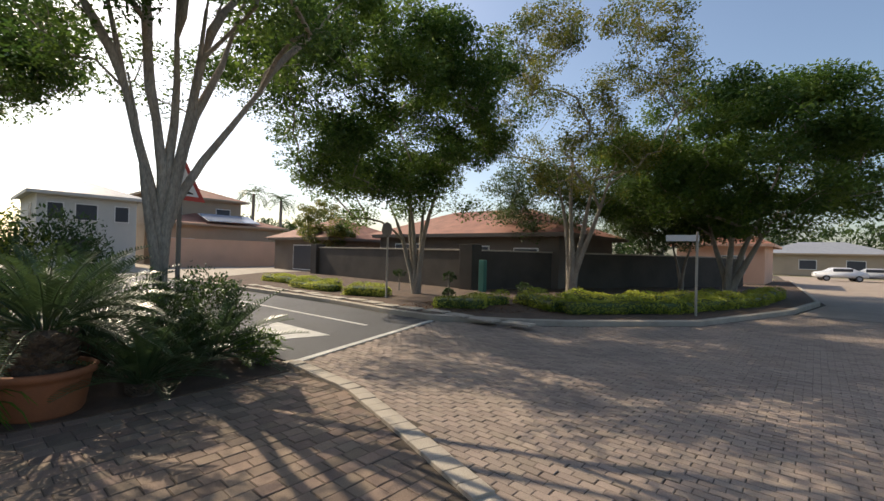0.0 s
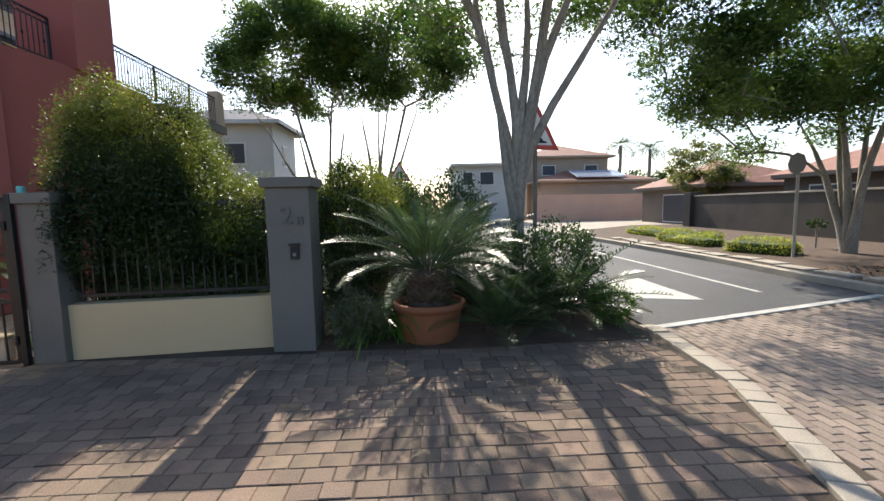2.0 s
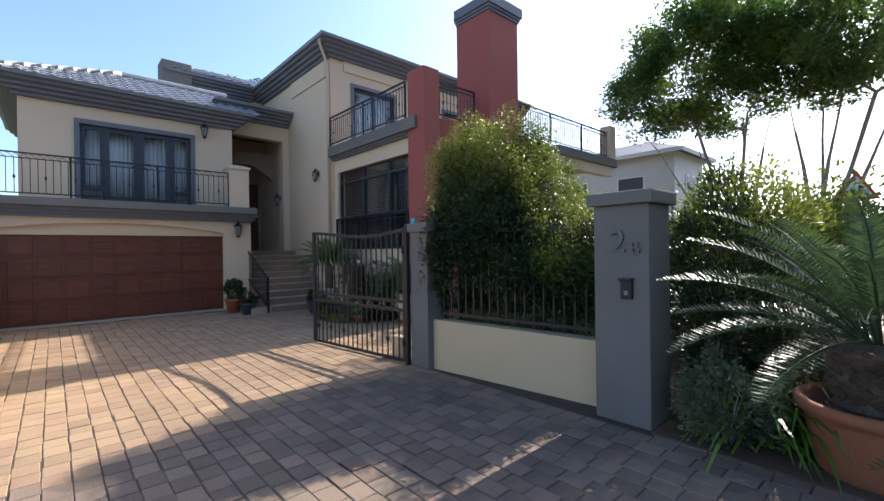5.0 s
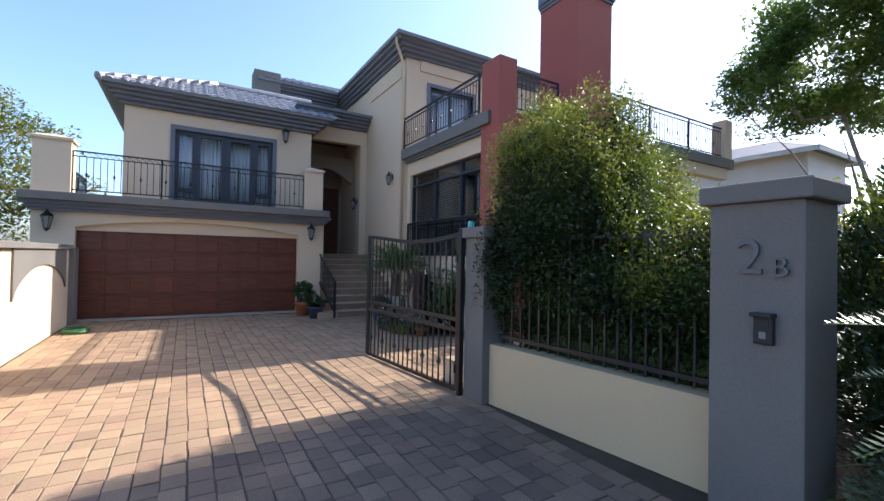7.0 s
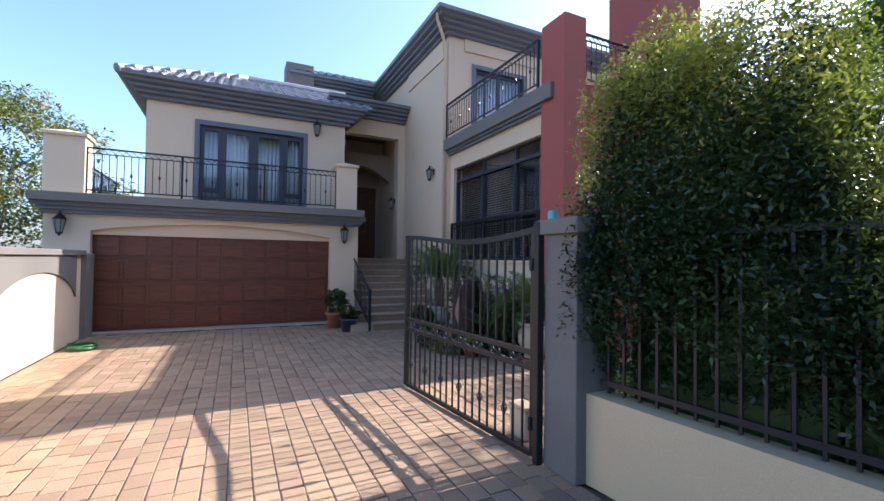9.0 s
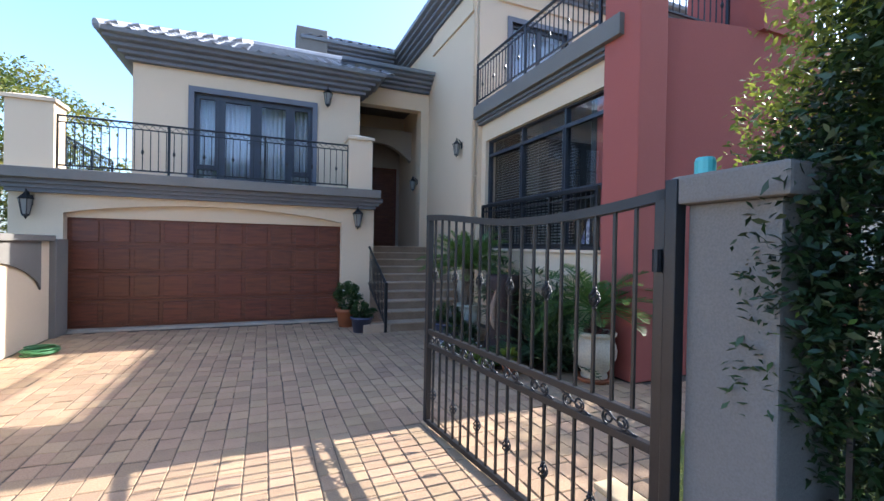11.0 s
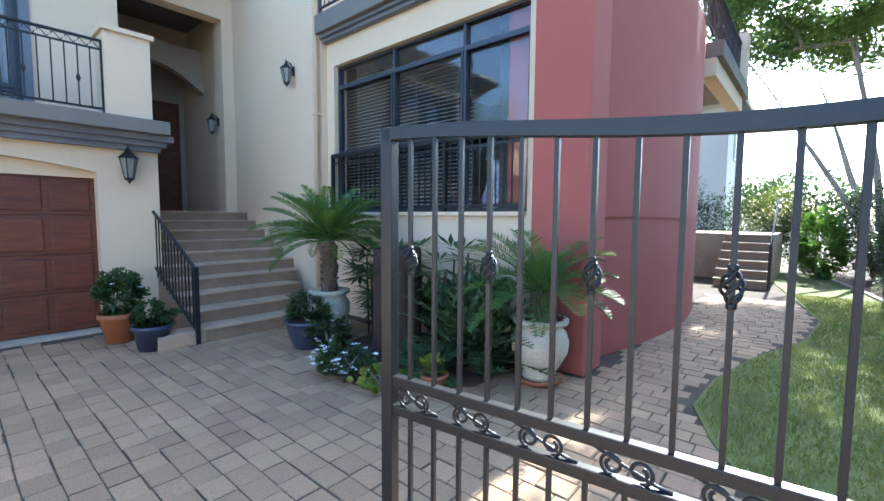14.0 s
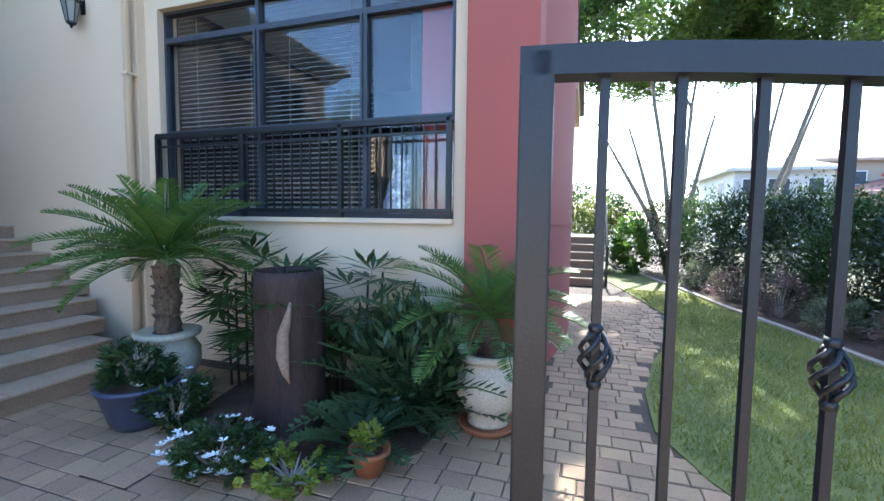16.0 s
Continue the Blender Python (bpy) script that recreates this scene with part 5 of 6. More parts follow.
# ---- hedge behind the fence ----
def big_hedge():
    """A dense clipped-out hedge: full height by the gate pillar, stepping down before the number pillar."""
    t = thing("hedge", pose(-5.84, -1.2, 0, 0, 0, 6.5), "tall dense dark green hedge growing through the fence, yellow-tipped on top", "hedge")

    def top_at(x, y):
        u = min(1, max(0, (y - 0.2) / 0.5))
        return 3.08 - 1.1 * u * u * (3 - 2 * u) - 0.9 * max(0, -y - 0.45) ** 1.4 - 0.45 * max(0, abs(x) - 0.3) + 0.5 * noise.noise(Vector((x * 1.6, y * 2.1, 3)))

    for i in range(46):
        x, y = rng.uniform(-0.35, 0.38), rng.uniform(-1.05, 1.2)
        h = top_at(x, y) - rng.uniform(0.1, 0.5)
        part("cane", tube(bmesh.new(), [(x, y, 0), (x + rng.uniform(-0.06, 0.06), y, h * 0.5), (x + rng.uniform(-0.15, 0.15), y + rng.uniform(-0.15, 0.15), h)], [0.013, 0.010, 0.004], 4), CANE, t)
    # solid dark boxes added as a core, in place of shade between the leaves
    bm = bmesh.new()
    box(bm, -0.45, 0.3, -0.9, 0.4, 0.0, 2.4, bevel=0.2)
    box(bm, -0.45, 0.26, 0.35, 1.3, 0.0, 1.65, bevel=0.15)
    part("dark_core", bm, LEAF_DARK, t)
    c = []
    while len(c) < 1500:
        x, y, z = rng.uniform(-0.95, 0.85), rng.uniform(-1.45, 1.4), rng.uniform(0.1, 3.5)
        top = top_at(x, y)
        bulge = min(1, max(0, z - 0.85) / 0.5)
        wide = 0.52 + (0.28 * bulge if x > 0 else 0.4 * bulge) * (1 if y < 0.6 else 0.75) + 0.2 * noise.noise(Vector((y * 1.6, z * 1.6, 7)))
        end = -1.05 if z < 2.0 else -1.2 + 0.3 * max(0, z - 2.3) + 0.2 * noise.noise(Vector((x * 2, z * 2, 1)))
        if z < top and abs(x) < wide and end < y < 1.3 and (abs(x) > wide - 0.32 or z > top - 0.5):
            c.append((x, y, z))
    c = np.array(c)
    per = 130
    p = np.repeat(c, per, axis=0) + ball(len(c) * per) * np.array([0.17, 0.2, 0.2])
    front = np.where(p[:, 2] < 0.8, 0.30, np.where(p[:, 2] < 1.05, 0.66, 0.95))
    keep = (p[:, 2] > 0.05) & (p[:, 0] < front) & (p[:, 1] > np.where(p[:, 2] < 2.02, -1.14, -1.4)) & (p[:, 1] < 1.4)
    p = p[keep]
    tops = np.array([top_at(a, b) for a, b, _ in p])
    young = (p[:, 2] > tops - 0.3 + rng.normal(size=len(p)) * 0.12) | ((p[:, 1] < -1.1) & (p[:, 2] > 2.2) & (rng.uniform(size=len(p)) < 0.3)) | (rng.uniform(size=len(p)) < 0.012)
    part("foliage", quads("foliage", leaves_at(p[~young], 0.046, 0.017, 0.35, droop=0.25), LEAF_BAMBOO), LEAF_BAMBOO, t)
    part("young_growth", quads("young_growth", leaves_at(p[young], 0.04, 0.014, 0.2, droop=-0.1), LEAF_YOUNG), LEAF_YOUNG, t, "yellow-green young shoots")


big_hedge()

# ---- planting beside the number pillar ----
struct("garden_bed_gate", poly_prism(bmesh.new(), [(-5.02, 0.78), (-4.95, 2.6), (-5.1, 4.9), (-5.75, 5.1), (-9.5, 5.15), (-9.5, 0.8)], -0.05, 0.015), SOIL, "dark soil under the street planting", "garden bed")
cycad("cycad", (-5.42, 2.15, 0.42), 52, 1.3, 0.5, 0.27, 0.145, 0.019, LEAF_CYCAD, "large blue-green cycad with arching fronds in the planter", 46, (0.2, 1.4), 0.95, group="cycads")
cycad("cycad", (-5.4, 3.05, 0), 38, 1.15, 0.15, 0.15, 0.15, 0.022, LEAF_CYCAD, "dark green cycad with upright glossy fronds in the bed", 30, (0.35, 1.45), 0.7, group="cycads")
cycad("cycad", (-6.0, 4.1, 0), 42, 1.35, 0.2, 0.15, 0.16, 0.025, LEAF_CYCAD, "dark green cycad leaning over the road edge", 28, (0.1, 1.2), 0.7, group="cycads")
cycad("cycad", (-6.5, 2.75, 0.0), 44, 1.55, 0.55, 0.18, 0.17, 0.024, LEAF_CYCAD, "tall dark cycad at the back of the bed", 32, (0.3, 1.4), 0.9, group="cycads")
cycad("cycad", (-7.0, -0.85, 0.0), 26, 0.95, 1.55, 0.14, 0.16, 0.03, LEAF_YOUNG, "yellowish feathery palm standing behind the fence", 26, (0.2, 1.4), 0.8, group="cycads")
shrub("shrub", (-6.4, 0.95, 0), (0.5, 0.55, 1.15), 9000, 0.055, LEAF_BAMBOO, "tall dark green feathery shrub beside the number pillar", upward=0.6)
# top of the shrub above: lighter leaves put the sunlight into the colour
shrub("shrub", (-6.55, 1.1, 1.35), (0.55, 0.6, 0.55), 5200, 0.05, LEAF_YOUNG, "yellow-green shrub top beside the pillar, sunlight in its leaf colour", upward=0.7)
shrub("shrub", (-5.28, 1.27, 0), (0.40, 0.38, 0.33), 4200, 0.042, LEAF_GREY, "small rounded grey-green shrub at the pillar's foot")
shrub("shrub", (-5.75, 1.02, 0.3), (0.3, 0.2, 0.6), 2400, 0.05, LEAF_BAMBOO, "thin green shrub against the pillar", upward=0.5)
shrub("shrub", (-7.6, 1.6, 0), (0.8, 0.8, 1.15), 6000, 0.07, LEAF_YOUNG, "light green leafy shrub behind the cycads")
shrub("shrub", (-6.9, 4.35, 0), (0.7, 0.6, 0.7), 5000, 0.07, LEAF_DARK, "dark low shrub under the street tree")
shrub("shrub", (-6.15, 3.45, 0), (0.55, 0.55, 0.72), 5000, 0.06, LEAF_DARK, "dark green shrub at the street tree's foot")
shrub("shrub", (-5.85, 4.75, 0), (0.5, 0.3, 0.28), 2200, 0.06, LEAF_LILY, "low light green plant at the corner of the bed")
shrub("shrub", (-8.9, 2.6, 0), (0.9, 0.9, 1.15), 6000, 0.08, LEAF_DARK, "dark green leafy shrub at the bed's far end")


def strap_plant(at, n, length, label, group="strap-leaved lilies"):
    t = thing("lily", at, label, "lily", group)
    q = []
    for i in range(n):
        a, e = rng.uniform(0, 6.283), rng.uniform(0.6, 1.35)
        p = np.array([rng.normal() * 0.06, rng.normal() * 0.06, 0.0])
        side = np.array([-math.sin(a), math.cos(a), 0]) * 0.021
        L = length * rng.uniform(0.7, 1.15)
        for k in range(5):
            d = np.array([math.cos(a) * math.cos(e), math.sin(a) * math.cos(e), math.sin(e)]) * L / 5
            w0, w1 = side * (1 - 0.9 * (k / 5) ** 2), side * (1 - 0.9 * ((k + 1) / 5) ** 2)
            q.append([p - w0, p + w0, p + d + w1, p + d - w1])
            p = p + d
            e -= 0.42
    part("leaves", quads("leaves", np.array(q), LEAF_LILY), LEAF_LILY, t)


for at in ((-5.6, 1.6, 0.01), (-5.85, 1.72, 0.01), (-5.45, 1.5, 0.01), (-6.0, 1.5, 0.01), (-5.75, 1.42, 0.01)):
    strap_plant(at, 40, 1.0, "bright green strap-leaved lily clump")

# ---- planting by the window ----
struct("garden_bed_window", poly_prism(bmesh.new(), [(-5.9, -6.4), (-5.85, -7.2), (-6.3, -7.7), (-7.6, -8.0), (-7.6, -5.75), (-6.6, -5.8)], -0.05, 0.02), SOIL, "dark soil bed under the window", "garden bed")
cycad("sago_palm", (-6.74, -8.28, 0.58), 50, 0.90, 0.68, 0.11, 0.16, 0.018, LEAF_PALM, "bright green sago palm in the urn", 44, (0.0, 1.35), 0.9, 0.5, "sago palm", "sago palms")
cycad("sago_palm", (-7.15, -5.43, 0.58), 30, 0.78, 0.3, 0.07, 0.17, 0.015, LEAF_PALM, "fresh green feather palm in the urn", 38, (-0.05, 1.35), 1.1, 0.4, "sago palm", "sago palms")
cycad("cycad", (-6.95, -6.05, 0.0), 24, 1.0, 0.1, 0.1, 0.13, 0.04, LEAF_CYCAD, "broad dark green cycad between stump and urn", 16, (0.25, 1.35), 0.9, 0.3, "cycad", "cycads")
cycad("cycad", (-6.45, -6.2, 0.0), 14, 0.5, 0.05, 0.05, 0.12, 0.045, LEAF_CYCAD, "small leathery fern-like plant at the bed's edge", 12, (0.2, 1.1), 0.8, 0.2, "cycad", "cycads")


def fan_palm(at, canes, label):
    t = thing("lady_palm", at, label, "palm", "lady palms")
    for i in range(canes):
        x, y, h = rng.normal() * 0.16, rng.normal() * 0.2, rng.uniform(0.5, 1.3)
        bm = bmesh.new()
        tube(bm, [(x, y, 0), (x * 1.2, y * 1.2, h)], [0.014, 0.01], 5)
        cane = part("cane", bm, DARKWOOD, t)
        q = []
        for f in range(5):
            a, e = rng.uniform(0, 6.283), rng.uniform(0.1, 0.9)
            d = np.array([math.cos(a) * math.cos(e), math.sin(a) * math.cos(e), math.sin(e)])
            o = np.array([x * 1.2, y * 1.2, h - 0.08 * f])
            c = o + d * 0.2
            q.append([o, o + [0, 0, 0.008], c + [0, 0, 0.006], c])
            side = np.array([-math.sin(a), math.cos(a), 0])
            for k in range(8):
                b = (k - 3.5) * 0.36
                w = unit(d * math.cos(b) + side * math.sin(b) - np.array([0, 0, 0.35]))
                s = unit(np.cross(w, [0, 0, 1.0])) * 0.028
                q.append([c, c + w * 0.18 + s, c + w * 0.34, c + w * 0.18 - s])
        part("fan_leaves", quads("fan_leaves", np.array(q), LEAF_DARK), LEAF_DARK, cane)


fan_palm((-7.15, -7.45, 0.0), 11, "dark green lady palm behind the stump")
fan_palm((-7.25, -6.75, 0.0), 7, "dark green lady palm against the wall")
shrub("shrub", (-6.95, -6.0, 0), (0.4, 0.45, 0.5), 2600, 0.11, LEAF_CYCAD, "dark green leathery shrub between stump and urn", width=0.3, upward=0.5)
fan_palm((-7.1, -7.75, 0.0), 6, "low dark green lady palm beside the urn")
shrub("flowering_shrub", (-5.98, -6.95, 0), (0.30, 0.36, 0.15), 2600, 0.04, LEAF_DARK, "low shrub covered in white daisies at the bed's edge", "flowers", flowers=46)
shrub("flowering_shrub", (-6.35, -7.75, 0), (0.3, 0.25, 0.22), 1600, 0.05, LEAF_DARK, "sparse green plant with a few white daisies", "flowers", flowers=9)
shrub("ground_cover", (-6.02, -6.42, 0), (0.28, 0.3, 0.09), 1800, 0.035, LEAF_HEDGE, "low variegated ground cover spilling on the paving", "ground cover")
shrub("ground_cover", (-6.28, -6.02, 0.14), (0.13, 0.13, 0.1), 500, 0.04, LEAF_HEDGE, "small green plant in a shallow pot", "plant")
shrub("pot_plant", (-6.28, -8.05, 0.28), (0.26, 0.26, 0.2), 900, 0.09, LEAF_DARK, "sprawling dark green plant in the blue bowl", "plant", width=0.25)
shrub("pot_plant", (-4.82, -9.95, 0.32), (0.26, 0.26, 0.3), 1500, 0.075, LEAF_DARK, "glossy gardenia with white flowers in the terracotta pot", "plant", flowers=4)
shrub("pot_plant", (-5.0, -9.32, 0.24), (0.22, 0.22, 0.17), 1100, 0.06, LEAF_DARK, "small leafy plant in the blue-grey pot", "plant")
shrub("pot_plant", (-7.15, -5.43, 0.58), (0.2, 0.2, 0.07), 400, 0.05, mat("red_begonia", (0.16, 0.05, 0.04), 0.6, var=0.3), "reddish flowers at the palm's foot in the urn", "plant")

# ---- garden behind the gate ----
struct("garden_bed_border", poly_prism(bmesh.new(), [(-5.6, -1.0)] + BORDER + [(-30, -4.4), (-30, 1.2), (-5.6, 1.2)], -0.05, 0.018), SOIL, "dark soil border along the lawn", "garden bed")
struct("lawn_edging", sweep(bmesh.new(), [(-0.05, -0.04), (0.05, -0.04), (0.05, 0.05), (-0.05, 0.05)], BORDER), CONCRETE, "narrow stone edging between lawn and border", "edging")
for i, (x, y, r, h) in enumerate(((-8.4, 0.25, 0.8, 0.9), (-9.8, 0.1, 0.9, 1.0), (-11.3, -0.1, 0.95, 1.15), (-12.8, -0.45, 0.95, 1.05), (-14.3, -0.8, 0.95, 1.1), (-15.9, -1.1, 1.0, 1.2), (-17.5, -1.5, 1.0, 1.2), (-19.2, -2.2, 1.1, 1.25), (-20.6, -3.6, 1.1, 1.3), (-21.2, -5.2, 1.2, 1.4), (-13.6, 1.1, 1.2, 1.25), (-10.4, 1.5, 1.1, 1.1), (-16.6, 0.5, 1.2, 1.35), (-21.4, -7.2, 1.3, 1.5))):
    shrub("shrub", (x, y, 0), (r, r * 0.85, h), 7000, 0.085, LEAF_BAMBOO if i % 3 else LEAF_DARK, "dense dark green garden shrub along the lawn", group="garden shrubs")
for x, y, h in ((-9.0, -0.75, 0.32), (-10.3, -1.0, 0.4), (-11.5, -1.25, 0.3), (-12.7, -1.5, 0.42), (-14.2, -1.85, 0.36), (-15.8, -2.1, 0.34)):
    shrub("shrub", (x, y, 0), (0.5, 0.4, h), 1900, 0.055, LEAF_PINK if h > 0.35 else LEAF_GREY, "low bushy border plant with pinkish tips" if h > 0.35 else "low grey-green border plant", group="border plants")
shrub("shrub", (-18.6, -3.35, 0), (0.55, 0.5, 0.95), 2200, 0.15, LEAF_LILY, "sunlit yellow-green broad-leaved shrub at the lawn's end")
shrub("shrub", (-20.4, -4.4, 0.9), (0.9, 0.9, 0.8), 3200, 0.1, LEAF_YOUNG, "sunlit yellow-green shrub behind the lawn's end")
n = 60000
gx, gy = rng.uniform(-15, -5.6, n), rng.uniform(-4.3, -1.0, n)
edge = np.interp(-gx, [-p[0] for p in PATH_EDGE], [p[1] for p in PATH_EDGE])
k = (gy > edge + 0.03) & (gy < np.interp(-gx, [-p[0] for p in BORDER], [p[1] for p in BORDER]) - 0.06)
g = np.stack([gx[k], gy[k], np.full(k.sum(), 0.01)], 1)
h = rng.uniform(0.015, 0.05, (len(g), 1))
lean = rng.normal(size=(len(g), 3)) * 0.4
lean[:, 2] = 1
tipv = g + unit(lean) * h
sd = unit(np.cross(unit(lean), rng.normal(size=(len(g), 3)))) * 0.004
tagged(part("grass", quads("grass", np.stack([g - sd, g + sd, tipv + sd * 0.3, tipv - sd * 0.3], 1), GRASS), GRASS), "short mown lawn grass", "grass", kind="stuff")

# ---- trees ----
tree("street_tree", (-6.8, 3.6, 0), [(0.02, 0.0, 2.3), (-0.2, -0.95, 6.4, 0, 4), (0.1, -0.3, 6.8, 0, 5), (-0.25, 0.3, 6.8, 0, 5), (0.2, 0.95, 6.6, 0, 4), (0.3, 2.2, 6.0, 0, 4), (-0.5, -1.7, 6.8, 1, 2), (0.4, 0.1, 7.6, 2, 3), (-0.5, 0.9, 7.4, 3, 3), (0.5, 2.9, 6.8, 5, 3), (0.2, 1.5, 7.2, 4, 3), (0.05, -0.5, 4.4, 0, 2), (0.5, 0.5, 6.4, 0, 3), (0.6, -0.7, 6.6, 2, 1), (-0.6, 1.5, 6.6, 4, 1)], 3.6, (-6.6, 3.4, 8.4), (3.3, 3.3, 2.5), 180, 250, 0.095, LEAF_TREE, "multi-stemmed street tree with smooth grey bark and thin foliage", 0.16, 0.55, 0.012, 0.42,
     low=[(-7.0, 2.45, 4.5), (-7.2, 2.2, 4.8), (-7.3, 1.7, 5.2), (-9.0, 2.5, 5.6), (-7.4, 5.6, 5.4), (-7.6, 6.4, 5.9), (-7.0, 1.2, 6.2)] + [(-8.8 + 0.9 * math.sin(k_ * 2.4), 3.1 + 0.9 * math.cos(k_ * 3.7), 4.7 + 0.2 * k_) for k_ in range(7)] + [(-5.3 + r_ * math.cos(a_), 3.7 + r_ * math.sin(a_), z_) for r_, a_, z_ in zip(rng.uniform(0.4, 1.9, 44), rng.uniform(0, 6.28, 44), rng.uniform(5.0, 7.0, 44))], stem=0.125)
tree("jacaranda_tree", (-12.0, 14.7, 0.1), [(-1.2, 0.4, 5.2), (1.0, 0.3, 5.4), (0.1, -0.9, 5.6), (-0.3, 1.0, 5.2), (1.7, -0.6, 4.8), (-1.9, -0.4, 4.6)], 1.8, (-11.3, 12.1, 7.5), (4.2, 5.9, 4.1), 290, 430, 0.14, LEAF_TREE, "dense green jacaranda with many pale stems on the verge", -0.02, 0.78, 0.011, 0.42,
     low=[(-9.8, 12.8, 3.8), (-14.6, 13.6, 3.5), (-13.4, 12.4, 3.2), (-9.2, 14.6, 3.6), (-11.0, 11.6, 4.2)], stem=0.12)
tree("jacaranda_tree", (-8.1, 21.5, 0.1), [(-1.1, 0.3, 6.4), (1.2, 0.4, 6.6), (0.2, -0.6, 7.0), (2.2, -0.4, 6.0)], 2.6, (-7.4, 20.8, 9.4), (5.2, 5.0, 5.2), 230, 190, 0.13, LEAF_TREE2, "tall jacaranda with thin yellowing leaves on the verge", 0.22, 0.7, 0.013, 0.42, stem=0.16)
tree("jacaranda_tree", (-11.2, 24.6, 0.1), [(0.2, -0.2, 3.6), (-0.4, 0.3, 3.4)], 1.8, (-11, 24.0, 5.0), (3.4, 3.4, 2.2), 90, 240, 0.15, LEAF_DARK, "smaller dark-leaved tree close to the wall", -0.1, 0.9, 0.012, 0.43, stem=0.1)
tree("jacaranda_tree", (-2.2, 26.0, 0.1), [(-1.2, 0.5, 4.4), (1.4, 0.4, 4.6), (0.2, -1.0, 4.8), (2.0, -0.7, 4.2)], 1.8, (-1.6, 25.4, 6.4), (6.6, 6.0, 3.3), 290, 380, 0.17, LEAF_TREE, "broad green jacaranda at the corner", 0.05, 0.95, 0.014, 0.43, stem=0.16)
tree("jacaranda_tree", (-5.0, 29.5, 0.1), [(-0.7, 0.2, 3.4), (0.8, -0.2, 3.6)], 1.8, (-5.0, 28.6, 5.0), (4.6, 3.4, 2.4), 110, 240, 0.17, LEAF_DARK, "low dark tree leaning over the corner wall", -0.1, 0.9, 0.012, 0.43, stem=0.1)
tree("jacaranda_tree", (-7.0, 32.0, 0.1), [(-0.8, 0.3, 4.0), (0.9, 0.2, 4.4)], 2.0, (-6.5, 32, 6.2), (5.0, 4.4, 3.8), 130, 220, 0.2, LEAF_DARK, "dark green tree behind the corner wall", -0.1, 1.1, 0.014, 0.43, stem=0.14)
tree("garden_tree", (-19.3, -2.1, 0), [(-1.4, -1.6, 5.8), (0.9, -0.9, 6.0), (0.2, 0.5, 6.2), (0.5, 1.2, 5.8), (-0.4, -2.6, 5.4)], 3.6, (-19.3, -3.0, 8.1), (3.6, 3.5, 2.2), 170, 300, 0.15, LEAF_TREE, "rounded green garden tree with fanned stems", 0.08, 0.75, 0.012, 0.42, stem=0.1)
tree("garden_tree", (-19.4, 0.1, 0), [(-0.5, 1.9, 6.0), (0.9, -0.5, 6.2), (0.1, 0.7, 6.4), (-0.4, 0.2, 6.0), (0.4, 1.4, 6.0)], 3.6, (-19.4, 1.7, 8.1), (3.5, 3.0, 2.2), 140, 280, 0.15, LEAF_TREE, "slender green garden tree with pale stems", 0.1, 0.7, 0.012, 0.42, stem=0.1)
tree("garden_tree", (6.5, -17.5, 0), [(-0.8, 0.4, 3.0), (0.8, 0.3, 3.2)], 1.5, (5.6, -17.5, 4.2), (4.4, 3.6, 3.4), 150, 240, 0.14, LEAF_TREE2, "yellow-green tree beyond the side terrace", -0.1, 0.9, 0.013, 0.43, stem=0.1)
tree("garden_tree", (-9.5, -25, 0), [(-0.6, 0.2, 6), (0.6, 0.3, 6.4)], 3, (-9.5, -25, 10.4), (2.6, 2.4, 2.0), 60, 160, 0.18, LEAF_DARK, "dark tree rising behind the roof", 0.1, 0.6, 0.013, 0.43)
tree("garden_tree", (-30, 22, 0), [(-0.6, 0.2, 3), (0.6, 0.3, 3)], 1.5, (-30, 22, 4.0), (2.5, 2.5, 2.0), 50, 160, 0.2, LEAF_TREE2, "small yellow-green tree by the far house", 0.1, 0.7, 0.013, 0.43)

# ---- clipped hedges and topiary on the planted corner ----


def clipped(a, b, width, height, label="low clipped yellow-green box hedge"):
    a, b = Vector((*a, 0.11)), Vector((*b, 0.11))
    d = b - a
    n = d.length
    t = thing("box_hedge", pose(a.x, a.y, a.z, 0, 0, math.degrees(math.atan2(d.y, d.x))), label, "hedge", "clipped hedges")
    # dark box under the leaves stands in for the hedge's inner shade
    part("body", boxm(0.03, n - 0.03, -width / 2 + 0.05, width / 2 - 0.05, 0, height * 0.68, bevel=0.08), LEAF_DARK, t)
    m = int((n * width + 2 * height * (n + width)) * 420)
    u, v, w = rng.uniform(0, n, m), rng.uniform(-width / 2, width / 2, m), rng.uniform(0.02, height, m)
    f = rng.uniform(0, 1, m)
    tot = n * width + 2 * height * (n + width)
    fa, fb = n * width / tot, (n * width + 2 * height * n) / tot
    w = np.where(f < fa, height, w)
    v = np.where((f >= fa) & (f < fb), np.sign(v) * width / 2, v)
    u = np.where(f >= fb, np.where(u > n / 2, n, 0), u)
    c = np.stack([u, v, w], 1) + rng.normal(size=(m, 3)) * 0.03
    c[:, 2] *= 0.88 + 0.2 * np.sin(u * 2.9 + a.x) + 0.1 * np.sin(u * 6.1 + a.y) - 0.22 * (2 * v / width) ** 4
    part("foliage", quads("foliage", leaves_at(c, 0.065, 0.04, 0.2), LEAF_HEDGE), LEAF_HEDGE, t)


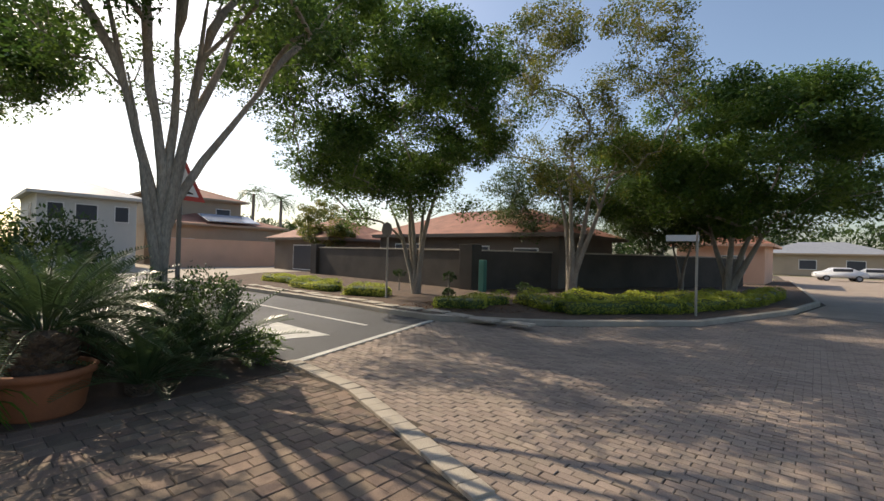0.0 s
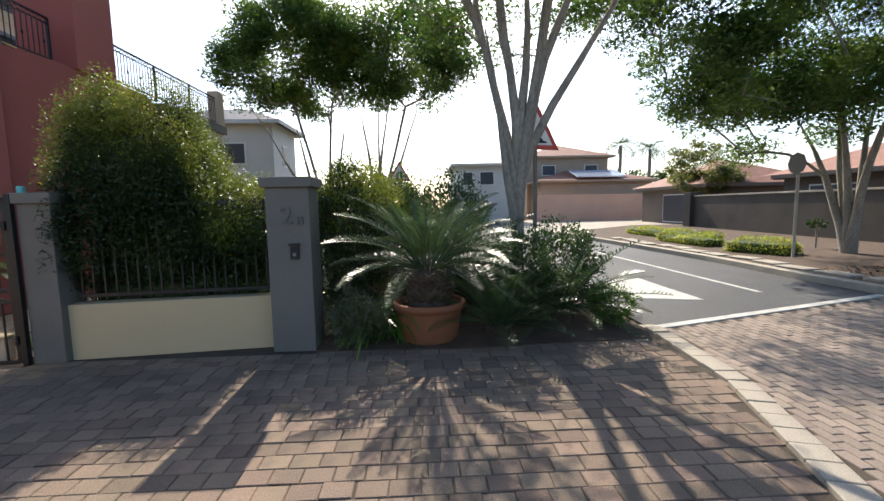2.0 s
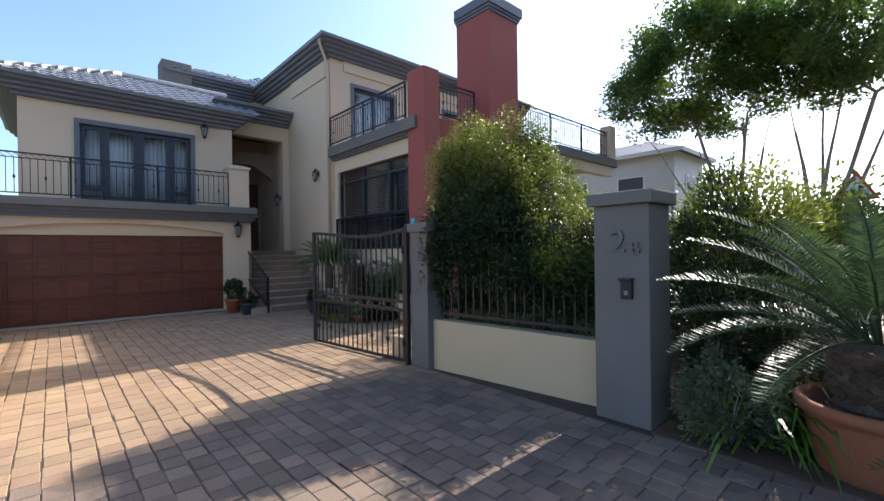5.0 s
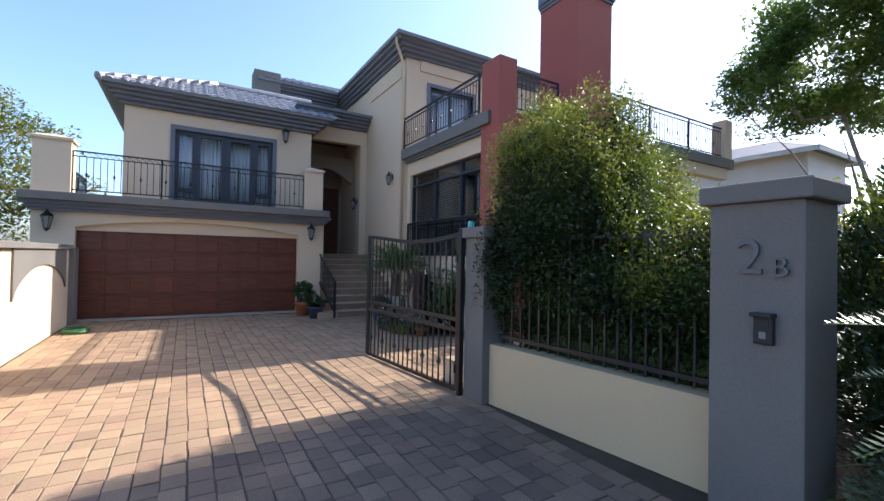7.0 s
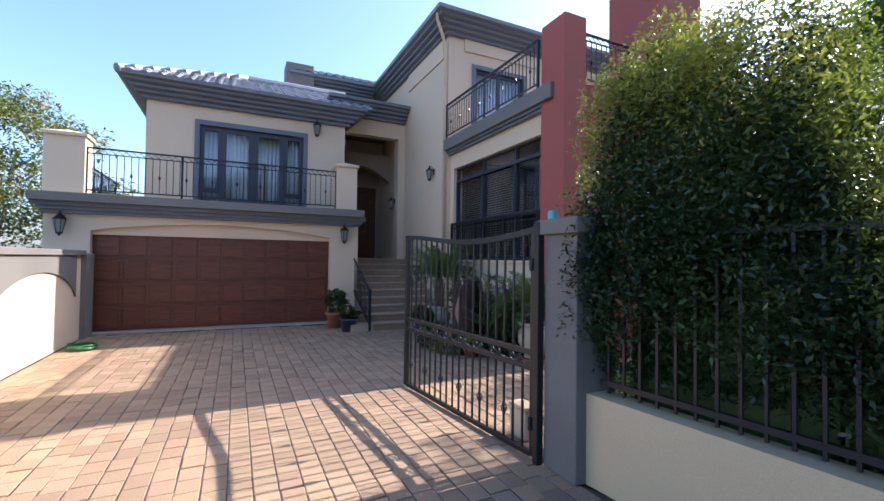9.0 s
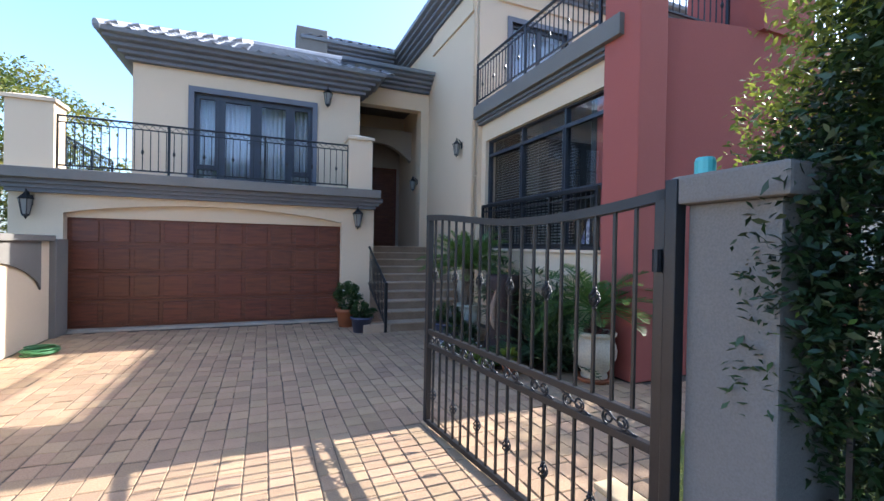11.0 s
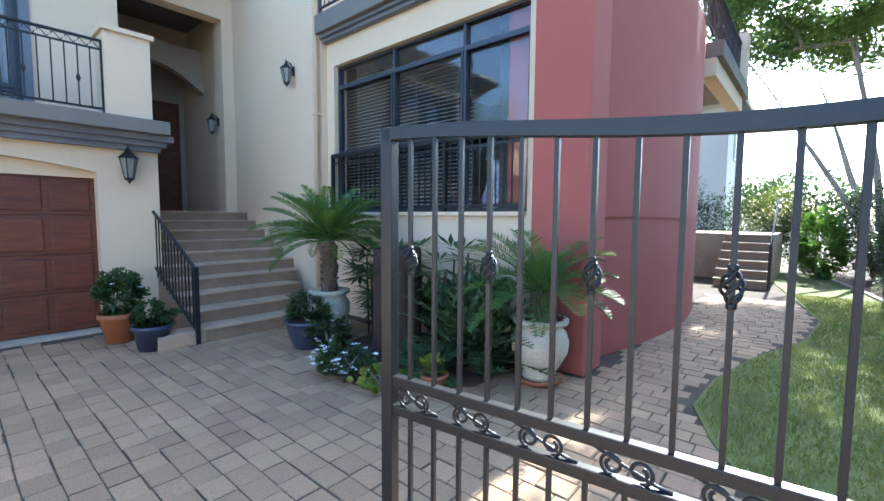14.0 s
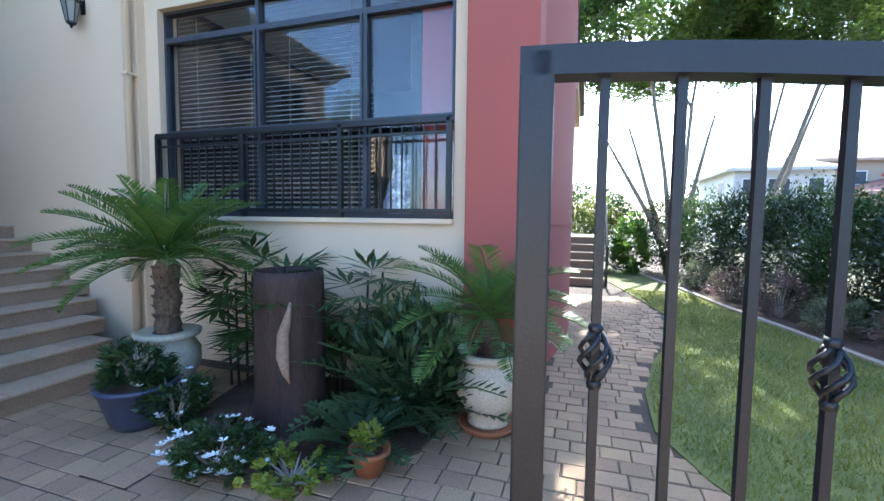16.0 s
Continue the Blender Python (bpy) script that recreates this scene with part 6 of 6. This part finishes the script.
for a, b, w, h in (((-22.0, 13.2), (-16.0, 13.4), 0.8, 0.5), ((-17.5, 12.3), (-14.6, 12.4), 0.8, 0.45), ((-13.4, 12.2), (-11.9, 12.9), 1.0, 0.55), ((-8.5, 12.0), (-7.2, 13.0), 0.8, 0.5), ((-7.9, 13.4), (-7.5, 14.6), 0.6, 0.5),
                   ((-7.2, 15.5), (-5.0, 14.2), 0.9, 0.6), ((-5.0, 14.0), (-2.6, 17.2), 0.9, 0.6), ((-2.6, 17.4), (-1.0, 22.5), 0.9, 0.6), ((-6.6, 17.5), (-3.8, 19.2), 0.8, 0.5), ((-4.0, 19.6), (-2.4, 24), 0.8, 0.5), ((-1.0, 23), (-0.6, 28), 0.9, 0.6)):
    clipped(a, b, w, h * 0.82)
for x, y, z, r in ((-9.6, 14.0, 0.95, 0.3), (-9.6, 14.0, 0.35, 0.25), (-8.2, 17.2, 0.5, 0.3), (-13.6, 15.2, 0.9, 0.28)):
    tp = shrub("topiary", (x, y, z - r * 0.6), (r, r, r * 0.7), 900, 0.06, LEAF_DARK, "clipped dark green topiary ball on the verge", "topiary", "topiary balls", twigs=4)
    part("stem", tube(bmesh.new(), [(0, 0, 0.1 - z), (0, 0, r)], 0.03, 6), BARK, tp)
# stepping slabs along the kerb
for i in range(16):
    x = -19 + i * 0.95
    o = part("paving_slab", boxm(-0.38, 0.38, -0.22, 0.22, 0, 0.05, bevel=0.012), CONCRETE)
    o.matrix_world = pose(x, 10.95 + 0.12 * math.sin(i * 1.7), 0.105, 0, 0, rng.uniform(-12, 12))
    tagged(o, "flat grey stepping slab in the verge", "slab", "verge slabs")
c = np.stack([rng.uniform(-9.5, -4.5, 2600), rng.uniform(10.8, 16.5, 2600), np.full(2600, 0.125)], 1)
k = (c[:, 1] > 11.6 + (c[:, 0] + 7) * 0.95) | (c[:, 0] < -7)
tagged(part("leaf_litter", quads("leaf_litter", leaves_at(c[k], 0.07, 0.04, 0.85), mat("dry_leaf", (0.2, 0.1, 0.05), 0.9, var=0.3)), PETAL), "dry brown leaf litter on the soil", "leaf litter", kind="stuff")

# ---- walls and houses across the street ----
# DARKWALL is darker than its plaster: tree shade is put into the colour
DARKWALL = mat("shade_darkened_grey_wall", (0.08, 0.068, 0.055), 0.9, var=0.2, scale=0.8, fine=60, bump=0.3)
PEACH = mat("peach_plaster", (0.75, 0.47, 0.33), 0.9, var=0.06, scale=0.6)
TAN = mat("tan_plaster", (0.42, 0.33, 0.24), 0.9, var=0.08, scale=0.6)
PALE = mat("pale_plaster", (0.6, 0.58, 0.54), 0.9, var=0.06, scale=0.6)
BROWNWALL = mat("brown_plaster", (0.17, 0.14, 0.115), 0.9, var=0.12, scale=0.6)


def long_wall(name, a, b, h, material, label, cap=CONCRETE):
    a, b = Vector((*a, 0)), Vector((*b, 0))
    d = b - a
    w = tagged(part(name, boxm(0, d.length, -0.11, 0.11, 0, h - 0.08), material), label, "wall", kind="structure")
    w.matrix_world = pose(a.x, a.y, 0, 0, 0, math.degrees(math.atan2(d.y, d.x)))
    part("coping", boxm(-0.02, d.length + 0.02, -0.16, 0.16, h - 0.08, h, bevel=0.015), cap, w)
    return w


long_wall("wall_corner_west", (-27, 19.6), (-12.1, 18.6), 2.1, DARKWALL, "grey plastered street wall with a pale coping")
long_wall("wall_corner_east", (-12.1, 18.6), (-3.0, 38), 2.1, DARKWALL, "grey plastered street wall, tree shade in its colour")
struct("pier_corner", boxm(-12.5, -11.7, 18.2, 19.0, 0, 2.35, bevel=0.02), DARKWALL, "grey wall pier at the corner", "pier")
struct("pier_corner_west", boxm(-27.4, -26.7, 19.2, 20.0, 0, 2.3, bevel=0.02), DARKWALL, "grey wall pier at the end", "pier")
long_wall("wall_peach", (-41.5, 13.2), (-43.5, 27), 2.6, PEACH, "peach plastered boundary wall", PEACH)


def hip_roof(bm, x0, x1, y0, y1, z, rise, over=0.6):
    x0, x1, y0, y1 = x0 - over, x1 + over, y0 - over, y1 + over
    s = min(x1 - x0, y1 - y0) / 2
    if x1 - x0 >= y1 - y0:
        r = [(x0 + s, (y0 + y1) / 2, z + rise), (x1 - s, (y0 + y1) / 2, z + rise)]
        fs = [((x0, y0, z), (x1, y0, z), r[1], r[0]), ((x1, y1, z), (x0, y1, z), r[0], r[1]), ((x0, y1, z), (x0, y0, z), r[0]), ((x1, y0, z), (x1, y1, z), r[1])]
    else:
        r = [((x0 + x1) / 2, y0 + s, z + rise), ((x0 + x1) / 2, y1 - s, z + rise)]
        fs = [((x0, y1, z), (x0, y0, z), r[0], r[1]), ((x1, y0, z), (x1, y1, z), r[1], r[0]), ((x0, y0, z), (x1, y0, z), r[0]), ((x1, y1, z), (x0, y1, z), r[1])]
    for f in fs:
        slope(bm, f)
    slope(bm, [(x0, y0, z), (x0, y1, z), (x1, y1, z), (x1, y0, z)])
    return bm


def house(name, x0, x1, y0, y1, h, rise, wall_m, roof_m, label, wins, over=0.6):
    """A far house; wins: (side, along, sill, width, height) on the sides +x 'e' or -y 's' or +y 'n'."""
    t = thing(name, ((x0 + x1) / 2, (y0 + y1) / 2, 0), label, "house", "far houses")
    ox, oy = (x0 + x1) / 2, (y0 + y1) / 2
    part("wall", boxm(x0 - ox, x1 - ox, y0 - oy, y1 - oy, 0, h), wall_m, t)
    part("roof", hip_roof(bmesh.new(), x0 - ox, x1 - ox, y0 - oy, y1 - oy, h, rise, over), roof_m, t)
    part("fascia", sweep(bmesh.new(), [(over - 0.05, h - 0.2), (over + 0.02, h - 0.2), (over + 0.02, h + 0.02), (over - 0.05, h + 0.02)], [(x0 - ox, y0 - oy), (x1 - ox, y0 - oy), (x1 - ox, y1 - oy), (x0 - ox, y1 - oy), (x0 - ox, y0 - oy)]), wall_m, t)
    for side, s, z, w, hh in wins:
        if side == "e":
            wn_ = part("window", boxm(x1 - ox - 0.05, x1 - ox + 0.06, s - oy - w / 2, s - oy + w / 2, z, z + hh), WHITE, t)
            part("pane", boxm(x1 - ox + 0.0, x1 - ox + 0.075, s - oy - w / 2 + 0.08, s - oy + w / 2 - 0.08, z + 0.08, z + hh - 0.08), FRAME, wn_)
        else:
            yy = (y0 if side == "s" else y1) - oy
            wn_ = part("window", boxm(s - ox - w / 2, s - ox + w / 2, yy - 0.06, yy + 0.06, z, z + hh), WHITE, t)
            part("pane", boxm(s - ox - w / 2 + 0.08, s - ox + w / 2 - 0.08, yy - 0.075, yy + 0.075, z + 0.08, z + hh - 0.08), FRAME, wn_)
    return t


house("house", -58, -46, 15, 27, 4.2, 1.9, TAN, REDTILE, "tan plastered house with red tiled roof behind the peach wall", [("e", 16.5, 1.4, 2.4, 1.3)])
house("house", -60, -50, 14.5, 24, 7.2, 1.9, TAN, REDTILE, "two-storey tan house with red tiled roof behind the lower one", [("e", 17, 5, 1.6, 1.2), ("e", 22, 5, 1.6, 1.2)])
pan = thing("solar_panel", pose(-46.6, 21.3, 4.9, 0, 17, 0), "pale solar panels on the red tiled roof", "solar panel")
part("panel", boxm(-1.4, 1.4, -2.6, 2.6, 0.03, 0.1), mat("solar_glass", (0.35, 0.4, 0.48), 0.12, var=0.03, bump=0), pan)
part("frame", boxm(-1.45, 1.45, -2.65, 2.65, 0.0, 0.06), WHITE, pan)
house("house", -51, -41, 5.6, 11.6, 5.6, 1.4, PALE, ROOFTILE, "pale two-storey house with grey tiled roof down the road", [("e", 6.6, 3.6, 1.0, 1.3), ("e", 8.4, 3.6, 1.4, 1.3), ("e", 10.6, 3.6, 1.0, 1.3), ("e", 7.6, 0.9, 2.0, 1.4), ("s", -44, 3.6, 1.4, 1.3)])
house("house", -31, -26.5, -13.4, -6.6, 6.9, 1.2, PALE, mat("slate_roof", (0.10, 0.11, 0.13), 0.7, var=0.1), "grey-white two-storey house beyond the garden", [("e", -9.0, 4.4, 1.6, 1.3), ("e", -12.5, 4.4, 1.6, 1.3), ("n", -28.8, 4.4, 1.4, 1.3)])
house("house", -24, -9.5, 23.0, 31, 3.1, 1.9, BROWNWALL, REDTILE, "brown single-storey house with red tiled roof behind the wall", [("s", -21, 0.9, 2.6, 1.6), ("s", -15, 0.9, 2.0, 1.5), ("s", -11.5, 0.9, 1.6, 1.4)], 0.8)
house("house", -38, -29, 22, 30, 2.9, 2.0, BROWNWALL, REDTILE, "brown garage house with red tiled roof", [("s", -33, 0.1, 3.2, 2.2)], 0.7)
house("house", -8, -2, 42, 50, 3.2, 1.8, PEACH, REDTILE, "peach house with red roof down the street", [("s", -4, 0.9, 1.6, 1.4)])
house("gatehouse", 9.2, 14, 42, 47, 3.0, 1.4, PALE, ROOFTILE, "pale gatehouse with a tiled roof at the street's end", [("s", 10.5, 1.0, 1.4, 1.2)])
house("house", -6, 9, 82, 92, 3.2, 1.8, TAN, ROOFTILE, "low tan house far down the street", [("s", 0, 0.9, 2, 1.4), ("s", 5, 0.9, 2, 1.4)])
for x in (-40, -24, -10, 6, 22, 38):
    shrub("far_shrubbery", (x, 98, 0), (9, 4, 4.5), 3000, 0.7, LEAF_DARK, "distant dark green tree line", "trees", "far tree line", twigs=4)
for y in (28, 36, 10, -4, -16):
    shrub("far_shrubbery", (-72, y * 1.3, 0), (5, 8, 3.6), 2600, 0.6, LEAF_DARK, "distant dark green tree line", "trees", "far tree line", twigs=4)
for x, y in ((28, 25), (30, 10), (31, -6), (27, 42)):
    shrub("far_shrubbery", (x, y, 0), (4, 8, 2.6), 2600, 0.45, LEAF_DARK, "dark green shrubbery across the street", "trees", "far tree line", twigs=4)


def palm(at, h, label):
    t = thing("palm_tree", at, label, "palm", "far palms")
    part("trunk", tube(bmesh.new(), [(0, 0, 0), (0.2, 0.1, h * 0.5), (0.1, 0.2, h)], [0.3, 0.24, 0.2], 8), BARK, t)
    q = []
    for f in range(26):
        p_, qq = frond_quads((0.1, 0.2, h), f * 2.4, rng.uniform(-0.2, 1.2), 3.2, 1.8, 16, 0.8, 0.09, -0.2, 0.1)
        q += qq
    part("fronds", quads("fronds", np.array(q), LEAF_DARK), LEAF_DARK, t)


palm((-56, 32, 0), 8.6, "tall palm behind the red roofs")
palm((-50, 36, 0), 6.6, "palm behind the red roofs")
palm((-58, 29, 0), 9.4, "tall palm behind the red roofs")


def car(at, heading, paint, label):
    t = thing("car", pose(*at, 0, 0, heading), label, "car", "parked cars")
    bm = bmesh.new()
    prof_ = [(-2.1, 0.35), (-2.15, 0.75), (-1.9, 0.95), (-1.2, 1.0), (-0.6, 1.42), (0.7, 1.45), (1.5, 1.02), (2.1, 0.92), (2.15, 0.4)]
    l_, r_ = [bm.verts.new((x, -0.85, z)) for x, z in prof_], [bm.verts.new((x, 0.85, z)) for x, z in prof_]
    bm.faces.new(l_), bm.faces.new(r_[::-1])
    for i in range(len(prof_)):
        j = (i + 1) % len(prof_)
        bm.faces.new((l_[i], l_[j], r_[j], r_[i]))
    bmesh.ops.bevel(bm, geom=list(bm.edges), offset=0.06, segments=2, affect="EDGES")
    part("body", bm, paint, t, smooth=True)
    for sy in (-0.87, 0.87):
        part("side_window", boxm(-0.75, 0.85, sy - 0.012, sy + 0.012, 1.02, 1.33), FRAME, t)
        for x in (-1.3, 1.35):
            wl = part("wheel", tube(bmesh.new(), [(x, sy - 0.08, 0.31), (x, sy + 0.08, 0.31)], 0.31, 16), BLACKROOM, t)
            part("rim", tube(bmesh.new(), [(x, sy - 0.09, 0.31), (x, sy + 0.09, 0.31)], 0.19, 12), ROOFTILE, wl)
    for x in (-2.12, 2.1):
        for y in (-0.6, 0.6):
            part("headlight", boxm(x - 0.06, x + 0.06, y - 0.18, y + 0.18, 0.66, 0.8, bevel=0.02), LAMPGLASS, t)


CARPAINT = mat("white_car_paint", (0.7, 0.71, 0.73), 0.25, var=0.03, bump=0)
car((2.8, 64, 0), 15, CARPAINT, "white car parked at the street's end")
car((5.6, 66, 0), 5, mat("silver_car_paint", (0.4, 0.42, 0.45), 0.25, var=0.03, bump=0), "silver car parked at the street's end")

# ---- road signs ----
sign = thing("warning_sign", pose(-7.6, 4.12, 0, 0, 0, -72), "triangular red-bordered warning sign on a grey pole", "road sign")
part("pole", tube(bmesh.new(), [(0, 0, 0), (0, 0, 3.2)], 0.04, 8), GREY, sign)


def tri(bm, r, y0, y1, cz):
    pts = [(r * math.sin(a), cz + r * math.cos(a)) for a in (0, 2.0944, 4.18879)]
    f, b = [bm.verts.new((x, y0, z)) for x, z in pts], [bm.verts.new((x, y1, z)) for x, z in pts]
    bm.faces.new(f), bm.faces.new(b[::-1])
    for i in range(3):
        bm.faces.new((f[i], f[(i + 1) % 3], b[(i + 1) % 3], b[i]))
    return bm


plate = part("plate", tri(bmesh.new(), 0.53, 0.045, 0.06, 2.95), SIGNRED, sign, "red triangular plate")
part("face", tri(bmesh.new(), 0.37, 0.06, 0.066, 2.95), WHITE, plate)
bm = bmesh.new()
hump = [(-0.2, 2.8), (0.2, 2.8), (0.2, 2.825), (0.13, 2.84), (0.06, 2.91), (-0.06, 2.91), (-0.13, 2.84), (-0.2, 2.825)]
f1, f2 = [bm.verts.new((x, 0.066, z)) for x, z in hump], [bm.verts.new((x, 0.07, z)) for x, z in hump]
bm.faces.new(f1), bm.faces.new(f2[::-1])
for k in range(8):
    bm.faces.new((f1[k], f1[(k + 1) % 8], f2[(k + 1) % 8], f2[k]))
part("symbol", bm, BLACKROOM, plate, "black speed hump symbol")
sign2 = thing("warning_sign", pose(-15.2, 1.35, 0, 0, 0, -85), "triangular children-crossing warning sign with red border", "road sign")
part("pole", tube(bmesh.new(), [(0, 0, 0), (0, 0, 3.0)], 0.035, 8), GREY, sign2)
plate = part("plate", tri(bmesh.new(), 0.46, 0.04, 0.055, 2.85), SIGNRED, sign2, "red triangular plate")
part("face", tri(bmesh.new(), 0.33, 0.055, 0.061, 2.85), WHITE, plate)
part("symbol", boxm(-0.1, -0.03, 0.061, 0.065, 2.72, 2.95), BLACKROOM, plate)
part("symbol", boxm(0.03, 0.1, 0.061, 0.065, 2.72, 2.9), BLACKROOM, plate)
for x, y, h, lab in ((-1.9, 16.9, 2.7, "thin grey street pole with a name plate"), (-11.4, 12.45, 2.9, "thin grey pole with a round-backed sign")):
    p = thing("street_pole", (x, y, 0.05), lab, "pole")
    part("pole", tube(bmesh.new(), [(0, 0, 0), (0, 0, h)], 0.04, 8), CONCRETE, p)
    if h < 2.8:
        part("name_plate", boxm(-0.9, 0.05, -0.015, 0.015, h - 0.3, h - 0.1), WHITE, p)
    else:
        part("plate", tube(bmesh.new(), [(0, -0.06, h - 0.25), (0, -0.04, h - 0.25)], 0.3, 8), GREY, p)
post = thing("service_box", (-10.9, 18.0, 0.1), "slim green utility box by the corner wall", "utility box")
part("box", boxm(-0.15, 0.15, -0.12, 0.12, 0, 1.5, bevel=0.02), mat("green_box", (0.03, 0.16, 0.12), 0.5, var=0.05), post)

# ---- paving blocks ----
def kerb_y(x):
    return np.interp(-x, [-p[0] for p in KERB], [p[1] for p in KERB])


def path_y(x):
    return np.interp(-x, [-p[0] for p in PATH_EDGE], [p[1] for p in PATH_EDGE])


def blocks(cx, cy, w, l, z, ang=0.0, inset=0.006):
    """Bevelled blocks as an array of quads, five a block."""
    n = len(cx)
    ca, sa = math.cos(ang), math.sin(ang)
    jit = rng.normal(size=(n, 2)) * 0.003
    zt = z + rng.normal(size=n) * 0.0018
    tilt = rng.normal(size=(n, 2)) * 0.009
    def ringpts(dw, dl, zz, tl):
        out = []
        for sx, sy in ((-1, -1), (1, -1), (1, 1), (-1, 1)):
            ux, uy = sx * (w / 2 - dw), sy * (l / 2 - dl)
            out.append(np.stack([cx + jit[:, 0] + ux * ca - uy * sa, cy + jit[:, 1] + ux * sa + uy * ca, zz + (tilt[:, 0] * ux + tilt[:, 1] * uy if tl else 0)], 1))
        return out
    top, low = ringpts(inset, inset, zt, True), ringpts(0.0005, 0.0005, zt - 0.006, True)
    return top, low


def joined_blocks(name, cx, cy, w, l, z, material, label, ang=0.0, parent=None):
    top, low = blocks(cx, cy, w, l, z, ang)
    n = len(cx)
    v = np.stack(top + low, 1).reshape(-1, 3)
    o = np.arange(n)[:, None] * 8
    f = np.concatenate([o + np.array([0, 1, 2, 3])] + [o + np.array([k, 4 + k, 4 + (k + 1) % 4, (k + 1) % 4]) for k in range(4)])
    me = bpy.data.meshes.new(name)
    me.vertices.add(len(v)), me.vertices.foreach_set("co", np.ascontiguousarray(v, dtype=np.float32).ravel())
    me.loops.add(f.size), me.loops.foreach_set("vertex_index", np.ascontiguousarray(f, dtype=np.int32).ravel())
    me.polygons.add(len(f)), me.polygons.foreach_set("loop_start", np.arange(0, f.size, 4, dtype=np.int32))
    me.polygons.foreach_set("use_smooth", np.zeros(len(f), dtype=bool))
    me.update(calc_edges=True)
    me.materials.append(material)
    ob = part(name, me, material, parent)
    return tagged(ob, label, kind="stuff")


CW, CL = 0.166, 0.205
cx, cy = [], []
for i in range(-86, 42):
    off = rng.uniform(0, CL)
    for j in range(-58, 31):
        cx.append((i + 0.5) * CW), cy.append(j * CL + off)
cx, cy = np.array(cx), np.array(cy)
drive = (cx > -7.5) & (cx < -0.02) & (cy > -10.5) & (cy < -2.6) & ~((cx < -5.3) & (cy < -9.25)) & ~((cx < -5.3) & (cy > path_y(cx)) & (cx < -5.5))
drive |= (cx < -7.5) & (cx > -14.0) & (cy < path_y(cx) - 0.08) & (cy > -5.1)
apron = (cy >= -2.6) & (cy < kerb_y(cx) - 0.2) & (cx > -5.15) & (cx < 6) & ~((cx < -4.95) & (cy < 0.8)) & ~((cx > -0.02) & (cy < -3))
drive |= (cx >= -0.02) & (cx < 6) & (cy > -3.0) & (cy < -2.6)
keep = drive | apron
cx, cy = cx[keep], cy[keep]
near = ((cx > -4.4) & (cx < -2.5) & (cy > -5.4) & (cy < -2.9)) | ((cx > -4.6) & (cx < -2.6) & (cy > 0.4) & (cy < 2.2))
field = bpy.data.objects["driveway"]
outer = cy > -2.0 - 0.25 * np.sin(cx * 1.3)
for sel, m_, nm in ((~near & ~outer, PAVER_FAR, "tumbled brown brick pavers"), (~near & outer, APRON_FAR, "weathered grey-brown pavers outside the gate")):
    joined_blocks("paver_field", cx[sel], cy[sel], CW - 0.006, CL - 0.006, 0.0, m_, nm, parent=field)
pb = bmesh.new()
w_, l_ = (CW - 0.006) / 2, (CL - 0.006) / 2
tp = [pb.verts.new((sx * (w_ - 0.006), sy * (l_ - 0.006), 0)) for sx, sy in ((-1, -1), (1, -1), (1, 1), (-1, 1))]
bt = [pb.verts.new((sx * w_, sy * l_, -0.006)) for sx, sy in ((-1, -1), (1, -1), (1, 1), (-1, 1))]
bs = [pb.verts.new((sx * w_, sy * l_, -0.03)) for sx, sy in ((-1, -1), (1, -1), (1, 1), (-1, 1))]
pb.faces.new(tp)
for k in range(4):
    j = (k + 1) % 4
    pb.faces.new((tp[k], bt[k], bt[j], tp[j])), pb.faces.new((bt[k], bs[k], bs[j], bt[j]))
PBLOCK = from_bm("paver", pb, PAVER)
PBLOCK_OUT = PBLOCK.copy()
PBLOCK_OUT.materials[0] = APRON
for x, y in zip(cx[near], cy[near]):
    o = new("paver", PBLOCK_OUT if y > -1.5 else PBLOCK)
    o.parent = field
    o.matrix_local = pose(x, y, rng.normal() * 0.0018, rng.normal() * 0.35, rng.normal() * 0.35, rng.normal() * 0.4)
# street: small interlocking blocks in courses
SW, SL = 0.205, 0.102
jj, ii = np.meshgrid(np.arange(32, 208), np.arange(-40, 55), indexing="ij")
sx_, sy_ = (ii + 0.5 * (jj % 2)) * SW, jj * SL
sx_, sy_ = sx_.ravel(), sy_.ravel()
left_edge = -5.55 - (sy_ - 5.2) * 0.293
far_edge = np.interp(sx_, [p[0] for p in FAR_KERB[3:8]], [p[1] for p in FAR_KERB[3:8]])
keep = (sy_ > kerb_y(sx_) + 0.165) & (sx_ > left_edge + 0.15) & (sy_ < np.where(sx_ > 0.2, 99, far_edge - 0.15))
joined_blocks("street_paver_field", sx_[keep], sy_[keep], SW - 0.005, SL - 0.005, 0.0, STREET, "worn grey-brown interlocking street pavers", parent=bpy.data.objects["street"])
struct("street_far", poly_prism(bmesh.new(), [(0.45, 21.3), (11.2, 21.3), (11.2, -1), (30, -1), (30, 75), (-3, 75), (1.3, 27)], -0.04, -0.004), STREET, "worn street paving further off", "street")
# edging bricks
ex = []
for (ax, ay), (bx, by) in zip(KERB, KERB[1:]):
    L = math.hypot(bx - ax, by - ay)
    for k in range(int(L / 0.22)):
        u = (k + 0.5) * 0.22 / L
        ex.append((ax + (bx - ax) * u, ay + (by - ay) * u, math.degrees(math.atan2(by - ay, bx - ax))))
EB = from_bm("edging_brick", boxm(-0.105, 0.105, -0.11, 0.11, 0, 0.035, bevel=0.008), CONCRETE)
kb = bpy.data.objects["kerb"]
for x, y, a in ex:
    o = new("edging_brick", EB)
    o.parent = kb
    o.matrix_local = pose(x, y, 0.0 + rng.normal() * 0.002, 0, 0, a)
